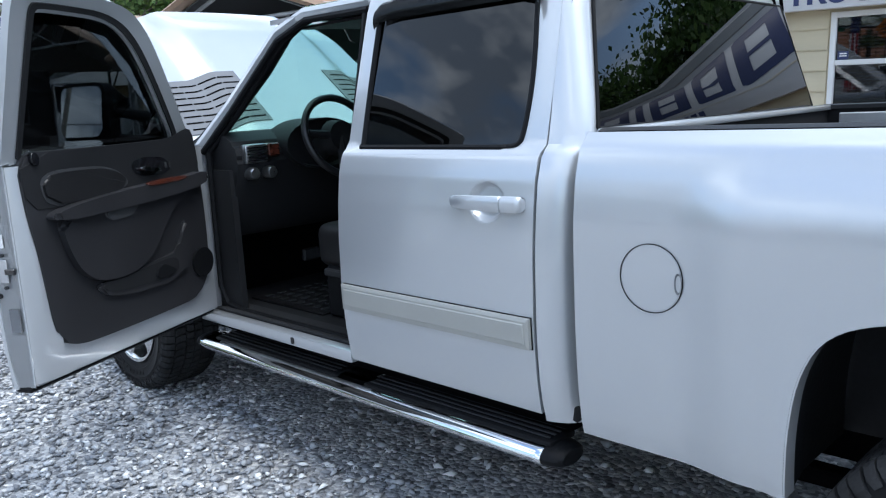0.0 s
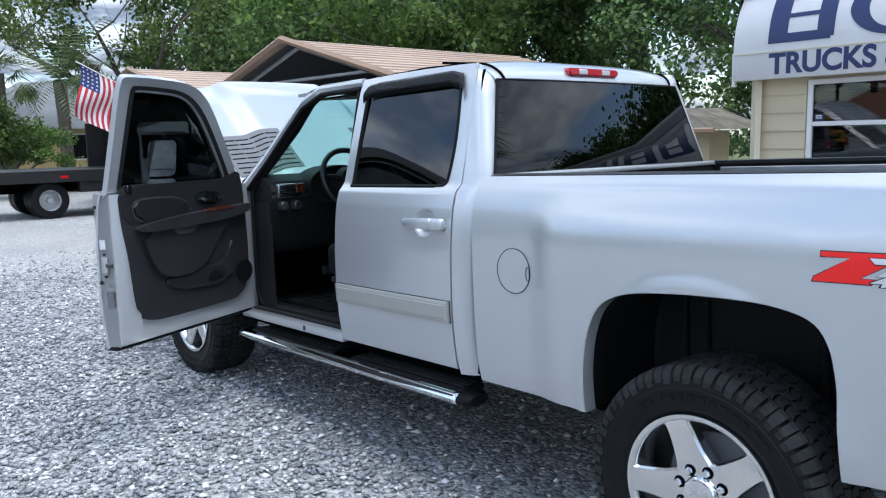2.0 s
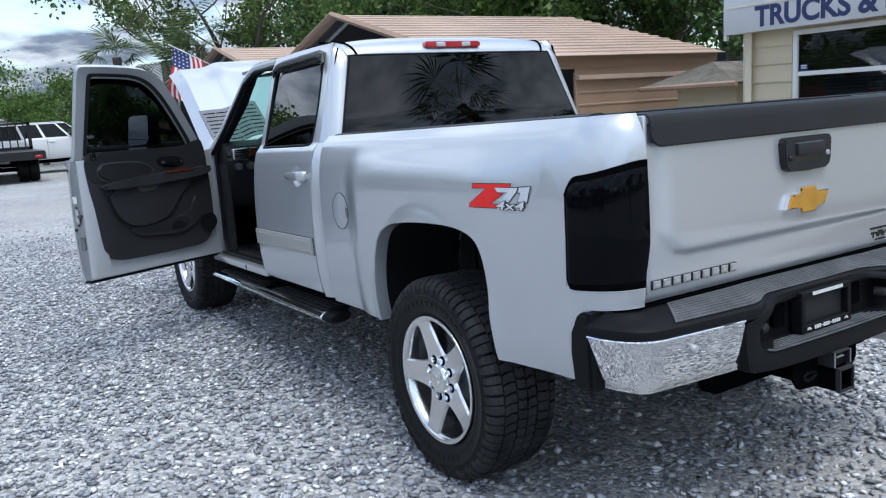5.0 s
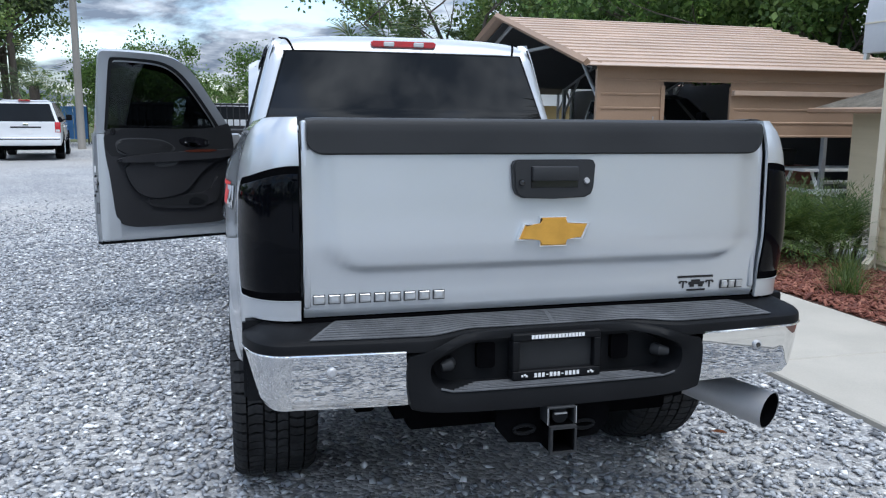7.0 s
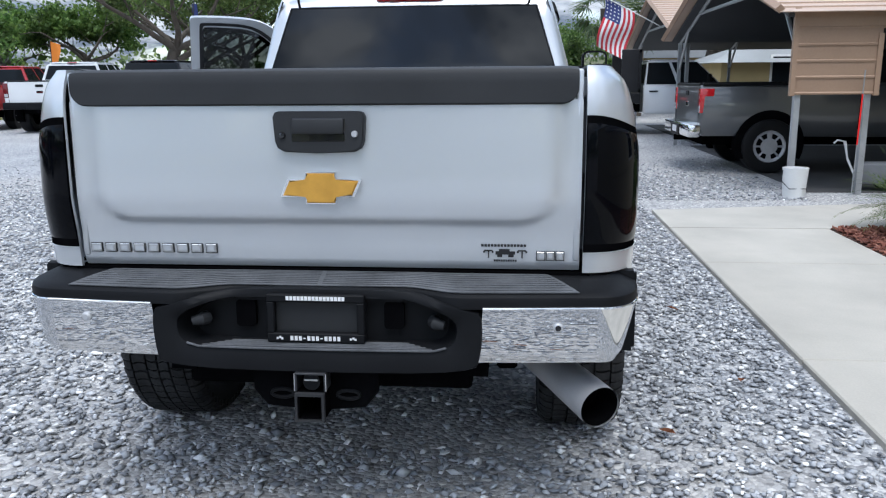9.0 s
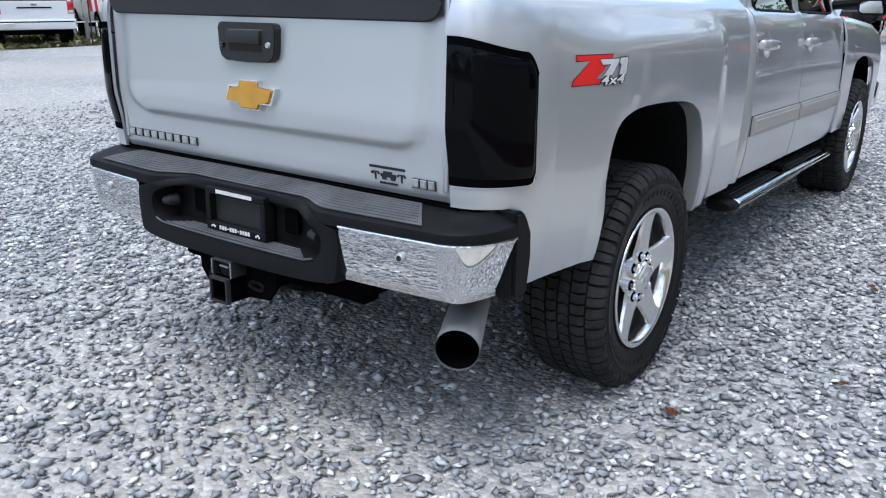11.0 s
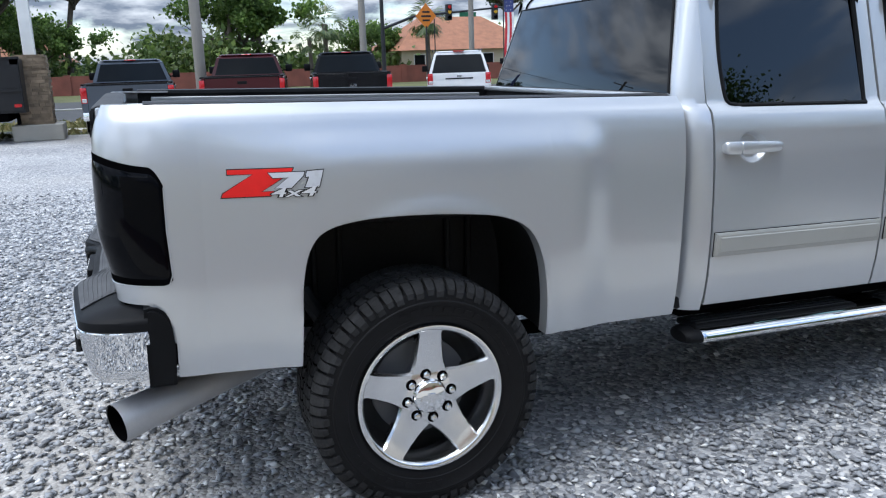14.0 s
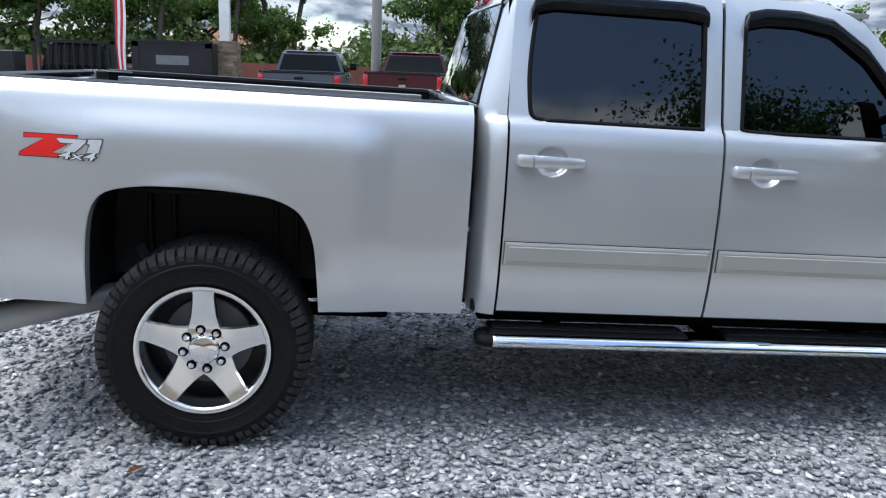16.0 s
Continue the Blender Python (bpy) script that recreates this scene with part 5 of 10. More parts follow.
    # high brake lamp
    bm = bmesh.new()
    prism(bm, [(-0.205, 1.908), (-0.190, 1.890), (0.160, 1.890), (0.175, 1.908), (0.165, 1.926), (-0.195, 1.926)], 1.148, 1.26)
    bmesh.ops.bevel(bm, geom=bm.edges[:], offset=0.006, segments=2, affect="EDGES")
    hb = part("high_brake_lamp", fix(bm), REDLENS, truck, "red high brake lamp with clear ends")
    for x in (-0.13, 0.04):
        part("cargo_lamp", boxes((x, x + 0.06, 1.143, 1.18, 1.895, 1.921), bevel=0.004), CLEARLENS, hb)
    # windscreen, cowl, floor, headliner
    part("windscreen", sheet(lin(-1, 1, 16), lin(0, 1, 10), lambda u, v: (u * (0.80 - 0.15 * v), 3.30 + 0.12 * (1 - u * u) - 0.66 * v - 0.05 * v * (1 - u * u), 1.375 + 0.535 * v), 0.005), CLEAR, truck, "clear windscreen")
    part("cowl", boxes((-0.82, 0.82, 3.28, 3.50, 1.30, 1.372), bevel=0.02, seg=2), PLASTIC, truck)
    part("cab_floor", boxes((-0.85, 0.85, 1.09, 3.30, 0.62, 0.665)), CABIN, truck)
    part("headliner", sheet(lin(1.2, 2.68, 6), lin(-0.64, 0.64, 6), lambda y, x: (x, y, 1.892 + 0.02 * (1 - (x / 0.64) ** 2)), 0.01), CABIN, truck)
    part("firewall", boxes((-0.86, 0.86, 3.30, 3.34, 0.60, 1.36)), UNDER, truck)
    part("centre_pillar", boxes((-0.86, -0.80, 2.02, 2.10, 0.65, 1.40), (0.80, 0.86, 2.02, 2.10, 0.65, 1.40)), CABIN, truck)


def doors():
    door("rear_door", 1.182, 2.066, REAR_IN, REAR_OUT, truck, "closed silver rear door, tinted window")
    towing_mirror(door("front_door", 2.077, 3.165, FRONT_IN, FRONT_OUT, truck, "closed silver front door, tinted window"), -0.045, 1.235)
    flip(door("rear_door", 1.182, 2.066, REAR_IN, REAR_OUT, truck, "closed silver rear door, tinted window"))
    d = door("open_front_door", 2.077, 3.165, FRONT_IN, FRONT_OUT, truck, "driver's door swung wide open", True)
    door_inside(d)
    flip(d)
    hinge = Vector((-0.93, 3.165, 0))
    turn = Matrix.Translation(hinge + Vector((0, 0, 0.03))) @ Matrix.Rotation(radians(-DOOR_OPEN), 4, "Z") @ Matrix.Translation(-hinge)
    d.matrix_basis = turn


DOOR_OPEN = 64.0


def door_inside(d):
    """The driver's door from within, still on the +x side: jamb faces, trim panel, armrest, pocket, switches, mirror."""
    x0 = 0.86
    zs = lin(0.632, 1.39, 14)
    for ya, yb in ((2.080, 2.088), (3.148, 3.156)):
        jamb = bmesh.new()
        rows = [[jamb.verts.new((x, y, z)) for z in zs] for x, y in ((0.955, ya), (0.945, ya + 0.002), (x0, yb))]
        for r, q in zip(rows, rows[1:]):
            for i in range(len(zs) - 1):
                jamb.faces.new((r[i], r[i + 1], q[i + 1], q[i]))
        bmesh.ops.solidify(jamb, geom=jamb.faces[:], thickness=0.006)
        part("door_edge", fix(jamb), SILVER, d)
    part("door_inner_shell", boxes((x0 - 0.006, x0, 2.082, 3.152, 0.64, 1.385), (x0, 0.95, 2.10, 3.14, 0.634, 0.646)), SILVER, d)
    # pressed return that slopes from the shut face in to the trim panel
    bm = bmesh.new()
    prism(bm, [(x0 - 0.004, 2.084), (x0 - 0.012, 2.096), (x0 - 0.024, 2.150), (x0 - 0.024, 2.21), (x0 - 0.004, 2.21)], 0.645, 1.385, "z")
    part("door_return", fix(bm), SILVER, d)
    part("sill_seal", boxes((0.875, 0.95, 2.08, 3.16, 0.612, 0.636), bevel=0.008), PLASTIC, d, "black rubber door seal")
    # trim panel with an arched lower edge
    tp = bmesh.new()
    pts = chaikin([(2.121, 1.427), (2.128, 1.235), (2.150, 1.10), (2.165, 0.95), (2.176, 0.83), (2.20, 0.765), (2.27, 0.730), (2.40, 0.722), (2.80, 0.722), (3.00, 0.73), (3.08, 0.80), (3.098, 0.95), (3.094, 1.2), (3.07, 1.432), (2.64, 1.425), (2.3, 1.426)], 2)
    prism(tp, pts, x0 - 0.030, x0 - 0.006, "x")
    bmesh.ops.bevel(tp, geom=[e for e in tp.edges if all(v.co.x < x0 - 0.028 for v in e.verts)], offset=0.008, segments=2, affect="EDGES")
    trim = part("door_trim", fix(tp), TRIM_DARK, d, "dark grey moulded door trim panel")

    def pad(name, outline, xa, xb, material, r=0.012, it=2):
        bm = bmesh.new()
        prism(bm, chaikin(outline, it), xa, xb, "x")
        bmesh.ops.bevel(bm, geom=[e for e in bm.edges if all(v.co.x < min(xa, xb) + 1e-4 for v in e.verts)], offset=r, segments=3, affect="EDGES")
        return part(name, fix(bm), material, d)
    pad("upper_trim", [(2.124, 1.424), (2.128, 1.235), (2.30, 1.228), (2.64, 1.245), (2.93, 1.258), (3.04, 1.275), (3.088, 1.275), (3.068, 1.428), (3.045, 1.47), (2.97, 1.452), (2.90, 1.430), (2.64, 1.425)], x0 - 0.0335, x0 - 0.028, CABIN, 0.002, 1)
    pad("upper_pad", [(2.203, 1.30), (2.207, 1.335), (2.26, 1.349), (2.38, 1.350), (2.50, 1.345), (2.585, 1.315), (2.63, 1.267), (2.48, 1.245), (2.225, 1.238)], x0 - 0.046, x0 - 0.028, LEATHER, 0.012)
    pad("pad_piping", [(2.195, 1.30), (2.199, 1.343), (2.26, 1.358), (2.38, 1.359), (2.505, 1.353), (2.595, 1.320), (2.643, 1.264), (2.48, 1.236), (2.217, 1.229)], x0 - 0.035, x0 - 0.028, HOOD_VENT_DARK, 0.003)
    pad("bulge", [(2.24, 1.21), (2.255, 1.10), (2.31, 0.985), (2.41, 0.930), (2.56, 0.930), (2.68, 0.965), (2.76, 1.05), (2.84, 1.14), (2.96, 1.20), (2.98, 1.23), (2.6, 1.235)], x0 - 0.058, x0 - 0.028, TRIM_DARK, 0.024, 3)
    pad("armrest", [(2.20, 1.215), (2.21, 1.185), (2.50, 1.188), (2.90, 1.205), (3.06, 1.228), (3.09, 1.258), (3.06, 1.282), (2.93, 1.268), (2.64, 1.262), (2.30, 1.236)], x0 - 0.084, x0 - 0.028, TRIM_DARK, 0.022, 3)
    pad("pull_cup", [(2.445, 1.198), (2.452, 1.158), (2.50, 1.148), (2.62, 1.160), (2.650, 1.205)], x0 - 0.066, x0 - 0.05, HOOD_VENT_DARK, 0.008)
    pad("switch_panel", [(2.667, 1.268), (2.68, 1.254), (2.925, 1.260), (2.92, 1.276), (2.75, 1.276)], x0 - 0.0875, x0 - 0.075, WOOD, 0.003)
    pad("pocket_rim", [(2.935, 1.10), (2.890, 0.99), (2.840, 0.955), (2.66, 0.945), (2.50, 0.925), (2.37, 0.925), (2.43, 0.868), (2.60, 0.845), (2.86, 0.842), (2.94, 0.905), (2.985, 1.02)], x0 - 0.048, x0 - 0.028, TRIM_DARK, 0.012)
    pad("map_pocket", [(2.39, 0.922), (2.44, 0.882), (2.60, 0.868), (2.82, 0.866), (2.862, 0.895), (2.845, 0.945), (2.72, 0.942), (2.55, 0.926)], x0 - 0.0505, x0 - 0.045, CABIN, 0.002)
    pad("pocket_gear", [(2.70, 0.905), (2.70, 0.875), (2.76, 0.872), (2.84, 0.885), (2.80, 0.905), (2.74, 0.935)], x0 - 0.058, x0 - 0.05, PLASTIC, 0.004)
    pad("speaker_grille", [(3.04 + 0.075 * math.cos(t), 0.878 + 0.066 * math.sin(t)) for t in lin(0, 5.76, 11)], x0 - 0.040, x0 - 0.028, PLASTIC, 0.006)
    pad("inner_handle_bezel", [(2.642, 1.362), (2.66, 1.30), (2.78, 1.288), (2.90, 1.298), (2.885, 1.350), (2.76, 1.368)], x0 - 0.036, x0 - 0.028, GLOSSBLACK, 0.004)
    pad("inner_handle", [(2.685, 1.336), (2.690, 1.316), (2.81, 1.300), (2.815, 1.316)], x0 - 0.052, x0 - 0.034, CHROME, 0.004)
    for u in (2.855, 2.88):
        pad("memory_button", [(u - 0.006, 1.336), (u - 0.006, 1.312), (u + 0.006, 1.312), (u + 0.006, 1.336)], x0 - 0.040, x0 - 0.034, PLASTIC_GREY, 0.001, 1)
    pad("lock_knob", [(2.165, 1.428), (2.165, 1.385), (2.20, 1.380), (2.20, 1.424)], x0 - 0.045, x0 - 0.028, GLOSSBLACK, 0.003)
    part("latch_plate", boxes((0.895, 0.93, 2.074, 2.081, 1.00, 1.08), bevel=0.003), STEEL, d)
    part("latch", boxes((0.862, 0.905, 2.071, 2.083, 1.03, 1.05), bevel=0.003), GLOSSBLACK, d)
    for z in (0.985, 1.095):
        bm = bmesh.new()
        tube(bm, [(0.91, 2.072, z), (0.91, 2.082, z)], 0.006, 8)
        part("screw", fix(bm), DARKMETAL, d)
    for z, c in ((1.325, DECAL_BLACK), (0.955, DECAL_BLACK)):
        bm = bmesh.new()
        tube(bm, [(0.945, 2.074, z), (0.945, 2.083, z)], 0.009, 8)
        part("rubber_plug", fix(bm), c, d)
    part("door_label", boxes((0.90, 0.935, 2.0765, 2.081, 1.12, 1.165)), DECAL_WHITE, d)
    part("tyre_label", boxes((0.875, 0.915, 2.0765, 2.083, 0.83, 0.91)), HOOD_VENT, d)
    # tow mirror
    towing_mirror(d, 0.16, 1.29, (0, -0.035, -0.045))


HOOD_VENT_DARK = mat("mid grey plastic", (0.042, 0.043, 0.046), 0.5, 0, 0.1, 8, 200, 0.3, 0.0008)


def towing_mirror(d, lean=0.0, wide=1.29, at=(0, 0, 0)):
    at = Vector(at)
    bm = bmesh.new()
    prism(bm, rounded(1.05, wide, 1.40, 1.72, 0.05), 2.86, 2.95)
    bmesh.ops.bevel(bm, geom=[e for e in bm.edges if all(v.co.y > 2.94 for v in e.verts)], offset=0.03, segments=3, affect="EDGES")
    mm = part("towing_mirror", fix(bm), PLASTIC, d, "black folding towing mirror", m=Matrix.Translation(at))
    bm = bmesh.new()
    prism(bm, rounded(1.065, wide - 0.015, 1.50, 1.705, 0.035), 2.852, 2.858)
    prism(bm, rounded(1.065, wide - 0.015, 1.415, 1.485, 0.02), 2.852, 2.858)
    for v in bm.verts:
        v.co.y += lean * (v.co.z - 1.60) - abs(lean) * 0.09
    part("mirror_glass", fix(bm), MIRROR, mm)
    bm = bmesh.new()
    tube(bm, [(0.90, 2.93, 1.46), (1.08, 2.91, 1.48)], [0.03, 0.026], 8)
    tube(bm, [(0.87, 2.93, 1.56), (1.08, 2.91, 1.60)], [0.022, 0.02], 8)
    part("mirror_arm", fix(bm), PLASTIC, d, m=Matrix.Translation(at))


def interior():
    dash = bmesh.new()
    prism(dash, [(3.30, 1.36), (3.18, 1.40), (3.02, 1.395), (2.93, 1.35), (2.90, 1.28), (2.93, 1.18), (2.98, 1.02), (3.05, 0.92), (3.30, 0.90)], -0.84, 0.84, "x")
    bmesh.ops.bevel(dash, geom=[e for e in dash.edges if abs(e.verts[0].co.x - e.verts[1].co.x) > 1], offset=0.02, segments=2, affect="EDGES")
    da = part("dashboard", fix(dash), CABIN, truck, "dark grey dashboard", m=pose(0, 0, 0.065))
    hood = bmesh.new()
    lathe(hood, [(0.0, 2.90), (0.19, 2.90), (0.205, 2.86), (0.215, 2.86), (0.215, 3.05)], 26, "y")
    for v in hood.verts:
        v.co = Vector((v.co.x - 0.39, v.co.y, v.co.z * 0.55 + 1.325))
    part("gauge_hood", fix(hood), CABIN, da)
    part("side_vent", boxes((-0.81, -0.69, 2.885, 2.93, 1.26, 1.345), bevel=0.012, seg=2), CHROME_DULL, da)
    for k in range(5):
        part("vent_blade", boxes((-0.80, -0.70, 2.878, 2.90, 1.270 + 0.014 * k, 1.277 + 0.014 * k)), GLOSSBLACK, da)
    part("wood_strip", boxes((-0.69, -0.63, 2.880, 2.92, 1.285, 1.345), bevel=0.006), WOOD, da)
    for x in (-0.775, -0.685):
        bm = bmesh.new()
        lathe(bm, [(0.0, 2.868), (0.022, 2.868), (0.028, 2.88), (0.028, 2.93)], 18, "y")
        for v in bm.verts:
            v.co += Vector((x, 0, 1.215))
        part("dash_knob", fix(bm), CHROME_DULL, da)
    # steering wheel
    bm = bmesh.new()
    c, r = Vector((-0.39, 2.74, 1.335)), 0.19
    rim = [(r * math.cos(a), r * math.sin(a)) for a in (2 * math.pi * k / 36 for k in range(37))]
    up, rt = Vector((0, 0.36, 0.93)), Vector((1, 0, 0))
    tube(bm, [c + rt * u + up * v for u, v in rim], 0.017, 10, caps=False)
    sw = part("steering_wheel", fix(bm), LEATHER, truck, "black leather steering wheel", m=pose(0, 0, 0.085))
    bm = bmesh.new()
    tube(bm, [c + Vector((0, -0.02, 0)), c + Vector((0, 0.04, -0.01))], [0.07, 0.085], 18)
    for u, v in ((1, 0.15), (-1, 0.15), (0.25, -1), (-0.25, -1)):
        tube(bm, [c, c + rt * u * 0.17 + up * v * 0.17], [0.022, 0.016], 8)
    tube(bm, [c + Vector((0, 0.03, 0)), c + Vector((0, 0.30, -0.12))], [0.055, 0.06], 14)
    part("steering_hub", fix(bm), CABIN, sw)
    bm = bmesh.new()
    tube(bm, [c + Vector((0.05, 0.08, 0.01)), c + Vector((0.22, 0.06, 0.06))], [0.009, 0.006], 6)
    part("shift_stalk", fix(bm), GLOSSBLACK, sw)
    for x in (-0.44, 0.44):
        seat = part("front_seat", boxes((x - 0.27, x + 0.27, 2.02, 2.57, 0.88, 1.07), bevel=0.05, seg=3), LEATHER, truck, "black leather front seat")
        bm = boxes((x - 0.26, x + 0.26, 1.90, 2.04, 0.95, 1.58), bevel=0.05, seg=3)
        bmesh.ops.rotate(bm, verts=bm.verts, cent=(x, 2.0, 0.95), matrix=Matrix.Rotation(radians(14), 3, "X"))
        part("backrest", fix(bm), LEATHER, seat)
        bm = boxes((x - 0.13, x + 0.13, 1.76, 1.86, 1.60, 1.78), bevel=0.035, seg=3)
        part("headrest", fix(bm), LEATHER, seat)
        part("seat_base", boxes((x - 0.265, x + 0.265, 2.0, 2.52, 0.66, 0.90), bevel=0.02), PLASTIC, seat)
        part("seat_buttons", boxes((x - 0.283, x - 0.258, 2.30, 2.50, 0.85, 0.88), bevel=0.005), PLASTIC_GREY, seat)
    part("rear_bench", boxes((-0.72, 0.72, 1.22, 1.70, 0.82, 0.98), (-0.72, 0.72, 1.12, 1.26, 0.95, 1.50), bevel=0.05, seg=3), LEATHER, truck, "black leather rear bench")
    part("console", boxes((-0.12, 0.12, 2.05, 2.95, 0.66, 1.02), bevel=0.03, seg=2), CABIN, truck)
    mt = part("floor_mat", boxes((-0.72, -0.14, 2.54, 3.10, 0.664, 0.676), bevel=0.004), RUBBER, truck, "black rubber floor mat with raised pattern")
    for i in range(7):
        for j in range(8):
            part("mat_rib", boxes((-0.68 + 0.075 * i, -0.64 + 0.075 * i, 2.58 + 0.064 * j, 2.605 + 0.064 * j, 0.675, 0.681)), PLASTIC_GREY, mt)
    part("brake_pedal", boxes((-0.42, -0.32, 3.06, 3.09, 0.80, 0.86), bevel=0.008), PLASTIC_GREY, truck)
    part("kick_panel", boxes((-0.86, -0.83, 2.95, 3.30, 0.66, 1.30)), CABIN, truck)
    # driver's door opening: hinge pillar, seals, sill plate
    part("hinge_pillar", boxes((-0.925, -0.845, 3.135, 3.20, 0.64, 1.40), bevel=0.012, seg=2), SILVER, truck)
    for z in (0.86, 1.22):
        part("door_hinge", boxes((-0.945, -0.915, 3.13, 3.175, z - 0.04, z + 0.04), bevel=0.006), SILVER, truck)
    bm = bmesh.new()
    tube(bm, [(-0.865, 3.10, 1.38), (-0.865, 3.11, 0.76), (-0.865, 3.06, 0.68), (-0.865, 2.95, 0.664), (-0.865, 2.12, 0.664), (-0.86, 2.09, 0.72), (-0.85, 2.085, 1.40), (-0.73, 2.10, 1.89), (-0.71, 2.16, 1.915), (-0.70, 2.50, 1.905), (-0.715, 2.66, 1.83), (-0.79, 2.95, 1.54), (-0.865, 3.10, 1.38)], 0.014, 7, caps=False)
    part("door_opening_seal", fix(bm), PLASTIC, truck, "black rubber door opening seal")
    part("sill_plate", boxes((-0.90, -0.78, 2.12, 3.08, 0.655, 0.668), bevel=0.004), PLASTIC_GREY, truck)
    part("sill_edge", boxes((-0.942, -0.86, 2.075, 3.20, 0.60, 0.652), bevel=0.012, seg=2), SILVER, truck)
    part("sill_plug", boxes((-0.9445, -0.94, 2.44, 2.462, 0.612, 0.64), bevel=0.004), DECAL_BLACK, truck)
    bm = bmesh.new()
    tube(bm, [(-0.715, 2.08, 1.928), (-0.705, 2.50, 1.932), (-0.72, 2.68, 1.87), (-0.80, 2.98, 1.58), (-0.87, 3.16, 1.40)], [0.022, 0.024, 0.026, 0.028, 0.03], 8)
    part("roof_side_rail", fix(bm), SILVER, truck)
    bm = bmesh.new()
    tube(bm, [(-0.735, 2.08, 1.895), (-0.725, 2.48, 1.90), (-0.745, 2.66, 1.835), (-0.825, 2.95, 1.55), (-0.885, 3.12, 1.38)], 0.014, 8)
    part("door_jamb_edge", fix(bm), PLASTIC, truck)


CHROME_DULL = chrome_mat("satin chrome", (0.55, 0.56, 0.57), 0.3)
HOOD_ANGLE, HOOD_LEN, HOOD_Y, HOOD_Z = 38.0, 1.22, 3.40, 1.40


def front_end():
    for s in (1, -1):
        ys = sorted(set(lin(3.17, ARC_Y[0] + FRONT_Y - 0.0005, 8) + [y + FRONT_Y for y in ARC_Y] + lin(ARC_Y[-1] + FRONT_Y + 0.0005, 4.80, 8)))
        low = lambda y: (bed_low(y - FRONT_Y) - 0.6) * 1.0 + 0.64
        vs = [0, 0.03, 0.08] + lin(0.15, 0.85, 12) + [0.90, 0.94, 0.97, 0.99, 1.0]
        top = lambda y: float(np.interp(y, (3.17, 3.5, 4.3, 4.8), (1.395, 1.385, 1.345, 1.27)))

        def f(y, v):
            z = low(y) + v * (top(y) - low(y))
            x = side_x(1.43 - (top(y) - z) if z > top(y) - 0.2 else z) + 0.012
            return (s * (x - 0.10 * step01(4.55, 4.85, y)), y, z)
        part("front_fender", sheet(ys, vs, f, 0.012), SILVER, truck)
        us = list(range(len(ARC)))
        part("front_wheel_house", sheet(us, lin(0, 1, 3), lambda k, v: (s * (0.94 - 0.42 * v), FRONT_Y + ARC_Y[k] * 1.06, 0.64 + (ARC_Z[k] - 0.6) * (1.02 + 0.03 * v)), 0.004), UNDER, truck)
        part("headlamp", boxes((min(s * 0.58, s * 0.88), max(s * 0.58, s * 0.88), 4.78, 4.86, 1.0, 1.24), bevel=0.02, seg=2), CLEARLENS, truck)
        part("inner_fender", boxes((min(s * 0.62, s * 0.80), max(s * 0.62, s * 0.80), 3.35, 4.7, 1.22, 1.32), bevel=0.02), UNDER, truck)
    part("grille", boxes((-0.58, 0.58, 4.80, 4.88, 0.92, 1.27), bevel=0.02, seg=2), PLASTIC, truck)
    part("grille_bar", boxes((-0.58, 0.58, 4.86, 4.90, 1.06, 1.13), bevel=0.01), CHROME, truck)
    part("front_bumper", boxes((-0.95, 0.95, 4.78, 4.98, 0.66, 0.90), bevel=0.05, seg=3), CHROME, truck, "chrome front bumper")
    eng = part("engine", boxes((-0.45, 0.45, 3.5, 4.5, 0.95, 1.26), bevel=0.05, seg=2), UNDER, truck, "dark engine bay")
    part("engine_cover", boxes((-0.3, 0.3, 3.6, 4.3, 1.25, 1.31), bevel=0.03, seg=2), PLASTIC_GREY, eng)
    # raised hood: it turns at the cowl, its painted side to the cab
    turn = pose(0, HOOD_Y, HOOD_Z) @ pose(0, 0, 0, HOOD_ANGLE, 0, 0)

    def hood_z(u, v):
        dome = 0.050 * (1 - step01(0.50, 0.68, abs(u))) + 0.03 * (1 - u * u)
        return dome - 0.16 * max(0.0, v - 0.72) ** 1.6 * 3 - 0.05 * step01(0.9, 1.0, abs(u))
    hood = part("hood", sheet(lin(-1, 1, 40), lin(0, 1, 20), lambda u, v: (u * (0.84 - 0.04 * v), v * HOOD_LEN, hood_z(u, v)), 0.02), SILVER, truck, "raised silver hood", m=turn)
    part("hood_frame", boxes((-0.76, 0.76, 0.04, HOOD_LEN - 0.12, -0.07, -0.03), bevel=0.02), UNDER, hood)
    for s in (1, -1):
        panel = part("hood_louvre", sheet(lin(0.36, 0.90, 12), lin(0.06, 0.42, 8), lambda u, v: (s * u * 0.84, v * HOOD_LEN, hood_z(u, v) + 0.006), 0.008), HOOD_VENT, hood, "grey louvred hood vent")
        for k in range(8):
            for j in range(4):
                v = 0.085 + 0.041 * k
                u0 = 0.385 + 0.123 * j + 0.012 * (k % 2)
                part("louvre_slot", sheet(lin(u0, u0 + 0.112, 4), [v, v + 0.0075], lambda u, w: (s * u * 0.84, w * HOOD_LEN, hood_z(u, w) + 0.0085), 0.002), UNDER, panel)


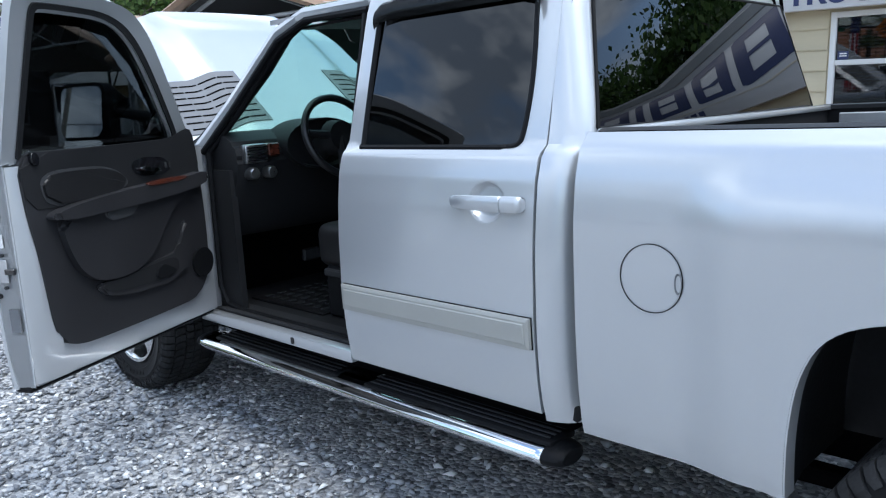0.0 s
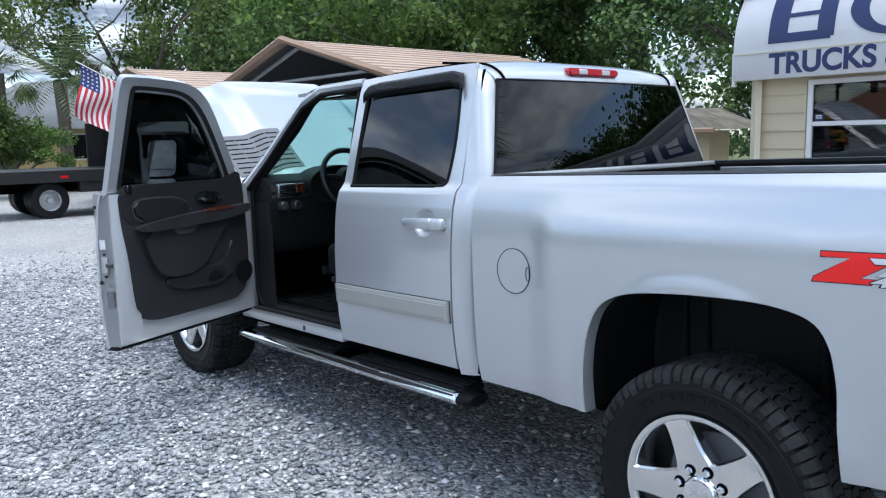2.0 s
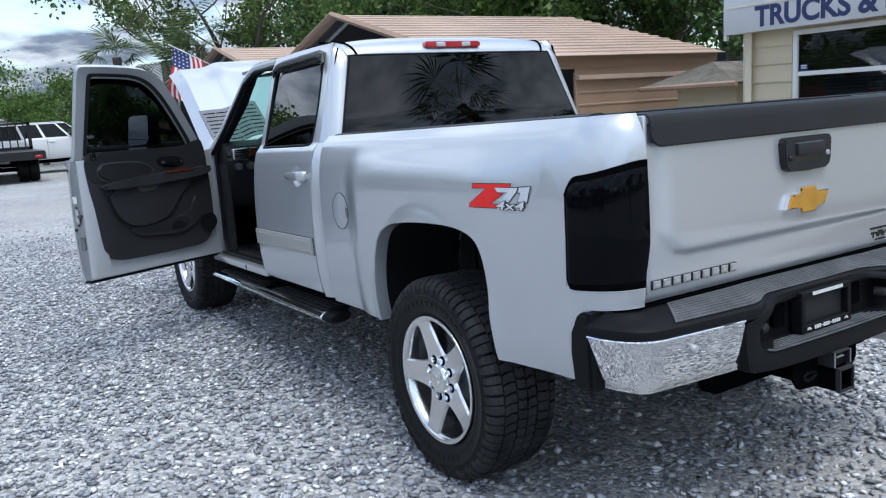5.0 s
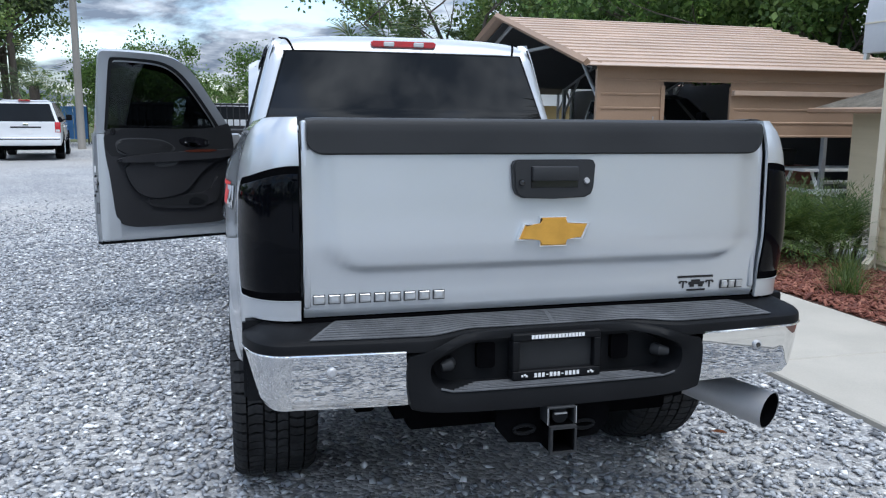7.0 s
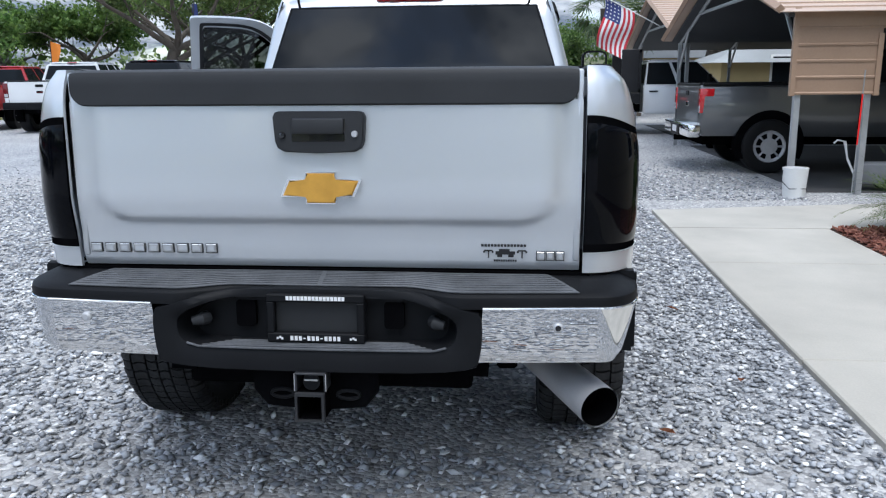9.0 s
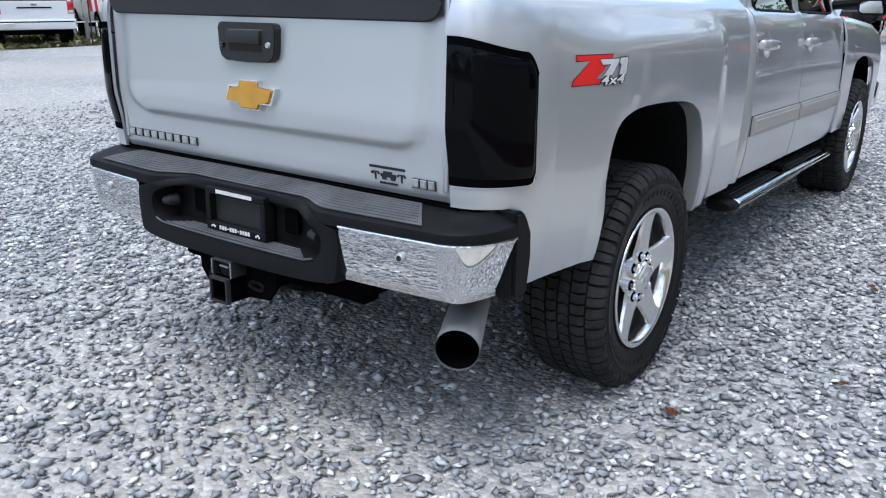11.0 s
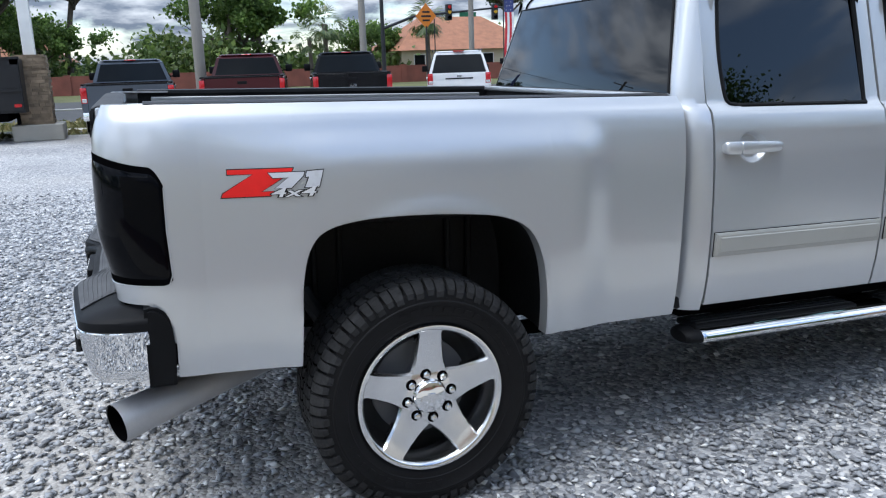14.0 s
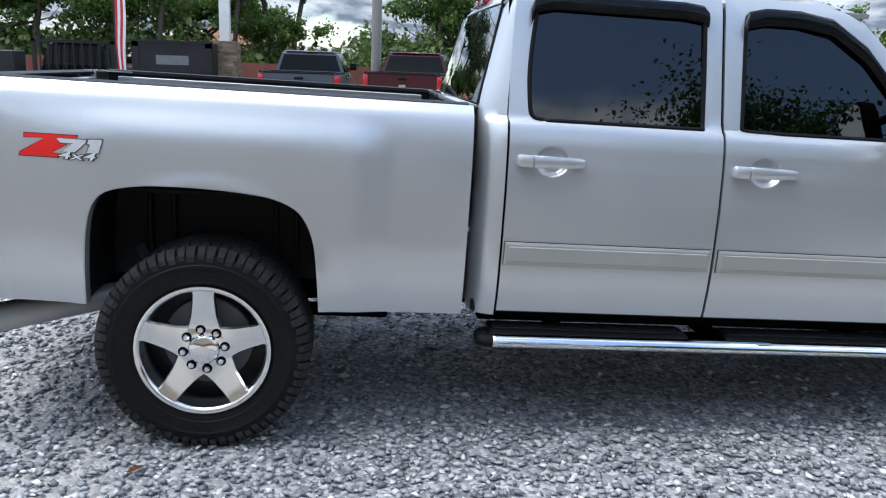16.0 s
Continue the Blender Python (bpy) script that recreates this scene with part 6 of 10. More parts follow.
def running_gear():
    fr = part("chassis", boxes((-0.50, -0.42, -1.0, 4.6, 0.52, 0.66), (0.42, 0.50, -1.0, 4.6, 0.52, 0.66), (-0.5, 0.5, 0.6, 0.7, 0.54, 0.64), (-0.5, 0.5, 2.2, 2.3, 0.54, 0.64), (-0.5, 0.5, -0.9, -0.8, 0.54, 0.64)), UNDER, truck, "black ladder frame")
    bm = bmesh.new()
    tube(bm, [(-0.84, 0, HUB_Z), (0.84, 0, HUB_Z)], 0.05, 10)
    tube(bm, [(0.1, -0.17, HUB_Z), (0.1, -0.08, HUB_Z), (0.1, 0.08, HUB_Z), (0.1, 0.2, HUB_Z)], [0.10, 0.16, 0.16, 0.06], 14)
    tube(bm, [(0.1, 0.15, HUB_Z), (0.05, 2.2, 0.55)], 0.045, 10)
    part("rear_axle", fix(bm), UNDER, fr)
    bm = bmesh.new()
    tube(bm, [(-0.84, FRONT_Y, FRONT_Z), (0.84, FRONT_Y, FRONT_Z)], 0.05, 10)
    part("front_axle", fix(bm), UNDER, fr)
    part("fuel_tank", boxes((-0.42, 0.1, 0.8, 2.0, 0.46, 0.62), bevel=0.04, seg=2), UNDER, fr)
    for s in (1, -1):
        part("leaf_spring", boxes((min(s * 0.52, s * 0.59), max(s * 0.52, s * 0.59), -0.75, 0.75, 0.46, 0.51), bevel=0.01), UNDER, fr)
        bm = bmesh.new()
        tube(bm, [(s * 0.55, -0.15, 0.40), (s * 0.52, -0.35, 0.74)], [0.03, 0.035], 10)
        part("shock_absorber", fix(bm), DARKMETAL, fr)


def side_step(s):
    st = bmesh.new()
    rr = [(math.cos(t), math.sin(t)) for t in (2 * math.pi * k / 20 for k in range(20))]
    rings = []
    for y, k in ((1.176, 0.97), (1.182, 1.0), (1.20, 1.0), (3.16, 1.0), (3.19, 0.97), (3.205, 0.80)):
        rings.append([st.verts.new((s * (0.885 + 0.085 * k * c), y, 0.488 + 0.040 * k * q)) for c, q in rr])
    for p, q in zip(rings, rings[1:]):
        for i in range(20):
            st.faces.new((p[i], p[(i + 1) % 20], q[(i + 1) % 20], q[i]))
    step = part("side_step", fix(st), CHROME, truck, "chrome oval side step with black treads")
    for y, e in ((1.178, -1), (3.19, 1)):
        cap = bmesh.new()
        ends = [[cap.verts.new((s * (0.885 + 0.083 * k * c), y + e * o, 0.488 - 0.006 * (1 - k) + 0.038 * k * q)) for c, q in rr] for o, k in ((-0.02, 0.98), (0.0, 0.98), (0.03, 0.93), (0.055, 0.80), (0.066, 0.62))]
        for p, q in zip(ends, ends[1:]):
            for i in range(20):
                cap.faces.new((p[i], p[(i + 1) % 20], q[(i + 1) % 20], q[i]))
        cap.faces.new(ends[-1])
        part("end_cap", fix(cap), PLASTIC, step, "black plastic end cap")
    for y0, y1 in ((1.16, 2.03), (2.20, 3.10)):
        pad = part("tread_pad", boxes((min(s * 0.80, s * 0.932), max(s * 0.80, s * 0.932), y0, y1, 0.508, 0.534), bevel=0.010, seg=2), PLASTIC, step)
        for k in range(4):
            x = s * (0.822 + 0.028 * k)
            part("tread_rib", boxes((x - 0.005, x + 0.005, y0 + 0.02, y1 - 0.02, 0.533, 0.539), bevel=0.0015), PLASTIC_GREY, pad)
    for y in (1.45, 2.15, 2.85):
        part("step_bracket", boxes((min(s * 0.5, s * 0.86), max(s * 0.5, s * 0.86), y, y + 0.06, 0.48, 0.53), bevel=0.008), UNDER, step)


def fuel_door():
    cy, cz, r = 0.80, 1.085, 0.088
    at = lambda ra, t: (-(bed_x(cy + ra * math.cos(t), cz + ra * math.sin(t)) + 0.0025), cy + ra * math.cos(t), cz + ra * math.sin(t))
    bm = bmesh.new()
    tube(bm, [at(r, t) for t in lin(0, 2 * math.pi, 48)], 0.0012, 6, caps=False)
    part("fuel_door_gap", fix(bm), UNDER, truck, "round fuel filler door outline")
    part("fuel_door", sheet(lin(0.0, r - 0.004, 5), lin(0, 2 * math.pi, 40), lambda ra, t: at(ra, t), 0.003), SILVER, truck, "round silver fuel filler door")
    bm = bmesh.new()
    lathe(bm, [(0.0, -0.001), (0.012, -0.0015), (0.016, 0.003)], 16)
    for v in bm.verts:
        v.co = Vector((-(bed_x(cy, cz) + 0.004) - v.co.x, cy - 0.076 + v.co.y * 0.6, cz - 0.005 + v.co.z * 1.7))
    part("finger_notch", fix(bm), HOOD_VENT, truck)


def side_decal(s):
    """Red zigzag under pale slanted bars, each with a black edge, as on the bed side."""
    y0, dy, zb, dz = (-0.660, 0.308, 1.170, 0.083) if s > 0 else (-0.362, -0.312, 1.160, 0.082)

    def patch(outline, edge, out, material, name="decal"):
        pts = [Vector((u * abs(dy), v * dz)) for u, v in outline]
        k = len(pts)
        area = sum(pts[i].x * pts[(i + 1) % k].y - pts[(i + 1) % k].x * pts[i].y for i in range(k))
        grown = []
        for i in range(k):
            d0, d1 = (pts[i] - pts[i - 1]).normalized(), (pts[(i + 1) % k] - pts[i]).normalized()
            n0, n1 = (Vector((d.y, -d.x)) * (1 if area > 0 else -1) for d in (d0, d1))
            m = (n0 + n1) / max(0.6, 1 + n0.dot(n1))
            grown.append(pts[i] + m * edge)
        bm = bmesh.new()
        bm.faces.new([bm.verts.new((0, p.x, p.y)) for p in grown])
        bm.normal_update()
        bmesh.ops.triangulate(bm, faces=bm.faces[:])
        bmesh.ops.subdivide_edges(bm, edges=bm.edges[:], cuts=3, use_grid_fill=True)
        for v in bm.verts:
            y, z = y0 + v.co.y * (1 if dy > 0 else -1), zb + v.co.z
            v.co = Vector((s * (bed_x(y, z) + out), y, z))
        bm.normal_update()
        if s * sum(f.normal.x for f in bm.faces) < 0:
            bmesh.ops.reverse_faces(bm, faces=bm.faces[:])
        return part(name, bm, material, truck, smooth=0)
    zig = [(0.066, 1.0), (0.70, 1.0), (0.68, 0.84), (0.62, 0.72), (0.385, 0.17), (0.52, 0.17), (0.47, 0.0), (0.0, 0.0), (0.012, 0.14), (0.31, 0.82), (0.066, 0.83)]
    bars = ([(0.455, 0.85), (0.81, 0.85), (0.80, 0.72), (0.675, 0.27), (0.51, 0.27), (0.65, 0.66), (0.50, 0.66)],
            [(0.835, 0.87), (1.0, 0.90), (0.953, 0.27), (0.81, 0.27), (0.855, 0.66), (0.82, 0.66)])
    patch(zig, 0.0028, 0.0012, DECAL_BLACK)
    patch(zig, 0.0, 0.0018, DECAL_RED)
    for b in bars:
        patch(b, 0.0028, 0.0024, DECAL_BLACK)
        patch(b, 0.0, 0.0030, DECAL_PALE)
    # slanted drive-type lettering, white with a black edge
    ya, za = y0 + 0.462 * dy, zb - 0.004
    slope = s * (bed_x(ya + s * 0.14, za + 0.015) - bed_x(ya, za + 0.015)) / 0.14
    xs = s * (bed_x(ya, za) + 0.0036)
    tip = bed_x(ya, za + 0.03) - bed_x(ya, za)
    up, along = Vector((s * tip / 0.03, s * 0.45, 1.0)), Vector((slope, s, 0))
    for k, (bold, out, ink) in enumerate(((0.0026, 0.0, DECAL_BLACK), (0.0004, 0.0012, DECAL_WHITE))):
        o = Vector((xs + s * out, ya, za))
        m = Matrix(((along.x, up.x, s, o.x), (along.y, up.y, 0, o.y), (along.z, up.z, 0, o.z), (0, 0, 0, 1)))
        words("4x4", 0.0405, 0.0004, ink, truck, m, "drive_lettering", "white slanted drive-type lettering" if k else "", 2.26, bold)


for s in (1, -1):
    bed_side(s)
    lamp(s)
    side_step(s)
    side_decal(s)
bed_inside()
tailgate()
rear_bumper()
exhaust()
add_wheels()
cab_shell()
doors()
interior()
front_end()
running_gear()
fuel_door()


# ---- the ground ----
def ground_sheet():
    us, vs = lin(-220, 220, 40), lin(-220, 220, 40)
    bm = sheet(us, vs, lambda x, y: (x, y, -0.02))
    for f in bm.faces:
        if f.normal.z < 0:
            f.normal_flip()
    tagged(part("ground", bm, GRASS, None, "", 0), "rough grass and earth round the lot", "ground", kind="structure")


ground_sheet()
tagged(part("gravel_lot", boxes((-19.2, 34, -34, 40, -0.05, 0.0)), GRAVEL, None, "", 0), "grey crushed-stone car lot", "gravel", kind="structure")
tagged(part("road", boxes((-44, -25, -120, 120, -0.05, -0.005)), ASPHALT, None, "", 0), "asphalt road past the lot", "road", kind="structure")
tagged(part("kerb_strip", boxes((-21.6, -20.4, -60, 60, -0.04, 0.02), bevel=0.01), CONCRETE, None, "", 0), "concrete footway beside the road", "pavement", kind="structure")


def on_paving(x, y):
    return ((x > 2.0) & (x < 5.3) & (y < 6.3)) | ((x > 3.4) & (y < 6.1) & (y > 4.2) & (x < 9))


def stones():
    """Loose crushed stone, thickest round the truck and along the way."""
    rng = np.random.default_rng(7)
    n = 78000
    x, y = rng.uniform(-8.5, 4.0, n * 3), rng.uniform(-5.5, 11.5, n * 3)
    dx, dy = np.maximum(np.abs(x) - 1.6, 0), np.maximum(np.abs(y - 0.9) - 2.6, 0)
    keep = (rng.uniform(0, 1, n * 3) < np.clip(1.15 - np.hypot(dx, dy) / 6.5, 0.04, 1)) & ~on_paving(x, y)
    under = (np.abs(x) < 0.75) & (y > -0.4) & (y < 3.5)
    keep &= ~under | (rng.uniform(0, 1, n * 3) < 0.3)
    x, y = x[keep][:n], y[keep][:n]
    n = len(x)
    size = 0.0095 + 0.013 * rng.uniform(0, 1, n) ** 1.6
    base = np.array([(1, 0, 0), (0, 1, 0), (-1, 0, 0), (0, -1, 0), (0, 0, 1), (0, 0, -1)], np.float32)
    v = np.repeat(base[None], n, 0) * rng.uniform(0.65, 1.35, (n, 6, 3)) + rng.uniform(-0.22, 0.22, (n, 6, 3))
    v *= size[:, None, None] * np.array([1.35, 0.92, 0.46])
    a, t = rng.uniform(0, 2 * np.pi, n), rng.normal(0, 0.42, n)
    c, s = np.cos(t)[:, None], np.sin(t)[:, None]
    vy, vz = v[..., 1] * c - v[..., 2] * s, v[..., 1] * s + v[..., 2] * c
    c, s = np.cos(a)[:, None], np.sin(a)[:, None]
    px, py = v[..., 0] * c - vy * s, v[..., 0] * s + vy * c
    co = np.stack([px + x[:, None], py + y[:, None], vz + (size * 0.30 + rng.uniform(0, 0.008, n))[:, None]], -1).reshape(-1, 3)
    f = np.array([(0, 1, 4), (1, 2, 4), (2, 3, 4), (3, 0, 4), (1, 0, 5), (2, 1, 5), (3, 2, 5), (0, 3, 5)])
    faces = (f[None] + 6 * np.arange(n)[:, None, None]).reshape(-1, 3)
    tagged(raw("gravel", co, faces, STONES), "loose grey and white crushed stones", "gravel", kind="stuff")


stones()


def dead_leaves():
    rng = np.random.default_rng(3)
    spots = [(0.75, -1.9), (0.9, -1.75), (0.6, -2.0), (-2.4, 0.6), (-4.6, 2.2), (1.7, -0.9), (1.65, 0.4), (0.3, -2.6), (1.2, -0.2), (-3.2, -0.4), (1.55, 1.6), (-1.7, -1.9)]
    for k, (x, y) in enumerate(spots):
        bm = bmesh.new()
        a = rng.uniform(0, 6.28)
        w, h = rng.uniform(0.012, 0.02), rng.uniform(0.03, 0.05)
        pts = [(-h, 0, 0), (-h * 0.4, -w, 0.006), (0, 0, 0.0), (h * 0.4, -w, 0.008), (h, 0, 0.004), (h * 0.4, w, 0.010), (-h * 0.4, w, 0.007)]
        vs = [bm.verts.new(p) for p in pts]
        for q in ((0, 1, 2), (1, 3, 2), (3, 4, 2), (4, 5, 2), (5, 6, 2), (6, 0, 2)):
            bm.faces.new([vs[i] for i in q])
        bmesh.ops.solidify(bm, geom=bm.faces[:], thickness=0.0012)
        tagged(part("dead_leaf", bm, DEADLEAF, None, "", 0, pose(x, y, 0.03, 0, 0, math.degrees(a))), "dry brown fallen leaf on gravel", "leaf", "fallen leaves")


DEADLEAF = mat("dry leaf", (0.24, 0.085, 0.035), 0.8, 0, 0.3, 30, 90, 0.2)
dead_leaves()


# ---- footpath, planting bed, office ----
def footpath():
    path = tagged(new("footpath"), "pale concrete footpath with joints and worn edge", "pavement", kind="structure")
    ys = [-9.0, -7.4, -5.8, -4.2, -2.6, -0.95, 0.70, 2.89, 4.36]
    for a, b in zip(ys, ys[1:]):
        part("slab", boxes((2.03, 3.49, a + 0.004, b - 0.004, -0.06, 0.035), bevel=0.008), CONCRETE, path, smooth=0)
    bm = bmesh.new()
    prism(bm, [(2.03, 4.368), (5.05, 4.368), (5.05, 6.02), (3.5, 5.72), (2.03, 5.40)], -0.06, 0.035, "z")
    part("slab", fix(bm), CONCRETE, path, smooth=0)
    bm = bmesh.new()
    prism(bm, [(5.058, 4.368), (9.0, 4.368), (9.0, 6.45), (5.058, 6.03)], -0.06, 0.035, "z")
    part("slab", fix(bm), CONCRETE, path, smooth=0)


footpath()


def scatter_chips(name, n, x0, x1, y0, y1, material, label, category, z=0.03, size=(0.05, 0.014, 0.006)):
    rng = np.random.default_rng(n)
    base = np.array([(sx, sy, sz) for sz in (-1, 1) for sy in (-1, 1) for sx in (-1, 1)], np.float32)
    v = base[None] * np.array(size) * rng.uniform(0.4, 1.1, (n, 1, 3))
    a, t = rng.uniform(0, 6.28, n)[:, None], rng.normal(0, 0.42, n)[:, None]
    vx, vz = v[..., 0] * np.cos(t) - v[..., 2] * np.sin(t), v[..., 0] * np.sin(t) + v[..., 2] * np.cos(t)
    px, py = vx * np.cos(a) - v[..., 1] * np.sin(a), vx * np.sin(a) + v[..., 1] * np.cos(a)
    x, y = rng.uniform(x0, x1, n)[:, None], rng.uniform(y0, y1, n)[:, None]
    co = np.stack([px + x, py + y, vz + z + rng.uniform(0, 0.02, n)[:, None]], -1).reshape(-1, 3)
    q = np.array([(0, 2, 3, 1), (4, 5, 7, 6), (0, 1, 5, 4), (2, 6, 7, 3), (0, 4, 6, 2), (1, 3, 7, 5)])
    faces = (q[None] + 8 * np.arange(n)[:, None, None]).reshape(-1, 4)
    return tagged(raw(name, co, faces, material), label, category, kind="stuff")


tagged(part("planting_bed", boxes((3.505, 5.04, -9, 4.36, -0.05, 0.03)), SOIL, None, "", 0), "dark soil bed beside the office", "soil", kind="structure")
scatter_chips("mulch", 9000, 3.52, 5.0, -0.5, 4.34, MULCH, "red-brown wood mulch chips", "mulch", 0.038)


def board_run(parent, x, y0, y1, z0, z1, pitch, material, holes=(), thick=0.016, facing=-1):
    """Lapped horizontal boards on a wall that faces along x, broken at the openings (ya, yb, za, zb)."""
    z = z0
    while z < z1 - 0.01:
        top = min(z + pitch, z1)
        cuts = [(y0, y1)]
        for ya, yb, za, zb in holes:
            if za < top - 0.02 and zb > z + 0.02:
                cuts = [seg for a, b in cuts for seg in ((a, min(b, ya)), (max(a, yb), b)) if seg[1] - seg[0] > 0.02]
        for a, b in cuts:
            bm = bmesh.new()
            prism(bm, [(x, z), (x + facing * thick, z - 0.012), (x + facing * (thick + 0.002), z), (x + facing * 0.004, top), (x, top)], a, b)
            part("siding_board", fix(bm), material, parent, smooth=0)
        z = top


def board_run_y(parent, y, x0, x1, z0, z1, pitch, material, holes=(), thick=0.014):
    z = z0
    while z < z1 - 0.01:
        top = min(z + pitch, z1)
        cuts = [(x0, x1)]
        for a0, b0, za, zb in holes:
            if za < top - 0.02 and zb > z + 0.02:
                cuts = [seg for a, b in cuts for seg in ((a, min(b, a0)), (max(a, b0), b)) if seg[1] - seg[0] > 0.02]
        for a, b in cuts:
            bm = bmesh.new()
            prism(bm, [(y, z + 0.004), (y - thick, z - 0.006), (y - thick - 0.002, z + 0.014), (y - 0.003, z + 0.028), (y - 0.003, top), (y, top)], a, b, "x")
            part("siding_panel", fix(bm), material, parent, smooth=0)
        z = top


def office():
    o = tagged(new("office"), "beige lap-sided sales office with white trim", "building", kind="structure")
    part("office_wall", boxes((5.07, 5.22, -9.0, 1.24, 0, 3.0), (5.07, 5.22, 2.50, 3.10, 0, 3.0), (5.07, 5.22, 1.24, 2.50, 0, 0.90), (5.07, 5.22, 1.24, 2.50, 2.06, 3.0)), SIDING, o, smooth=0)
    part("back_wall", boxes((5.22, 12.0, 2.96, 3.10, 0, 3.0)), SIDING, o, smooth=0)
    part("far_walls", boxes((11.9, 12.0, -9, 2.96, 0, 3.0), (5.22, 11.9, -9, -8.86, 0, 3.0)), SIDING, o, smooth=0)
    part("office_roof", boxes((5.05, 12.2, -9.2, 3.25, 3.0, 3.14), bevel=0.02), ROOF_GREY, o, smooth=0)
    part("room_floor", boxes((5.22, 11.9, -8.86, 2.96, 0.05, 0.1)), CONCRETE, o, smooth=0)
    board_run(o, 5.07, -9.0, 3.06, 0.10, 2.12, 0.185, SIDING, [(1.20, 2.54, 0.86, 2.10)])
    part("corner_board", boxes((5.035, 5.07, 3.03, 3.125, 0.05, 2.2), (5.07, 5.13, 3.10, 3.125, 0.05, 2.2), bevel=0.004), WHITE_TRIM, o, smooth=0)
    w = part("office_window", boxes((5.035, 5.09, 1.22, 1.27, 0.88, 2.08), (5.035, 5.09, 2.47, 2.52, 0.88, 2.08), (5.035, 5.09, 1.27, 2.47, 2.03, 2.08), (5.035, 5.09, 1.27, 2.47, 0.88, 0.93), (5.045, 5.085, 1.27, 2.47, 1.615, 1.66), bevel=0.004), WHITE, o, "white double-hung window frame", 0)
    for z0, z1, x in ((1.66, 2.03, 5.062), (0.93, 1.615, 5.070)):
        part("pane", boxes((x, x + 0.004, 1.27, 2.47, z0, z1)), GLASS_OFFICE, w, smooth=0)
    part("window_sticker", boxes((5.056, 5.059, 2.36, 2.45, 1.665, 1.735)), NAVY, w, smooth=0)
    part("sticker_print", boxes((5.0545, 5.0565, 2.375, 2.435, 1.690, 1.700), (5.0545, 5.0565, 2.375, 2.435, 1.71, 1.722)), DECAL_WHITE, w, smooth=0)
    part("blind", boxes(*[(5.11, 5.115, 1.27, 2.47, z, z + 0.018) for z in lin(0.95, 2.0, 34)]), WHITE, w, smooth=0)
    sp = bmesh.new()
    tube(sp, [(4.995, 3.03, 2.2), (4.995, 3.03, 0.22), (4.97, 3.01, 0.14), (4.86, 2.95, 0.09)], 0.042, 4, squash=1.1)
    part("downspout", fix(sp), WHITE_TRIM, o, "white rain downspout", 0)
    # the white awning sign: a straight valance under a quarter-round hood
    sign = tagged(new("awning_sign"), "white curved awning sign with navy lettering", "sign")
    prof = [(5.06, 2.11), (4.885, 2.105), (4.880, 2.115), (4.880, 2.372)] + [(4.880 + 0.62 * (1 - math.cos(a)), 2.385 + 0.80 * math.sin(a)) for a in lin(0, math.pi / 2, 14)] + [(5.5, 3.16), (5.06, 3.16)]
    bm = bmesh.new()
    prism(bm, prof, -4.2, 3.26)
    part("awning", fix(bm), AWNING, sign)
    part("valance_seam", boxes((4.872, 4.884, -4.2, 3.26, 2.372, 2.385)), WHITE_TRIM, sign, smooth=0)
    part("awning_post", boxes((4.93, 4.97, 3.262, 3.30, 2.05, 2.40)), WHITE, sign, smooth=0)
    face = Matrix(((0, 0, -1, 4.878), (-1, 0, 0, 2.86), (0, 1, 0, 2.158), (0, 0, 0, 1)))
    words("TRUCKS & SUVS", 0.285, 0.003, NAVY, sign, face, stretch=0.98, bold=0.009)
    on = lambda a: (4.880 + 0.62 * (1 - math.cos(a)), 2.385 + 0.80 * math.sin(a))

    def on_hood(y, a):
        x, z = on(a)
        return (x - 0.003 * math.cos(a), y, z + 0.003 * math.sin(a))

    def oval(y0, y1, a0, a1):
        """A plain navy ring on the curved hood, thick at its sides."""
        ym, am, hy, ha = (y0 + y1) / 2, (a0 + a1) / 2, (y1 - y0) / 2, (a1 - a0) / 2
        ring = lambda t, k: on_hood(ym + hy * math.cos(t) * (1 - 0.42 * k), am + ha * math.sin(t) * (1 - 0.22 * k))
        part("name_ring", sheet(lin(0, 2 * math.pi, 40), [0.0, 0.5, 1.0], ring, 0.002), NAVY, sign)

    def slab(y0, y1, a0, a1, holes):
        """A plain navy block with rounded far corners and openings one above the other."""
        w, h = y1 - y0, a1 - a0
        us, vs = lin(0, 1, 20), lin(0, 1, 24)

        def hole(u, v):
            if u < 0.14 and (v < 0.10 or v > 0.90) and math.hypot(0.14 - u, (0.10 - min(v, 1 - v)) * 1.4) > 0.14:
                return True
            return any(0.26 < u < 0.68 and lo < v < hi for lo, hi in holes)
        part("name_shape", sheet(us, vs, lambda u, v: on_hood(y0 + w * u, a0 + h * v), 0.002, hole), NAVY, sign)
    y = 2.88
    for k, wd in enumerate((0.66, 0.80, 0.80, 0.92, 0.62, 0.66, 0.14, 0.6)):
        if k in (1, 2):
            oval(y - wd, y, 0.07, 0.80)
        else:
            slab(y - wd, y, 0.09, 0.78, {6: ()}.get(k, ((0.16, 0.44), (0.56, 0.84))))
        y -= wd + 0.13
    for k in range(12):
        if k not in (3, 7):
            part("number_bar", boxes((4.874, 4.882, -1.52 - 0.128 * k, -1.43 - 0.128 * k, 2.19, 2.33)), NAVY, sign, smooth=0)
    # porch at the back, with a shingled roof on a post
    pr = thing("porch", "small shingle-roofed porch with beige column", "porch")
    bm = bmesh.new()
    vs = [bm.verts.new(p) for p in ((6.95, 4.7, 1.62), (8.6, 4.7, 1.62), (8.6, 6.5, 1.62), (6.95, 6.5, 1.62), (7.55, 5.6, 1.95), (8.6, 5.6, 1.95))]
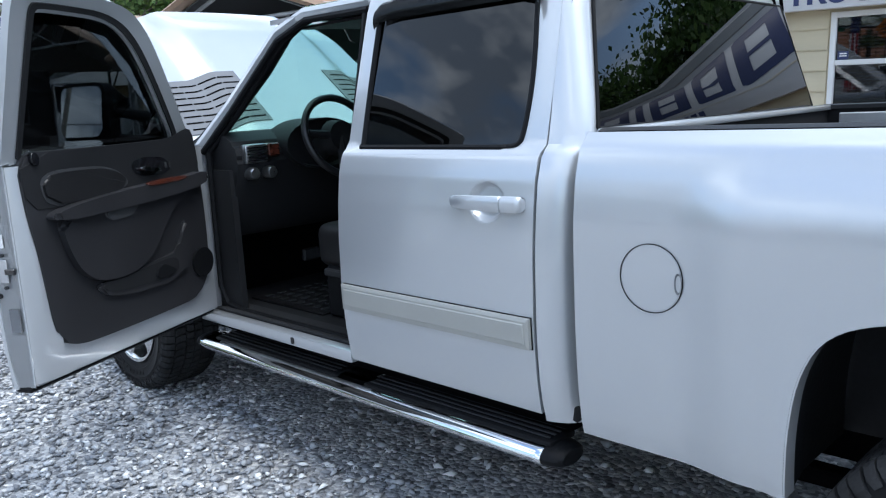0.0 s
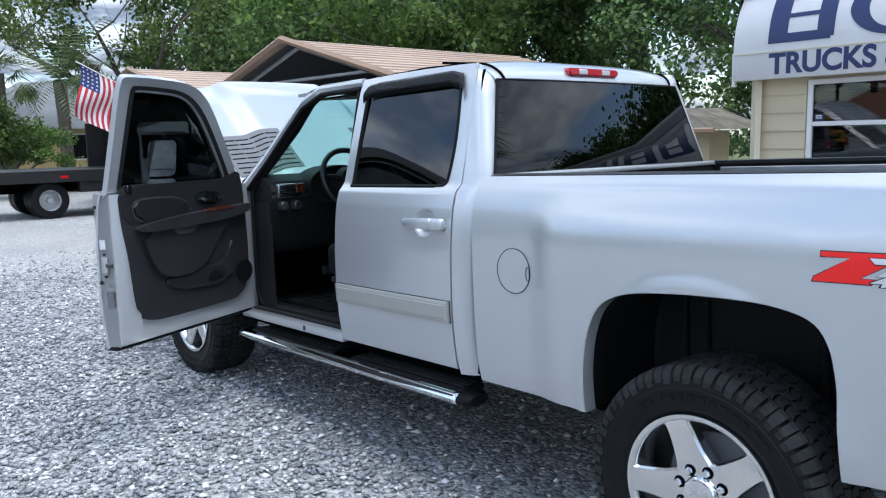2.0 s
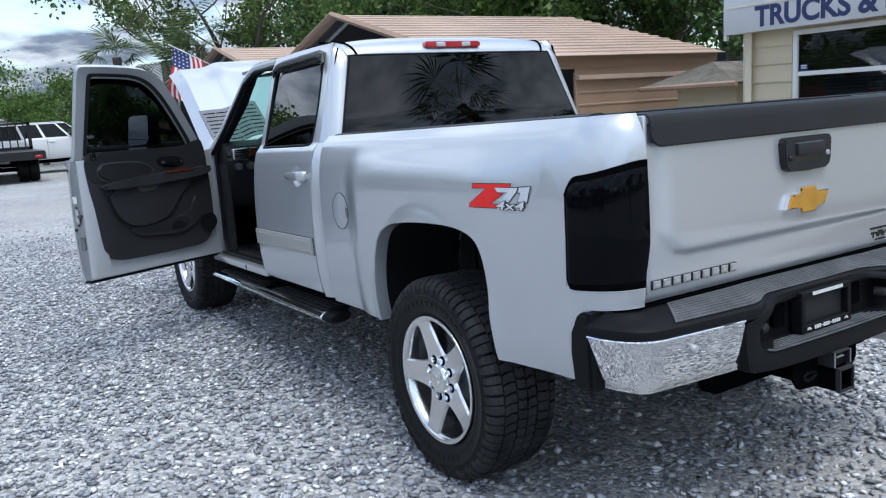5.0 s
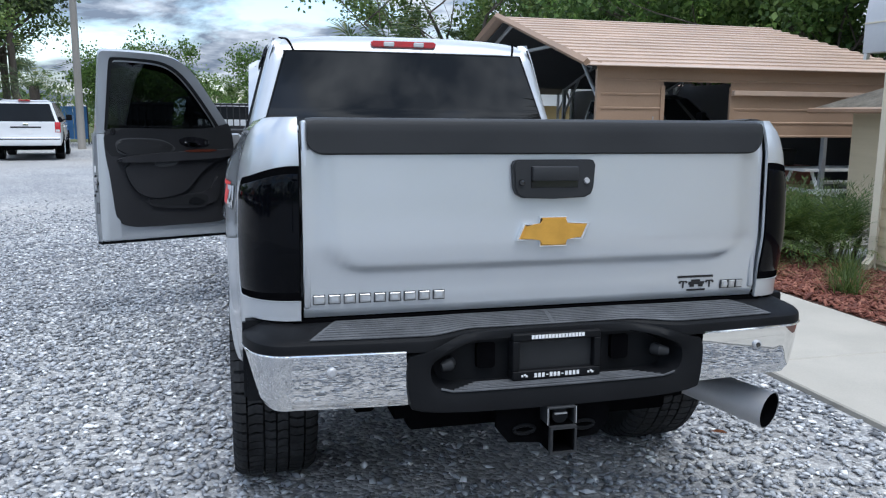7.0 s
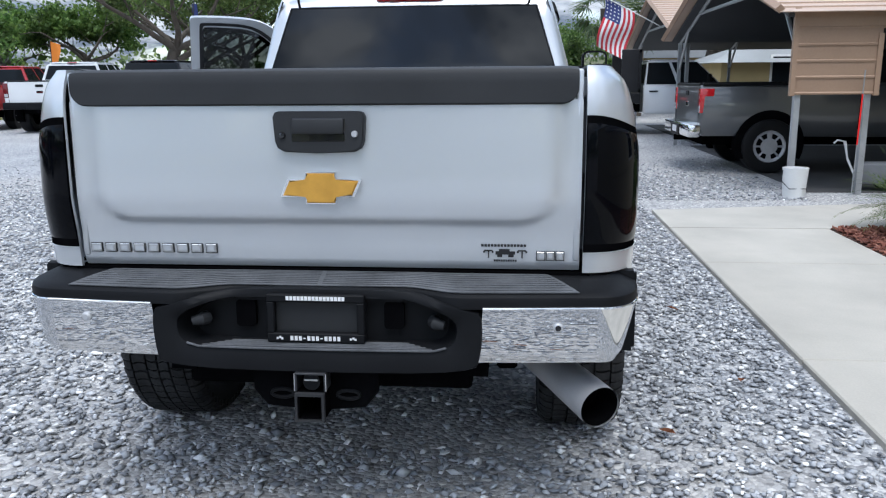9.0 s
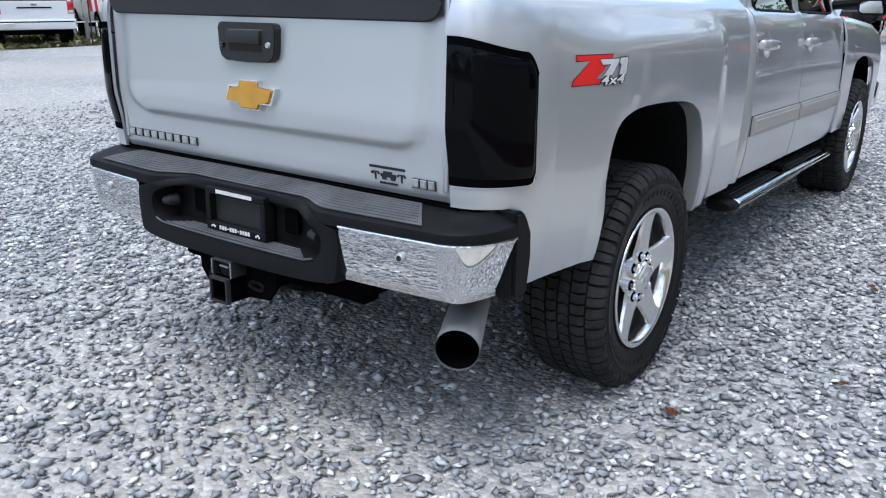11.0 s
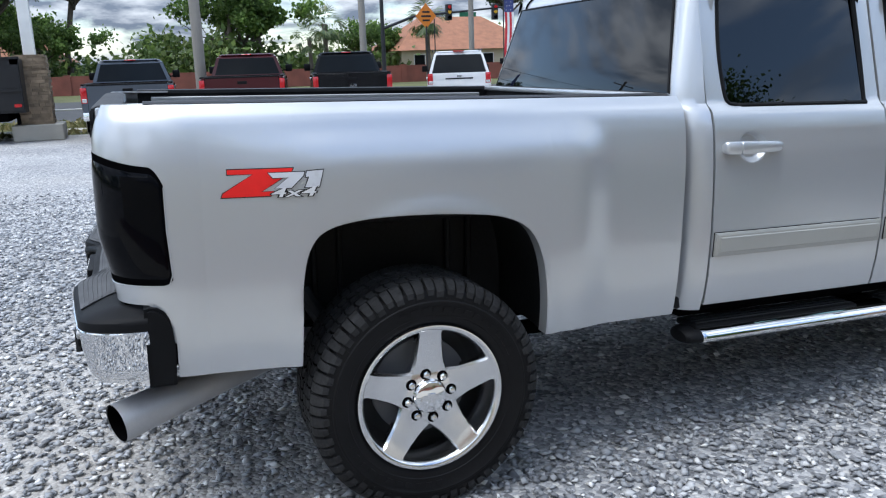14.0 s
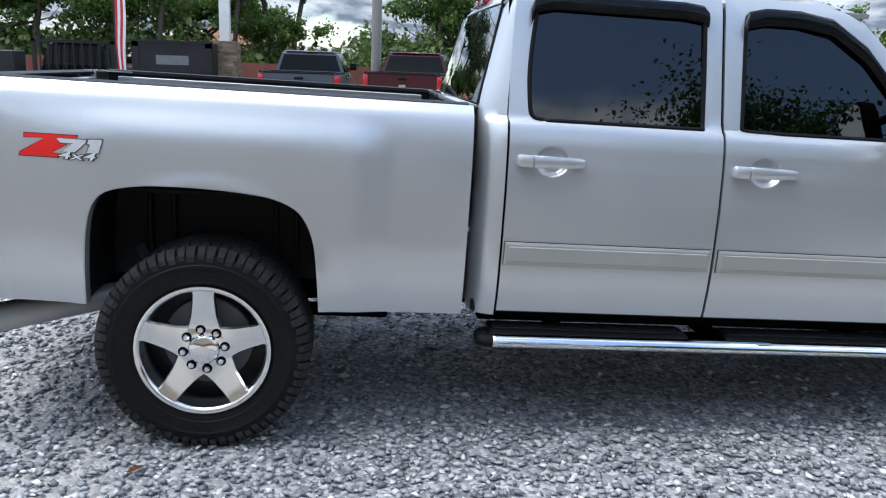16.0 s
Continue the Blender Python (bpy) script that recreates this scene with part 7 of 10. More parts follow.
    for q in ((0, 1, 5, 4), (2, 3, 4, 5), (3, 0, 4), (1, 2, 5), (0, 3, 2, 1)):
        bm.faces.new([vs[i] for i in q])
    bmesh.ops.solidify(bm, geom=bm.faces[:], thickness=0.03)
    part("porch_roof", fix(bm), SHINGLE, pr, smooth=0)
    bm = bmesh.new()
    tube(bm, [(6.95, 4.7, 1.60), (6.95, 6.5, 1.60)], 0.04, 6)
    part("gutter", fix(bm), BROWN, pr)
    part("porch_wall", boxes((7.35, 7.9, 5.0, 6.1, 0, 1.60)), SIDING, pr, smooth=0)
    part("porch_post", boxes((8.35, 8.5, 6.05, 6.2, 0, 2.0)), DARKMETAL, pr, smooth=0)


WHITE_TRIM = mat("cream trim paint", (0.68, 0.62, 0.48), 0.55, 0, 0.05, 3, 60, 0.1)
GLASS_OFFICE = glass("office window glass", (0.30, 0.32, 0.34))
SHINGLE = mat("mossy shingle", (0.30, 0.27, 0.22), 0.9, 0, 0.35, 5, 30, 0.7, 0.01)
office()


# ---- metal carports ----
def carport(y0, y1, x0, x1, eave, ridge, walls):
    c = thing("carport", "tan sheet-metal carport with open gable" if walls else "second tan metal carport behind", "carport", group="carports")
    ym = (y0 + y1) / 2
    for sgn, ya in ((-1, y0), (1, y1)):
        n = 15
        for k in range(n):
            a, b = k / n, (k + 1) / n
            p = lambda t: (ya - sgn * -0.18 * (1 - t) + (ym - ya) * t, eave - 0.05 * (1 - t) + (ridge - eave) * t)
            (pa, za), (pb, zb) = p(a), p(b)
            bm = bmesh.new()
            m = 0.82
            pm, zm = pa + (pb - pa) * m, za + (zb - za) * m
            prism(bm, [(pa, za), (pm, zm), (pm, zm + 0.018), (pb, zb + 0.022), (pb, zb - 0.006), (pa, za - 0.01)], x0 - 0.25, x1, "x")
            part("roof_panel", fix(bm), ROOF_TAN, c, smooth=0)
        # sheet below the panels, coloured near-black for the shade under the roof
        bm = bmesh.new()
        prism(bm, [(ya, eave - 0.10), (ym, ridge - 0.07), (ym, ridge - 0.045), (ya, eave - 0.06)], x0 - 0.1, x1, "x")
        part("roof_lining", fix(bm), ROOF_SHADE, c, smooth=0)
        bm = bmesh.new()
        tube(bm, [(x0 - 0.25, ya + sgn * 0.16, eave - 0.02), (x0 - 0.25, ym, ridge + 0.03)], 0.055, 4)
        part("gable_trim", fix(bm), BROWN, c, smooth=0)
    nx = int((x1 - x0) / 2.3)
    for i in range(nx + 1):
        x = x0 + 0.08 + i * (x1 - x0 - 0.16) / nx
        for sgn, ya in ((-1, y0), (1, y1)):
            part("post", boxes((x - 0.035, x + 0.035, ya - 0.035 + 0.05, ya + 0.035 + 0.05, 0, eave - 0.08)), GALV, c, smooth=0)
            bm = bmesh.new()
            tube(bm, [(x, ya - sgn * 0.02, eave - 0.62), (x, ya - sgn * 0.75, eave + 0.08)], 0.028, 6)
            part("brace", fix(bm), GALV, c)
            bm = bmesh.new()
            tube(bm, [(x, ya, eave - 0.1), (x, ym, ridge - 0.09)], 0.035, 6)
            part("rafter", fix(bm), GALV, c)
        if i == 0:
            bm = bmesh.new()
            tube(bm, [(x, y0 + 1.5, eave + 0.36), (x, y1 - 1.5, eave + 0.36)], 0.03, 6)
            part("collar_tie", fix(bm), GALV, c)
    # plain dark wall, added to close the far end and dim the interior
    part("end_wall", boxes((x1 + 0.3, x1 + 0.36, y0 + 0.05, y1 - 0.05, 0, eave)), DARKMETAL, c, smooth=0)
    if walls:
        part("siding_post", boxes((x0 + 0.86, x0 + 0.93, y0 + 0.02, y0 + 0.09, 0, 1.95)), GALV, c, smooth=0)
        part("siding_post", boxes((x0 + 3.70, x0 + 3.76, y0 + 0.02, y0 + 0.09, 0, 1.95)), GALV, c, smooth=0)
        board_run_y(c, y0, x0, x1, 1.22, eave - 0.06, 0.19, BROWN, [(x0 + 0.99, x0 + 2.05, 1.0, 1.90)])
        part("wall_header", boxes((x0, x1, y0 - 0.012, y0 + 0.02, eave - 0.10, eave - 0.02)), BROWN, c, smooth=0)
        part("hatch_lip", boxes((x0 + 2.05, x0 + 5.3, y0 - 0.10, y0 - 0.012, 1.80, 1.87), bevel=0.006), ROOF_TAN, c, smooth=0)
        part("corner_trim", boxes((x0 - 0.03, x0 + 0.03, y0 - 0.03, y0 + 0.03, 1.20, eave)), BROWN, c, smooth=0)
        for xa in (0.94, 2.04):
            part("window_jamb", boxes((x0 + xa, x0 + xa + 0.06, y0 - 0.025, y0 + 0.02, 1.20, 1.92)), BROWN, c, smooth=0)
    part("slab", boxes((x0 + 0.35, x1, y0 + 0.2, y1 - 0.2, -0.04, 0.012)), CONCRETE_SHADED, c, smooth=0)
    return c


# floor concrete with the shade under the carports put into its colour
CONCRETE_SHADED = mat("concrete floor darkened for roof shade", (0.06, 0.059, 0.058), 0.8, 0, 0.35, 1.2, 60, 0.3, 0.003)
carport(6.85, 14.25, 3.85, 9.2, 2.22, 3.20, True)
carport(14.45, 21.8, 4.05, 9.6, 2.30, 3.32, False)


def clutter():
    for x, y, c in ((3.90, 6.62, "a"),):
        b = thing("bucket", "white plastic bucket at the carport post", "bucket", pose(x, y, 0), "buckets")
        bm = bmesh.new()
        lathe(bm, [(0.0, 0.005), (0.12, 0.005), (0.125, 0.0), (0.145, 0.33), (0.150, 0.36), (0.140, 0.36), (0.12, 0.02), (0.0, 0.02)], 20, "z")
        part("pail", fix(bm), WHITE, b)
        bm = bmesh.new()
        tube(bm, [(0.148, 0, 0.33), (0.155, 0, 0.20), (0.10, -0.12, 0.12), (-0.10, -0.13, 0.12), (-0.155, 0, 0.20), (-0.148, 0, 0.33)], 0.005, 6)
        part("bail", fix(bm), DARKMETAL, b)
    bn = thing("wheeled_bin", "dark grey wheeled rubbish bin", "bin", pose(7.47, 8.05, 0))
    bm = bmesh.new()
    vs = [bm.verts.new((sx * w, sy * w * 1.1, z)) for z, w in ((0.03, 0.22), (0.95, 0.29)) for sy in (-1, 1) for sx in (-1, 1)]
    for q in ((0, 2, 3, 1), (4, 5, 7, 6), (0, 1, 5, 4), (2, 6, 7, 3), (0, 4, 6, 2), (1, 3, 7, 5)):
        bm.faces.new([vs[i] for i in q])
    part("bin_body", fix(bm), PLASTIC_GREY, bn)
    part("bin_lid", boxes((-0.31, 0.31, -0.34, 0.34, 0.95, 1.01), bevel=0.02), PLASTIC_GREY, bn)
    bx = thing("cardboard_box", "reddish cardboard box on a brown crate", "box", pose(7.75, 7.80, 0))
    part("crate", boxes((-0.3, 0.3, -0.25, 0.25, 0, 0.45), bevel=0.01), BROWN, bx)
    part("carton", boxes((-0.22, 0.22, -0.2, 0.2, 0.451, 0.75), bevel=0.006), BRICKRED, bx)
    # picnic table
    tb = thing("picnic_table", "weathered white picnic table under the carport", "table", pose(8.25, 7.30, 0))
    part("tabletop", boxes((-0.95, 0.95, -0.38, 0.38, 0.70, 0.74), bevel=0.006), WHITE, tb)
    for sy in (-0.72, 0.72):
        part("bench", boxes((-0.95, 0.95, sy - 0.13, sy + 0.13, 0.42, 0.46), bevel=0.006), WHITE, tb)
    for sx in (-0.7, 0.7):
        for sy in (-1, 1):
            bm = bmesh.new()
            tube(bm, [(sx, sy * 0.62, 0.0), (sx, sy * 0.22, 0.70)], 0.035, 4)
            part("leg", fix(bm), WHITE, tb, smooth=0)
        part("cross_beam", boxes((sx - 0.03, sx + 0.03, -0.8, 0.8, 0.36, 0.42)), WHITE, tb)
    # pressure washer by the second post
    pw = thing("pressure_washer", "grey pressure washer with pale hose handle", "washer", pose(5.05, 7.25, 0))
    part("washer_body", boxes((-0.18, 0.28, -0.15, 0.15, 0.10, 0.36), bevel=0.03, seg=2), HOOD_VENT, pw)
    bm = bmesh.new()
    tube(bm, [(-0.18, 0, 0.12), (-0.32, 0, 0.40), (-0.36, 0, 0.62), (-0.46, 0, 0.64), (-0.50, 0, 0.60)], 0.012, 8)
    tube(bm, [(-0.14, 0.1, 0.12), (-0.28, 0.1, 0.40), (-0.34, 0.1, 0.62)], 0.012, 8)
    part("washer_handle", fix(bm), WHITE, pw)
    for sy in (-0.17, 0.17):
        bm = bmesh.new()
        lathe(bm, [(0.0, sy - 0.02), (0.11, sy - 0.02), (0.11, sy + 0.02), (0.0, sy + 0.02)], 18, "y")
        for v in bm.verts:
            v.co += Vector((0.2, 0, 0.11))
        part("washer_wheel", fix(bm), RUBBER, pw)
    st = thing("marker_rod", "red and grey rod against the post", "rod", pose(4.64, 6.80, 0, 2, 0, 0))
    bm = bmesh.new()
    tube(bm, [(0, 0, 0), (0, 0, 1.5)], 0.008, 6)
    part("rod", fix(bm), GALV, st)
    bm = bmesh.new()
    tube(bm, [(0, 0, 0.62), (0, 0, 1.22)], 0.0095, 6)
    part("red_sleeve", fix(bm), DECAL_RED, st)


clutter()


# ---- flag ----
def stripes_flag(m, w, h, pole_len, label, name="flag"):
    f = thing(name, label, "flag", m)
    wave = lambda u, v: (0.87 * v * h - 0.14 * u * w + 0.05 * math.sin(u * 6), 0.05 * math.sin(u * 7 + v * 4) * (0.3 + u), -0.45 * v * h - 0.98 * u * w)
    for k in range(13):
        u0 = 0.4 if k < 7 else 0.0
        part("stripe", sheet(lin(u0, 1, 14), [k / 13, (k + 1) / 13], wave, 0.003), FLAG_RED if k % 2 == 0 else FLAG_WHITE, f)
    canton = part("canton", sheet(lin(0, 0.4, 7), lin(0, 7 / 13, 5), wave, 0.003), FLAG_BLUE, f)
    for i in range(5):
        for j in range(4):
            u, v = 0.05 + 0.075 * i, 0.07 + 0.125 * j
            part("star", sheet([u - 0.012, u + 0.012], [v - 0.02, v + 0.02], lambda a, b: tuple(Vector(wave(a, b)) + Vector((0, -0.004, 0))), 0.002), FLAG_WHITE, canton)
            part("star", sheet([u - 0.012, u + 0.012], [v - 0.02, v + 0.02], lambda a, b: tuple(Vector(wave(a, b)) + Vector((0, 0.004, 0))), 0.002), FLAG_WHITE, canton)
    bm = bmesh.new()
    tube(bm, [(-0.09, 0, 0.045), (0.87 * pole_len, 0, -0.45 * pole_len)], 0.014, 8)
    part("staff", fix(bm), WHITE, f)


# it hangs from a slanting staff on the second carport's gable
stripes_flag(pose(2.75, 18.2, 3.42), 1.22, 0.85, 1.7, "striped red white and blue flag on the carport gable")


# ---- parked vehicles; each in its own frame: y forward, rear axle at y = 0, ground at z = 0 ----
PAINTS = {
    "slate": car_paint("slate grey paint", (0.085, 0.10, 0.125), 0.4, 0.3, 0.4),
    "maroon": car_paint("maroon paint", (0.055, 0.004, 0.008), 0.2, 0.28, 0.3),
    "black": car_paint("black paint", (0.007, 0.007, 0.008), 0.0, 0.22, 0.35),
    "white": car_paint("white paint", (0.74, 0.75, 0.76), 0.0, 0.35),
    "grey": car_paint("mineral grey paint", (0.13, 0.135, 0.14), 0.5, 0.3),
    "red": car_paint("red paint", (0.42, 0.014, 0.014), 0.1, 0.28),
    "matte": mat("matt black steel", (0.014, 0.014, 0.016), 0.45, 0.2, 0.2, 4, 60, 0.2),
}


RIM_SILVER = mat("silver alloy", (0.62, 0.62, 0.63), 0.35, 0.5, 0.08, 9, 90, 0.0)


@lru_cache
def small_wheel_meshes(r, w, rim_material):
    tyre, rim, hub = bmesh.new(), bmesh.new(), bmesh.new()
    lathe(tyre, [(r * 0.55, 0), (r * 0.59, 0.012), (r * 0.84, 0.022), (r * 0.96, 0.008), (r, -0.03), (r, -w + 0.03), (r * 0.95, -w), (r * 0.55, -w)], 28)
    dished = rim_material is GALV
    if dished:
        lathe(rim, [(0.0, -0.03), (r * 0.17, -0.03), (r * 0.20, -0.08), (r * 0.33, -0.10), (r * 0.46, -0.11), (r * 0.50, -0.05), (r * 0.53, 0.0), (r * 0.60, 0.008), (r * 0.56, -0.06)], 28)
    else:
        lathe(rim, [(0.0, -0.07), (r * 0.45, -0.07), (r * 0.52, -0.02), (r * 0.57, 0.008), (r * 0.60, 0.008), (r * 0.56, -0.06)], 28)
    if rim_material is STEEL:
        # smooth disc pierced by round holes
        holes, n = 8, 48
        lathe(hub, [(0.0, -0.004), (r * 0.30, -0.010), (r * 0.31, -0.03)], n)
        lathe(hub, [(r * 0.46, -0.03), (r * 0.47, -0.012), (r * 0.555, 0.002)], n)
        for k in range(holes):
            a = 2 * math.pi * k / holes
            tube(hub, [(-0.016, r * 0.29 * math.cos(a), r * 0.29 * math.sin(a)), (-0.016, r * 0.48 * math.cos(a), r * 0.48 * math.sin(a))], [r * 0.075, r * 0.11], 8, squash=0.4)
    for k in range(0 if dished or rim_material is STEEL else 6):
        a = math.pi * k / 3
        tube(hub, [(-0.012, r * 0.12 * math.cos(a), r * 0.12 * math.sin(a)), (-0.008, r * 0.53 * math.cos(a), r * 0.53 * math.sin(a))], [r * 0.15, r * 0.12], 6, squash=0.6)
    tube(hub, [(-0.06, 0, 0), (0.012, 0, 0)], [r * 0.2, r * 0.16], 14)
    out = []
    for nm, bm, ma in (("tyre", tyre, RUBBER), ("rim", rim, rim_material), ("spokes", hub, rim_material)):
        me = bpy.data.meshes.new(nm)
        fix(bm).to_mesh(me)
        bm.free()
        finish(me)
        me.materials.append(ma)
        out.append((nm, me))
    return out


def small_wheel(parent, x, y, z, r, w=0.27, rim_material=None):
    (n0, tyre), *rest = small_wheel_meshes(round(r, 3), w, rim_material or RIM_SILVER)
    wh = new("wheel", tyre)
    wh.parent = parent
    wh.matrix_basis = pose(x, y, z, 0, 0, 0 if x > 0 else 180)
    for nm, me in rest:
        o = new("rim" if nm == "rim" else "rim_face", me)
        o.parent = wh
    return wh


def loft(stations, ring):
    """A closed skin through rings of equal count along the length."""
    bm = bmesh.new()
    rows = [[bm.verts.new(p) for p in ring(*s)] for s in stations]
    k = len(rows[0])
    for r, q in zip(rows, rows[1:]):
        for i in range(k):
            bm.faces.new((r[i], r[(i + 1) % k], q[(i + 1) % k], q[i]))
    bm.faces.new(rows[0][::-1])
    bm.faces.new(rows[-1])
    return fix(bm)


def body_ring(y, hw, z0, z1, r=0.07):
    """Cross-section of a car's lower body: rounded box with a slight tuck."""
    pts = [(hw - 0.06, z0), (hw - 0.02, z0 + 0.06), (hw, z0 + (z1 - z0) * 0.45), (hw - 0.005, z0 + (z1 - z0) * 0.75), (hw - 0.03, z1 - r * 0.6), (hw - r, z1 - 0.008), (hw - 2.2 * r, z1)]
    return [(x, y, z) for x, z in pts] + [(-x, y, z) for x, z in pts[::-1]]


def arch_disc(parent, x, y, z, r):
    bm = bmesh.new()
    pts = [(y + r * math.cos(a), z + r * math.sin(a)) for a in lin(-0.45, math.pi + 0.45, 20)]
    s = 1 if x > 0 else -1
    prism(bm, pts, x - s * 0.20, x + s * 0.004, "x")
    part("wheel_arch", fix(bm), UNDER, parent)


def cabin(parent, paint, y0, y1, zb, zt, hw, rear_slope=0.10, front_slope=0.55, pillars=(0.5,), tw=None, glassy=None):
    """Glasshouse: painted frame and roof with panes set proud of the dark openings."""
    tw = tw or hw - 0.20
    g = glassy or GLASS_CAR
    lo = [(hw, y0), (hw, y1), (-hw, y1), (-hw, y0)]
    hi = [(tw, y0 + rear_slope), (tw, y1 - front_slope), (-tw, y1 - front_slope), (-tw, y0 + rear_slope)]
    bm = bmesh.new()
    a = [bm.verts.new((x, y, zb)) for x, y in lo]
    b = [bm.verts.new((x * 1.0, y, zt - 0.03)) for x, y in hi]
    c = [bm.verts.new((x * 0.90, y + (0.06 if k in (0, 3) else -0.10), zt)) for k, (x, y) in enumerate(hi)]
    for r, q in ((a, b), (b, c)):
        for i in range(4):
            bm.faces.new((r[i], r[(i + 1) % 4], q[(i + 1) % 4], q[i]))
    bm.faces.new(c)
    bm.faces.new(a[::-1])
    bmesh.ops.bevel(bm, geom=[e for e in bm.edges if all(v.co.z > zb + 0.01 for v in e.verts)], offset=0.055, segments=3, affect="EDGES")
    cb = part("cabin", fix(bm), paint, parent)

    def quad(p, q, r, s, name, inset=0.07, out=0.006):
        """A pane on the face p q r s (bottom left, bottom right, top right, top left)."""
        p, q, r, s = (Vector(v) for v in (p, q, r, s))
        n = (q - p).cross(s - p).normalized()
        at = lambda u, v: (p * (1 - u) + q * u) * (1 - v) + (s * (1 - u) + r * u) * v + n * out
        wlen, hlen = (q - p).length, (s - p).length
        iu, iv = inset / wlen, inset / hlen
        bm = sheet([iu, iu + 0.04, 0.5, 1 - iu - 0.04, 1 - iu], [iv * 0.6, iv * 0.6 + 0.05, 0.5, 1 - iv - 0.05, 1 - iv], lambda u, v: at(u, v), 0.004)
        part(name, bm, g, parent)
    zt2 = zt - 0.03
    quad((-hw, y0, zb), (hw, y0, zb), (tw, y0 + rear_slope, zt2), (-tw, y0 + rear_slope, zt2), "rear_window", 0.09)
    quad((hw, y1, zb), (-hw, y1, zb), (-tw, y1 - front_slope, zt2), (tw, y1 - front_slope, zt2), "windscreen", 0.07)
    cuts = [0.0, *pillars, 1.0]
    for u0, u1 in zip(cuts, cuts[1:]):
        for s in (1, -1):
            yb0, yb1 = y0 + (y1 - y0) * u0, y0 + (y1 - y0) * u1
            yt0 = y0 + rear_slope + (y1 - front_slope - y0 - rear_slope) * u0
            yt1 = y0 + rear_slope + (y1 - front_slope - y0 - rear_slope) * u1
            if s > 0:
                quad((hw, yb0, zb), (hw, yb1, zb), (tw, yt1, zt2), (tw, yt0, zt2), "side_window", 0.05)
            else:
                quad((-hw, yb1, zb), (-hw, yb0, zb), (-tw, yt0, zt2), (-tw, yt1, zt2), "side_window", 0.05)
    return cb


GLASS_CAR = mat("dark car glass", (0.012, 0.014, 0.016), 0.04, 0, 0.1, 2, 30, 0.0, coat=0.0, rvar=0.02, spec=0.12)


DARKLENS = mat("smoked red lens", (0.12, 0.005, 0.007), 0.15, 0, 0.12, 9, 60, 0.0, coat=0.5, rvar=0.05)
PAINTS["black"].node_tree.nodes["Principled BSDF"].inputs["Specular IOR Level"].default_value = 0.18
PAINTS["black"].node_tree.nodes["Principled BSDF"].inputs["Coat Weight"].default_value = 0.2


def lamps(p, hw, y, z0, z1, w, material=None):
    for s in (1, -1):
        part("tail_lamp", boxes((min(s * (hw - w), s * (hw + 0.004)), max(s * (hw - w), s * (hw + 0.004)), y - 0.012, y + 0.19, z0, z1), bevel=0.012, seg=2), material or REDLENS, p, "red tail lamp")
        part("reverse_lamp", boxes((min(s * (hw - w + 0.015), s * (hw - 0.02)), max(s * (hw - w + 0.015), s * (hw - 0.02)), y - 0.0165, y, z0 + 0.02, z0 + 0.02 + (z1 - z0) * 0.22), bevel=0.003), CLEARLENS, p)


def mirrors(p, y, hw, z, material):
    for s in (1, -1):
        part("wing_mirror", boxes((min(s * (hw + 0.03), s * (hw + 0.22)), max(s * (hw + 0.03), s * (hw + 0.22)), y, y + 0.09, z, z + 0.20), bevel=0.025, seg=2), material, p)
        part("mirror_stalk", boxes((min(s * (hw - 0.04), s * (hw + 0.05)), max(s * (hw - 0.04), s * (hw + 0.05)), y + 0.02, y + 0.06, z + 0.02, z + 0.06)), material, p)


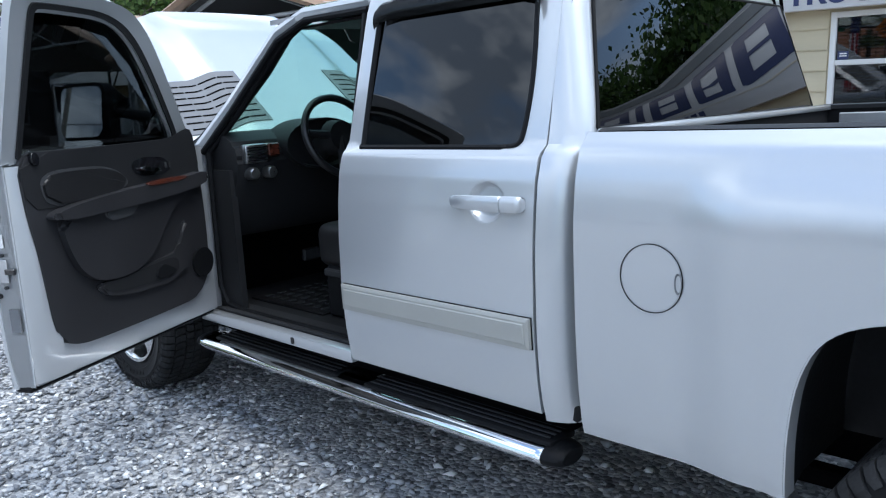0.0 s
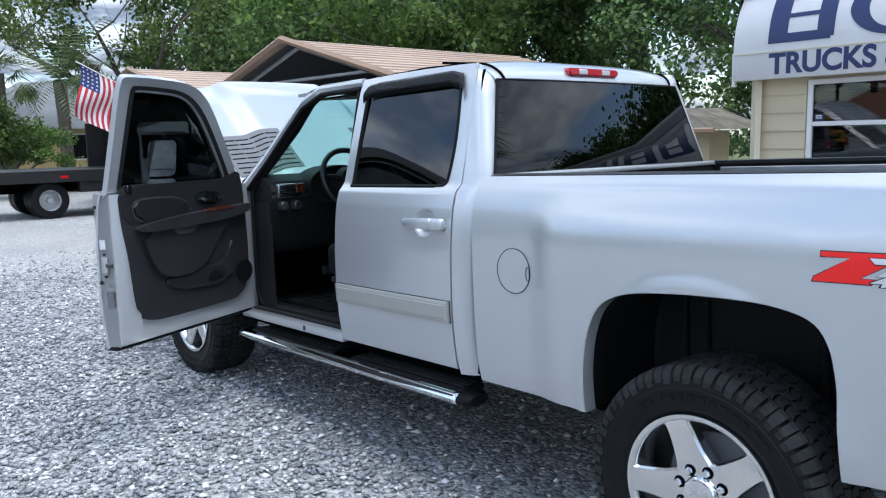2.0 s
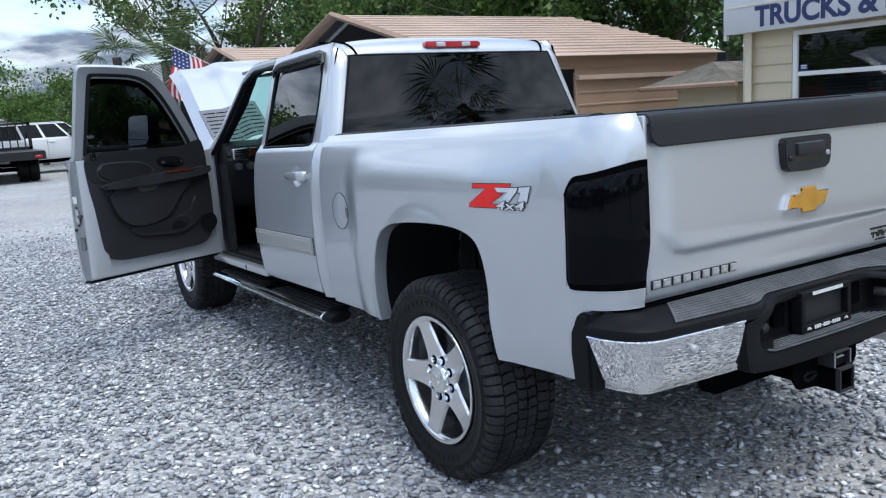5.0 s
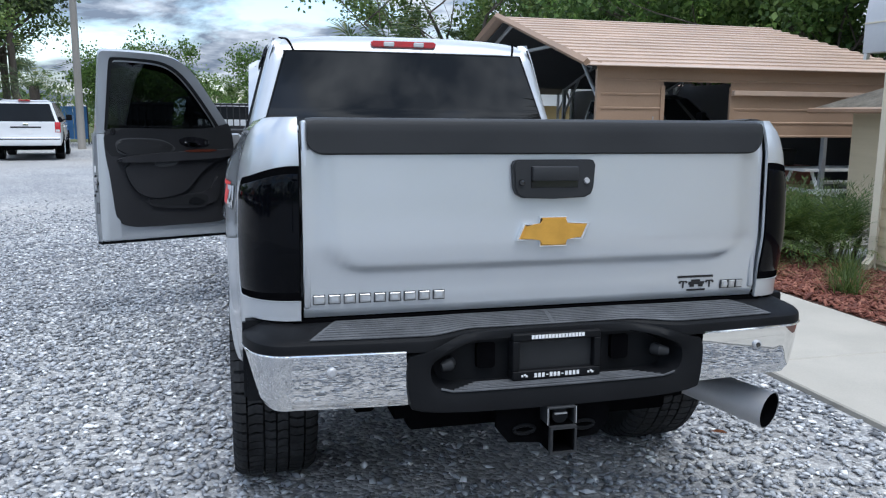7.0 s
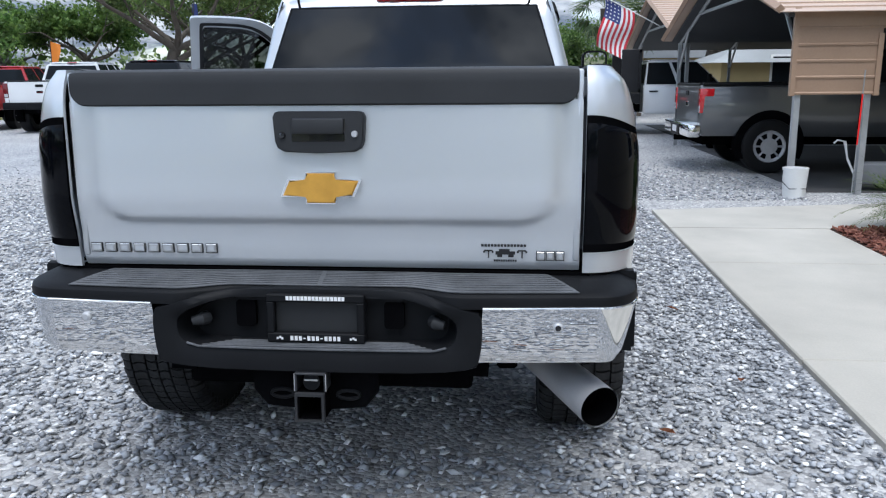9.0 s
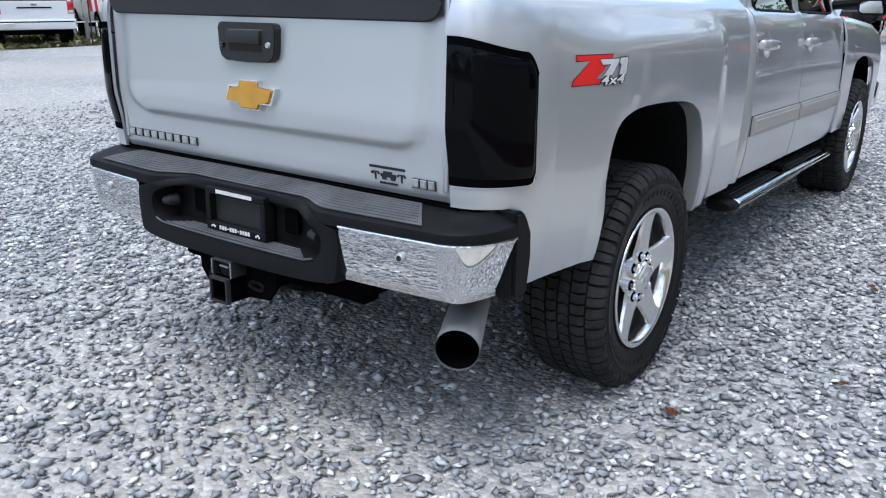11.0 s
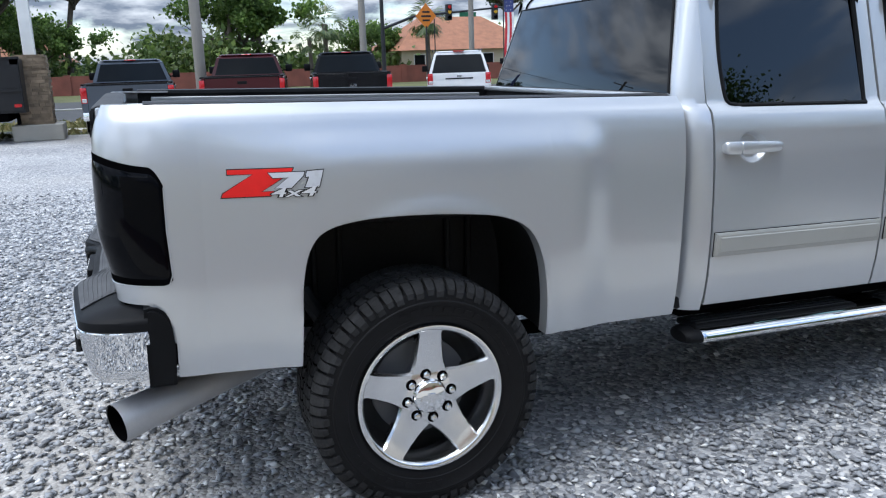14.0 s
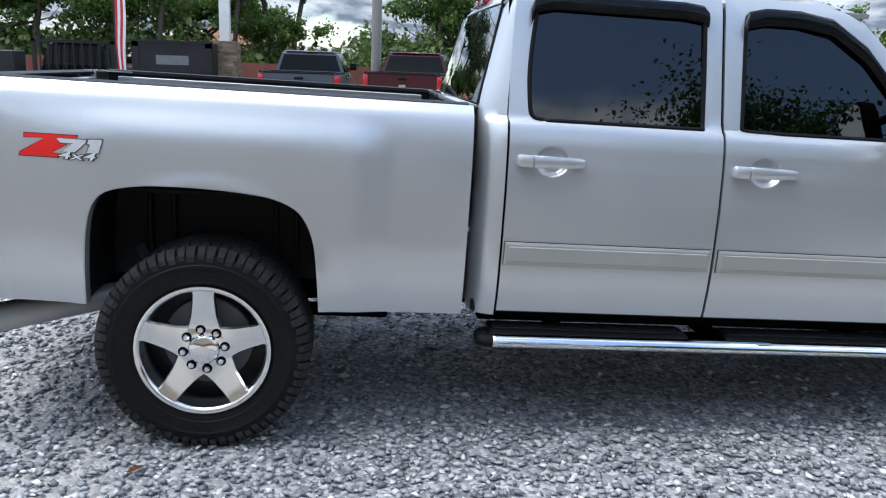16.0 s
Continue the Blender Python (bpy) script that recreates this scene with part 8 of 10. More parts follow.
def pickup(m, paint, label, lift=0.0, wheel_r=0.40, bumper=None, hw=0.98, bed=1.75, wb=3.6, lamp_size=(0.10, 0.40), tail_bars=0, group="parked vehicles", overhang=1.15, name="parked_pickup", two_tone=None, dark=False, rims=None):
    p = thing(name, label, "pickup truck", m, group)
    P = PAINTS[paint]
    z0, zb = 0.52 + lift, 1.28 + lift
    front = wb + 0.95
    ry = -overhang
    st = [(ry, hw - 0.02, z0 + 0.06, zb - 0.01), (ry + 0.06, hw, z0, zb), (0.0, hw, z0, zb), (bed - 0.4, hw, z0 - 0.02, zb), (wb, hw, z0, zb - 0.02), (wb + 0.6, hw - 0.02, z0, zb - 0.06), (front, hw - 0.10, z0 + 0.05, zb - 0.16)]
    b = part("body", loft(st, body_ring), P, p)
    cy0, cy1 = bed - 0.55, wb - 0.05
    part("bed_well", boxes((-hw + 0.12, hw - 0.12, ry + 0.08, cy0 - 0.06, zb - 0.02, zb + 0.006)), UNDER, p)
    for s in (1, -1):
        part("bed_rail", boxes((min(s * (hw - 0.13), s * (hw - 0.03)), max(s * (hw - 0.13), s * (hw - 0.03)), ry + 0.03, cy0 - 0.04, zb - 0.02, zb + 0.02), bevel=0.008), PLASTIC, p)
    cabin(p, P, cy0, cy1, zb - 0.02, zb + 0.56, hw - 0.06, 0.09, 0.62, (0.42, 0.78))
    # tailgate details
    for x in (-hw + 0.144, hw - 0.144):
        part("tailgate_line", boxes((x - 0.004, x + 0.004, ry - 0.002, ry + 0.02, z0 + 0.12, zb - 0.02)), UNDER, p)
    part("tailgate_handle", boxes((-0.11, 0.11, ry - 0.012, ry + 0.01, zb - 0.17, zb - 0.10), bevel=0.008), PLASTIC, p)
    part("gate_badge", boxes((-0.09, 0.09, ry - 0.008, ry + 0.01, zb - 0.34, zb - 0.27), bevel=0.006), CHROME, p)
    part("gate_top", boxes((-hw + 0.14, hw - 0.14, ry - 0.006, ry + 0.06, zb - 0.03, zb + 0.012), bevel=0.008), PLASTIC if two_tone is None else P, p)
    lw, lh = lamp_size
    lamps(p, hw - 0.012, ry, zb - 0.06 - lh, zb - 0.06, lw + 0.03, DARKLENS if dark else None)
    bp = part("rear_bumper", boxes((-hw + 0.02, hw - 0.02, ry - 0.17, ry + 0.02, z0 - 0.02, z0 + 0.17), bevel=0.03, seg=2), bumper or CHROME, p)
    part("bumper_step", boxes((-0.33, 0.33, ry - 0.18, ry - 0.02, z0 - 0.03, z0 + 0.15), bevel=0.01), PLASTIC, bp)
    part("plate_bar", boxes((-0.15, 0.15, ry - 0.186, ry - 0.17, z0 + 0.02, z0 + 0.12)), DECAL_WHITE if bumper is None else PLASTIC, bp)
    part("high_brake_lamp", boxes((-0.13, 0.13, cy0 + 0.06, cy0 + 0.14, zb + 0.525, zb + 0.55), bevel=0.008), REDLENS, p)
    for s in (1, -1):
        for y in (0.0, wb):
            arch_disc(p, s * (hw + 0.001), y, wheel_r + 0.02 + lift * 0.35, wheel_r + 0.09)
            small_wheel(p, s * (hw + (0.02 if rims else -0.01)), y, wheel_r, wheel_r, 0.33 if dark else 0.27, GLOSSBLACK if dark else rims)
        for y in (cy0 + 0.10, cy0 + 1.10):
            part("door_handle", boxes((min(s * (hw - 0.01), s * (hw + 0.03)), max(s * (hw - 0.01), s * (hw + 0.03)), y, y + 0.2, zb - 0.16, zb - 0.12), bevel=0.01), P if paint != "black" else CHROME, p)
            part("door_gap", boxes((min(s * (hw - 0.02), s * (hw + 0.0015)), max(s * (hw - 0.02), s * (hw + 0.0015)), y - 0.06, y - 0.052, z0 + 0.1, zb - 0.06)), UNDER, p)
        part("headlamp", boxes((min(s * (hw - 0.32), s * (hw - 0.06)), max(s * (hw - 0.32), s * (hw - 0.06)), front - 0.16, front + 0.01, zb - 0.42, zb - 0.22), bevel=0.02), CLEARLENS, p)
    mirrors(p, cy1 - 0.55, hw - 0.06, zb + 0.06, PLASTIC)
    part("grille", boxes((-hw + 0.36, hw - 0.36, front - 0.05, front + 0.02, z0 + 0.26, zb - 0.22), bevel=0.02), PLASTIC, p)
    part("front_bumper", boxes((-hw + 0.06, hw - 0.06, front - 0.12, front + 0.10, z0, z0 + 0.22), bevel=0.04, seg=2), bumper or CHROME, p)
    und = part("underbody", boxes((-0.55, 0.55, ry + 0.15, front - 0.3, z0 - 0.16, z0 + 0.06)), UNDER, p)
    for y in (0.0, wb):
        bm = bmesh.new()
        tube(bm, [(-hw + 0.2, y, wheel_r), (-0.2, y, wheel_r), (-0.12, y, wheel_r), (0.0, y, wheel_r), (0.08, y, wheel_r), (hw - 0.2, y, wheel_r)], [0.06, 0.06, 0.15, 0.15, 0.06, 0.06], 8)
        part("axle", fix(bm), UNDER, und)
    part("hitch", boxes((-0.05, 0.05, ry - 0.18, ry + 0.1, z0 - 0.12, z0 - 0.03)), UNDER, p)
    return p


def suv(m, paint, label, top=None, hw=0.98, wheel_r=0.39):
    p = thing("parked_suv", label, "SUV", m, "parked vehicles")
    P = PAINTS[paint]
    z0, zb, wb, ry = 0.48, 1.16, 3.0, -1.05
    front = wb + 0.9
    st = [(ry, hw - 0.03, z0 + 0.05, zb), (ry + 0.06, hw, z0, zb), (0, hw, z0, zb), (wb, hw, z0, zb - 0.03), (wb + 0.6, hw - 0.03, z0, zb - 0.08), (front, hw - 0.12, z0 + 0.05, zb - 0.2)]
    part("body", loft(st, body_ring), P, p)
    cabin(p, P if top is None else PAINTS[top], ry + 0.02, wb - 0.05, zb - 0.02, zb + 0.68, hw - 0.05, 0.16, 0.7, (0.28, 0.55, 0.82))
    lamps(p, hw - 0.02, ry, zb - 0.30, zb + 0.02, 0.16)
    part("rear_bumper", boxes((-hw + 0.02, hw - 0.02, ry - 0.10, ry + 0.04, z0 - 0.02, z0 + 0.24), bevel=0.04, seg=2), P, p)
    part("bumper_pad", boxes((-hw + 0.05, hw - 0.05, ry - 0.106, ry - 0.02, z0 + 0.16, z0 + 0.20), bevel=0.01), PLASTIC, p)
    part("gate_trim", boxes((-0.42, 0.42, ry - 0.012, ry + 0.01, zb - 0.16, zb - 0.12), bevel=0.006), PLASTIC, p)
    part("plate_bar", boxes((-0.16, 0.16, ry - 0.010, ry + 0.01, zb - 0.34, zb - 0.22)), DECAL_WHITE, p)
    part("gate_badge", boxes((-0.07, 0.07, ry - 0.012, ry + 0.01, zb - 0.09, zb - 0.03), bevel=0.006), CHROME, p)
    part("high_brake_lamp", boxes((-0.16, 0.16, ry + 0.12, ry + 0.22, zb + 0.655, zb + 0.685), bevel=0.008), REDLENS, p)
    for s in (1, -1):
        for y in (0, wb):
            arch_disc(p, s * (hw + 0.001), y, wheel_r + 0.02, wheel_r + 0.07)
            small_wheel(p, s * (hw - 0.01), y, wheel_r, wheel_r, 0.25)
        bm = bmesh.new()
        tube(bm, [(s * (hw - 0.20), 0.0, zb + 0.68), (s * (hw - 0.20), 0.05, zb + 0.72), (s * (hw - 0.22), 1.8, zb + 0.72), (s * (hw - 0.22), 1.85, zb + 0.67)], 0.016, 6)
        part("roof_rail", fix(bm), DARKMETAL, p)
        part("headlamp", boxes((min(s * (hw - 0.34), s * (hw - 0.08)), max(s * (hw - 0.34), s * (hw - 0.08)), front - 0.16, front + 0.01, zb - 0.44, zb - 0.26), bevel=0.02), CLEARLENS, p)
        for y in (0.55, 1.45):
            part("door_handle", boxes((min(s * (hw - 0.01), s * (hw + 0.03)), max(s * (hw - 0.01), s * (hw + 0.03)), y, y + 0.2, zb - 0.16, zb - 0.12), bevel=0.01), P, p)
    mirrors(p, wb - 0.75, hw - 0.05, zb + 0.04, PLASTIC)
    part("underbody", boxes((-0.7, 0.7, ry + 0.2, front - 0.3, z0 - 0.16, z0 + 0.06)), UNDER, p)
    return p


def flatbed(m, cab_paint, label, deck_z=1.05, rack=True, length=3.2, headboard=1.0, double=True, solid=False):
    p = thing("flatbed_truck", label, "flatbed truck", m, "flatbed trucks")
    P = PAINTS[cab_paint]
    wb, hw = 3.9, 0.98
    part("deck", boxes((-1.15, 1.15, -1.25, -1.25 + length, deck_z - 0.07, deck_z), bevel=0.01), PAINTS["matte"], p, "black steel flat deck")
    part("deck_skirt", boxes((-1.16, -1.10, -1.25, -1.25 + length, deck_z - 0.26, deck_z - 0.06), (1.10, 1.16, -1.25, -1.25 + length, deck_z - 0.26, deck_z - 0.06), (-1.16, 1.16, -1.27, -1.21, deck_z - 0.26, deck_z - 0.06)), PAINTS["matte"], p)
    hb = part("headboard", boxes((-1.1, 1.1, length - 1.30, length - 1.24, deck_z, deck_z + 0.10), (-1.1, -1.0, length - 1.30, length - 1.24, deck_z, deck_z + headboard), (1.0, 1.1, length - 1.30, length - 1.24, deck_z, deck_z + headboard), (-1.1, 1.1, length - 1.30, length - 1.24, deck_z + headboard - 0.08, deck_z + headboard)), PAINTS["matte"], p)
    if solid:
        part("headboard_plate", boxes((-1.0, 1.0, length - 1.283, length - 1.257, deck_z + 0.1, deck_z + headboard - 0.08)), PAINTS["matte"], hb)
        for s in (1, -1):
            part("headboard_wing", boxes((min(s * 1.02, s * 1.1), max(s * 1.02, s * 1.1), length - 1.72, length - 1.30, deck_z, deck_z + headboard), bevel=0.01), PAINTS["matte"], hb)
    for k in range(0 if solid else 9):
        x = -0.9 + 0.225 * k
        part("headboard_bar", boxes((x - 0.02, x + 0.02, length - 1.285, length - 1.255, deck_z + 0.1, deck_z + headboard - 0.08)), PAINTS["matte"], hb)
    for s in (1, -1):
        part("deck_lamp", boxes((min(s * 0.86, s * 1.06), max(s * 0.86, s * 1.06), -1.285, -1.26, deck_z - 0.21, deck_z - 0.13), bevel=0.01), REDLENS, p)
        small_wheel(p, s * 1.0, 0.0, 0.40, 0.40, rim_material=GALV)
        if double:
            small_wheel(p, s * 0.70, 0.0, 0.40, 0.40)
        small_wheel(p, s * 0.96, wb, 0.40, 0.40)
        arch_disc(p, s * (hw + 0.001), wb, 0.44, 0.47)
        part("tool_box", boxes((min(s * 0.75, s * 1.12), max(s * 0.75, s * 1.12), 0.60, 1.55, deck_z - 0.50, deck_z - 0.08), bevel=0.015), PAINTS["matte"], p)
        part("side_marker", boxes((min(s * 1.15, s * 1.166), max(s * 1.15, s * 1.166), 0.2, 0.36, deck_z - 0.18, deck_z - 0.12)), REDLENS, p)
    if rack:
        part("deck_box", boxes((-1.05, -0.45, -0.9, -0.2, deck_z + 0.001, deck_z + 0.62), bevel=0.02), PAINTS["matte"], p)
    y0 = length - 1.15
    st = [(y0, hw - 0.03, 0.55, 1.22), (y0 + 0.06, hw, 0.52, 1.24), (wb, hw, 0.52, 1.24), (wb + 0.6, hw - 0.03, 0.55, 1.18), (wb + 0.95, hw - 0.1, 0.6, 1.08)]
    part("cab_body", loft(st, body_ring), P, p)
    cabin(p, P, y0 + 0.02, wb + 0.05, 1.22, 1.86, hw - 0.06, 0.08, 0.62, (0.45,))
    part("frame_rail", boxes((-0.45, -0.35, -1.2, wb + 0.5, 0.55, 0.75), (0.35, 0.45, -1.2, wb + 0.5, 0.55, 0.75)), UNDER, p)
    for y in (0.0, wb):
        bm = bmesh.new()
        tube(bm, [(-0.7, y, 0.40), (0.7, y, 0.40)], 0.07, 8)
        part("axle", fix(bm), UNDER, p)
    part("door_handle", boxes((hw - 0.01, hw + 0.03, y0 + 0.14, y0 + 0.34, 1.06, 1.10), (-hw - 0.03, -hw + 0.01, y0 + 0.14, y0 + 0.34, 1.06, 1.10)), DARKMETAL, p)
    mirrors(p, wb - 0.35, hw - 0.06, 1.30, PLASTIC)
    return p


# row along the road side, tails to the lot
pickup(pose(-17.3, -0.85, 0, 0, 0, 87), "slate", "slate grey pickup with chrome bumper, parked tail-out", lamp_size=(0.10, 0.34), wheel_r=0.38, hw=1.0)
pickup(pose(-17.4, 1.85, 0, 0, 0, 79), "maroon", "maroon heavy-duty pickup with chrome bumper", 0.06, 0.41, lamp_size=(0.09, 0.42), hw=1.0)
pickup(pose(-17.6, 4.60, 0, 0, 0, 79), "black", "black pickup with red lamps and chrome bumper", 0.05, 0.41, lamp_size=(0.10, 0.42), hw=1.0, two_tone=1)
suv(pose(-20.6, 8.9, 0, 0, 0, 70), "white", "white SUV with red tail lamps")
pickup(pose(-19.6, 11.4, 0, 0, 0, 69), "white", "white pickup parked in the row", 0.04, 0.40)
suv(pose(-19.3, 13.9, 0, 0, 0, 70), "grey", "dark grey SUV in the row")
suv(pose(-19.4, 16.5, 0, 0, 0, 72), "slate", "slate SUV at the end of the row")
# second group, noses away from the lot
pickup(pose(-10.2, 18.9, 0, 0, 0, 4), "black", "lifted black pickup on large tyres", 0.20, 0.49, bumper=PLASTIC, hw=1.02, dark=True)
pickup(pose(-12.9, 19.4, 0, 0, 0, 8), "white", "white heavy-duty pickup with dark bumper", 0.18, 0.46, bumper=PLASTIC, hw=1.0, dark=True)
pickup(pose(-15.9, 20.4, 0, 0, 0, 10), "red", "bright red pickup beside the white one", 0.10, 0.42, bumper=PLASTIC)
suv(pose(-7.22, 24.7, 0, 0, 0, 7.5), "white", "white full-size SUV, tail to the lot")
suv(pose(-10.4, 28.2, 0, 0, 0, 5), "slate", "dark slate SUV behind the black pickup")
flatbed(pose(-3.75, 24.6, 0, 0, 0, -2), "black", "black flatbed truck with headboard", 0.95, False, 3.0, 0.9)
flatbed(pose(-0.95, 25.6, 0, 0, 0, 0), "white", "black-decked flatbed with white cab", 0.95, False, 3.0, 0.9)
# by the carports
flatbed(pose(1.65, 18.35, 0, 0, 0, -90), "white", "long black flatbed truck with white cab", 1.05, False, 3.18, 1.05, solid=True)
pickup(pose(4.30, 10.05, 0, 0, 0, -90), "grey", "mineral grey pickup under the carport", 0.04, 0.41, lamp_size=(0.12, 0.36), hw=1.0, overhang=1.02, wb=3.05, rims=STEEL)
pickup(pose(-1.4, 30.5, 0, 0, 0, -90), "white", "white pickup far behind the flatbed", 0.0, 0.38)


def tipper():
    p = thing("dump_trailer", "black high-sided dump trailer", "trailer", pose(-17.3, -4.15, 0, 0, 0, 90))
    b = part("trailer_bed", boxes((-1.0, 1.0, 0, 3.4, 0.70, 0.80), (-1.0, -0.95, 0, 3.4, 0.8, 1.9), (0.95, 1.0, 0, 3.4, 0.8, 1.9), (-0.95, 0.95, 3.35, 3.4, 0.8, 1.9)), PAINTS["matte"], p)
    part("trailer_gate", boxes((-0.98, 0.98, -0.05, 0.0, 0.75, 1.20), (-0.98, -0.82, -0.05, 0, 1.2, 1.9), (0.82, 0.98, -0.05, 0, 1.2, 1.9), (-0.98, 0.98, -0.05, 0, 1.78, 1.9), (-0.82, 0.82, -0.03, -0.005, 1.2, 1.78)), PAINTS["matte"], p)
    part("gate_rail", boxes((-1.02, 1.02, -0.09, 0.0, 1.18, 1.24), (-1.02, 1.02, -0.09, 0.0, 1.9, 1.95)), PAINTS["matte"], p)
    part("gate_print", boxes((-0.4, 0.4, -0.034, -0.029, 1.35, 1.58)), HOOD_VENT, p)
    for s in (1, -1):
        part("side_stake", boxes((min(s * 1.0, s * 1.05), max(s * 1.0, s * 1.05), 1.1, 1.2, 0.7, 1.92), (min(s * 1.0, s * 1.05), max(s * 1.0, s * 1.05), 2.3, 2.4, 0.7, 1.92)), PAINTS["matte"], p)
        part("trailer_lamp", boxes((min(s * 0.8, s * 0.95), max(s * 0.8, s * 0.95), -0.07, -0.05, 0.83, 0.9)), REDLENS, p)
        for y in (1.3, 2.2):
            small_wheel(p, s * 0.9, y, 0.38, 0.38, 0.22)
    part("trailer_frame", boxes((-0.6, 0.6, 0.2, 4.6, 0.5, 0.69)), UNDER, p)


tipper()
flatbed(pose(-17.6, -7.3, 0, 0, 0, 90), "black", "black flatbed work truck with deck boxes", 0.95, True, 3.2, 0.95)


def loader():
    """Yellow recovery cab far across the road."""
    p = thing("yellow_truck", "yellow heavy truck beyond the road", "truck", pose(-34.4, 21.5, 0, 0, 0, 200))
    part("chassis", boxes((-1.1, 1.1, -4.5, 3.0, 0.55, 0.85)), UNDER, p)
    part("cab", boxes((-1.1, 1.1, 1.2, 3.0, 0.85, 2.3), bevel=0.1, seg=2), YELLOW, p)
    part("boom", boxes((-0.5, 0.5, -4.3, 1.0, 0.86, 1.25), bevel=0.05), YELLOW, p)
    part("mast_frame", boxes((-1.0, -0.85, 0.6, 0.8, 0.85, 2.5), (0.85, 1.0, 0.6, 0.8, 0.85, 2.5), (-1.0, 1.0, 0.6, 0.8, 2.4, 2.5)), DARKMETAL, p)
    part("cab_glass", boxes((-0.95, 0.95, 2.96, 3.01, 1.55, 2.15), (1.06, 1.11, 1.5, 2.7, 1.55, 2.15), (-1.11, -1.06, 1.5, 2.7, 1.55, 2.15), bevel=0.01), GLASS_CAR, p)
    for s in (1, -1):
        for y in (-3.4, -2.4, 2.2):
            small_wheel(p, s * 1.1, y, 0.5, 0.5)


loader()


# ---- trees and plants ----
def leaf_quads(rng, pts, size, stretch=1.5):
    """A small folded leaf card at each point."""
    n = len(pts)
    d = rng.normal(0, 1, (n, 3))
    d /= np.linalg.norm(d, axis=1, keepdims=True)
    e = rng.normal(0, 1, (n, 3))
    e -= d * (e * d).sum(1, keepdims=True)
    e /= np.linalg.norm(e, axis=1, keepdims=True)
    s = size * rng.uniform(0.6, 1.4, (n, 1))
    nrm = np.cross(d, e)
    v = np.stack([pts - d * s * stretch * 0.5, pts + e * s * 0.5 + nrm * s * 0.12, pts + d * s * stretch * 0.5, pts - e * s * 0.5 + nrm * s * 0.12], 1).reshape(-1, 3)
    f = (np.arange(4)[None] + 4 * np.arange(n)[:, None])
    return v, f


def tree(name, label, m, seed, height, spread, trunk_r, leaves, size, material, fork=0.30, droop=0.0, limbs=6, sparse=0.0, crown_low=0.35, kinds="tree"):
    """A tapered, forking trunk under a crown of leaf sprays gathered at the twig ends."""
    rng = np.random.default_rng(seed)
    t = thing(name, label, kinds, m, "trees")
    bm = bmesh.new()
    tips = []
    base = Vector((0, 0, 0))
    top = Vector((rng.normal(0, 0.04) * height, rng.normal(0, 0.04) * height, fork * height))
    tube(bm, [base, base * 0.6 + top * 0.4 + Vector((0.02 * height * rng.normal(), 0, 0)), top], [trunk_r * 1.35, trunk_r, trunk_r * 0.85], 10)

    def grow(p, d, length, r, depth):
        pts, rad = [p], [r]
        for k in range(4):
            d = (d + Vector(rng.normal(0, 0.20, 3)) + Vector((0, 0, 0.06 - droop * 0.12 * depth))).normalized()
            p = p + d * length / 4
            pts.append(p)
            rad.append(r * (1 - 0.16 * (k + 1)))
        tube(bm, pts, rad, (8, 5, 3)[depth], caps=depth < 2)
        if depth >= 2:
            tips.append((pts[-1], length * 0.55))
            tips.append((pts[2], length * 0.5))
            return
        for k in range(3 if depth else 4):
            a = rng.uniform(0, 6.28)
            out = Vector((math.cos(a), math.sin(a), rng.uniform(-0.25, 0.75)))
            grow(pts[rng.integers(2, 5)], (d * 0.75 + out * 0.9).normalized(), length * rng.uniform(0.55, 0.8), rad[-1] * 0.75, depth + 1)
    for k in range(limbs):
        a = 2 * math.pi * (k + rng.uniform(-0.3, 0.3)) / limbs
        up = rng.uniform(0.35, 1.15)
        grow(top - Vector((0, 0, rng.uniform(0, 0.08) * height)), Vector((math.cos(a), math.sin(a), up)).normalized(), spread * rng.uniform(0.42, 0.62), trunk_r * 0.55, 0)
    part("trunk", fix(bm), BARK, t, "grey-brown forking trunk", 60)
    c = np.array([tuple(p) for p, _ in tips])
    r = np.array([q for _, q in tips])
    keep = rng.uniform(0, 1, len(c)) > sparse
    c, r = c[keep], r[keep]
    i = rng.integers(0, len(c), leaves)
    off = rng.normal(0, 1, (leaves, 3)) * np.array([0.42, 0.42, 0.28]) * r[i, None]
    off[:, 2] -= droop * np.abs(rng.normal(0, 1, leaves)) * r[i] * 0.8
    pts = c[i] + off
    pts = pts[pts[:, 2] > crown_low * fork * height]
    v, f = leaf_quads(rng, pts, size)
    raw("crown", v, f, material, t, "")
    return t


def put(src, spots):
    for x, y, rz, sc in spots:
        copy_thing(src, Matrix.Translation((x, y, -0.02)) @ pose(0, 0, 0, 0, 0, rz) @ Matrix.Diagonal((sc, sc, sc, 1)))


oak_a = tree("oak_tree", "spreading live oak with dense green crown", pose(19.0, 33, 0), 11, 9.8, 8.6, 0.22, 14000, 0.170, LEAF_OAK, 0.26, 0.25, 7)
oak_b = tree("oak_tree", "dense dark oak behind the carports", pose(18.5, 27.5, 0), 12, 9.8, 8.8, 0.36, 29000, 0.128, LEAF_DARK, 0.24, 0.35, 8)
oak_c = tree("oak_tree", "open oak with light leaves and bare limbs", pose(8.2, 34, 0), 13, 11.0, 9.0, 0.30, 11000, 0.13, LEAF_LIGHT, 0.30, 0.15, 6, 0.55)
put(oak_b, [(22, 37, 100, 1.1), (17, 36, 250, 1.2)])
put(oak_a, [(17.5, 25.0, 130, 0.92), (20, 21.8, 10, 0.85), (-5.5, 50, 45, 0.55), (-27, 29, 120, 0.8), (-4.6, 37, 75, 0.52), (1.5, 37.5, 320, 0.5)])
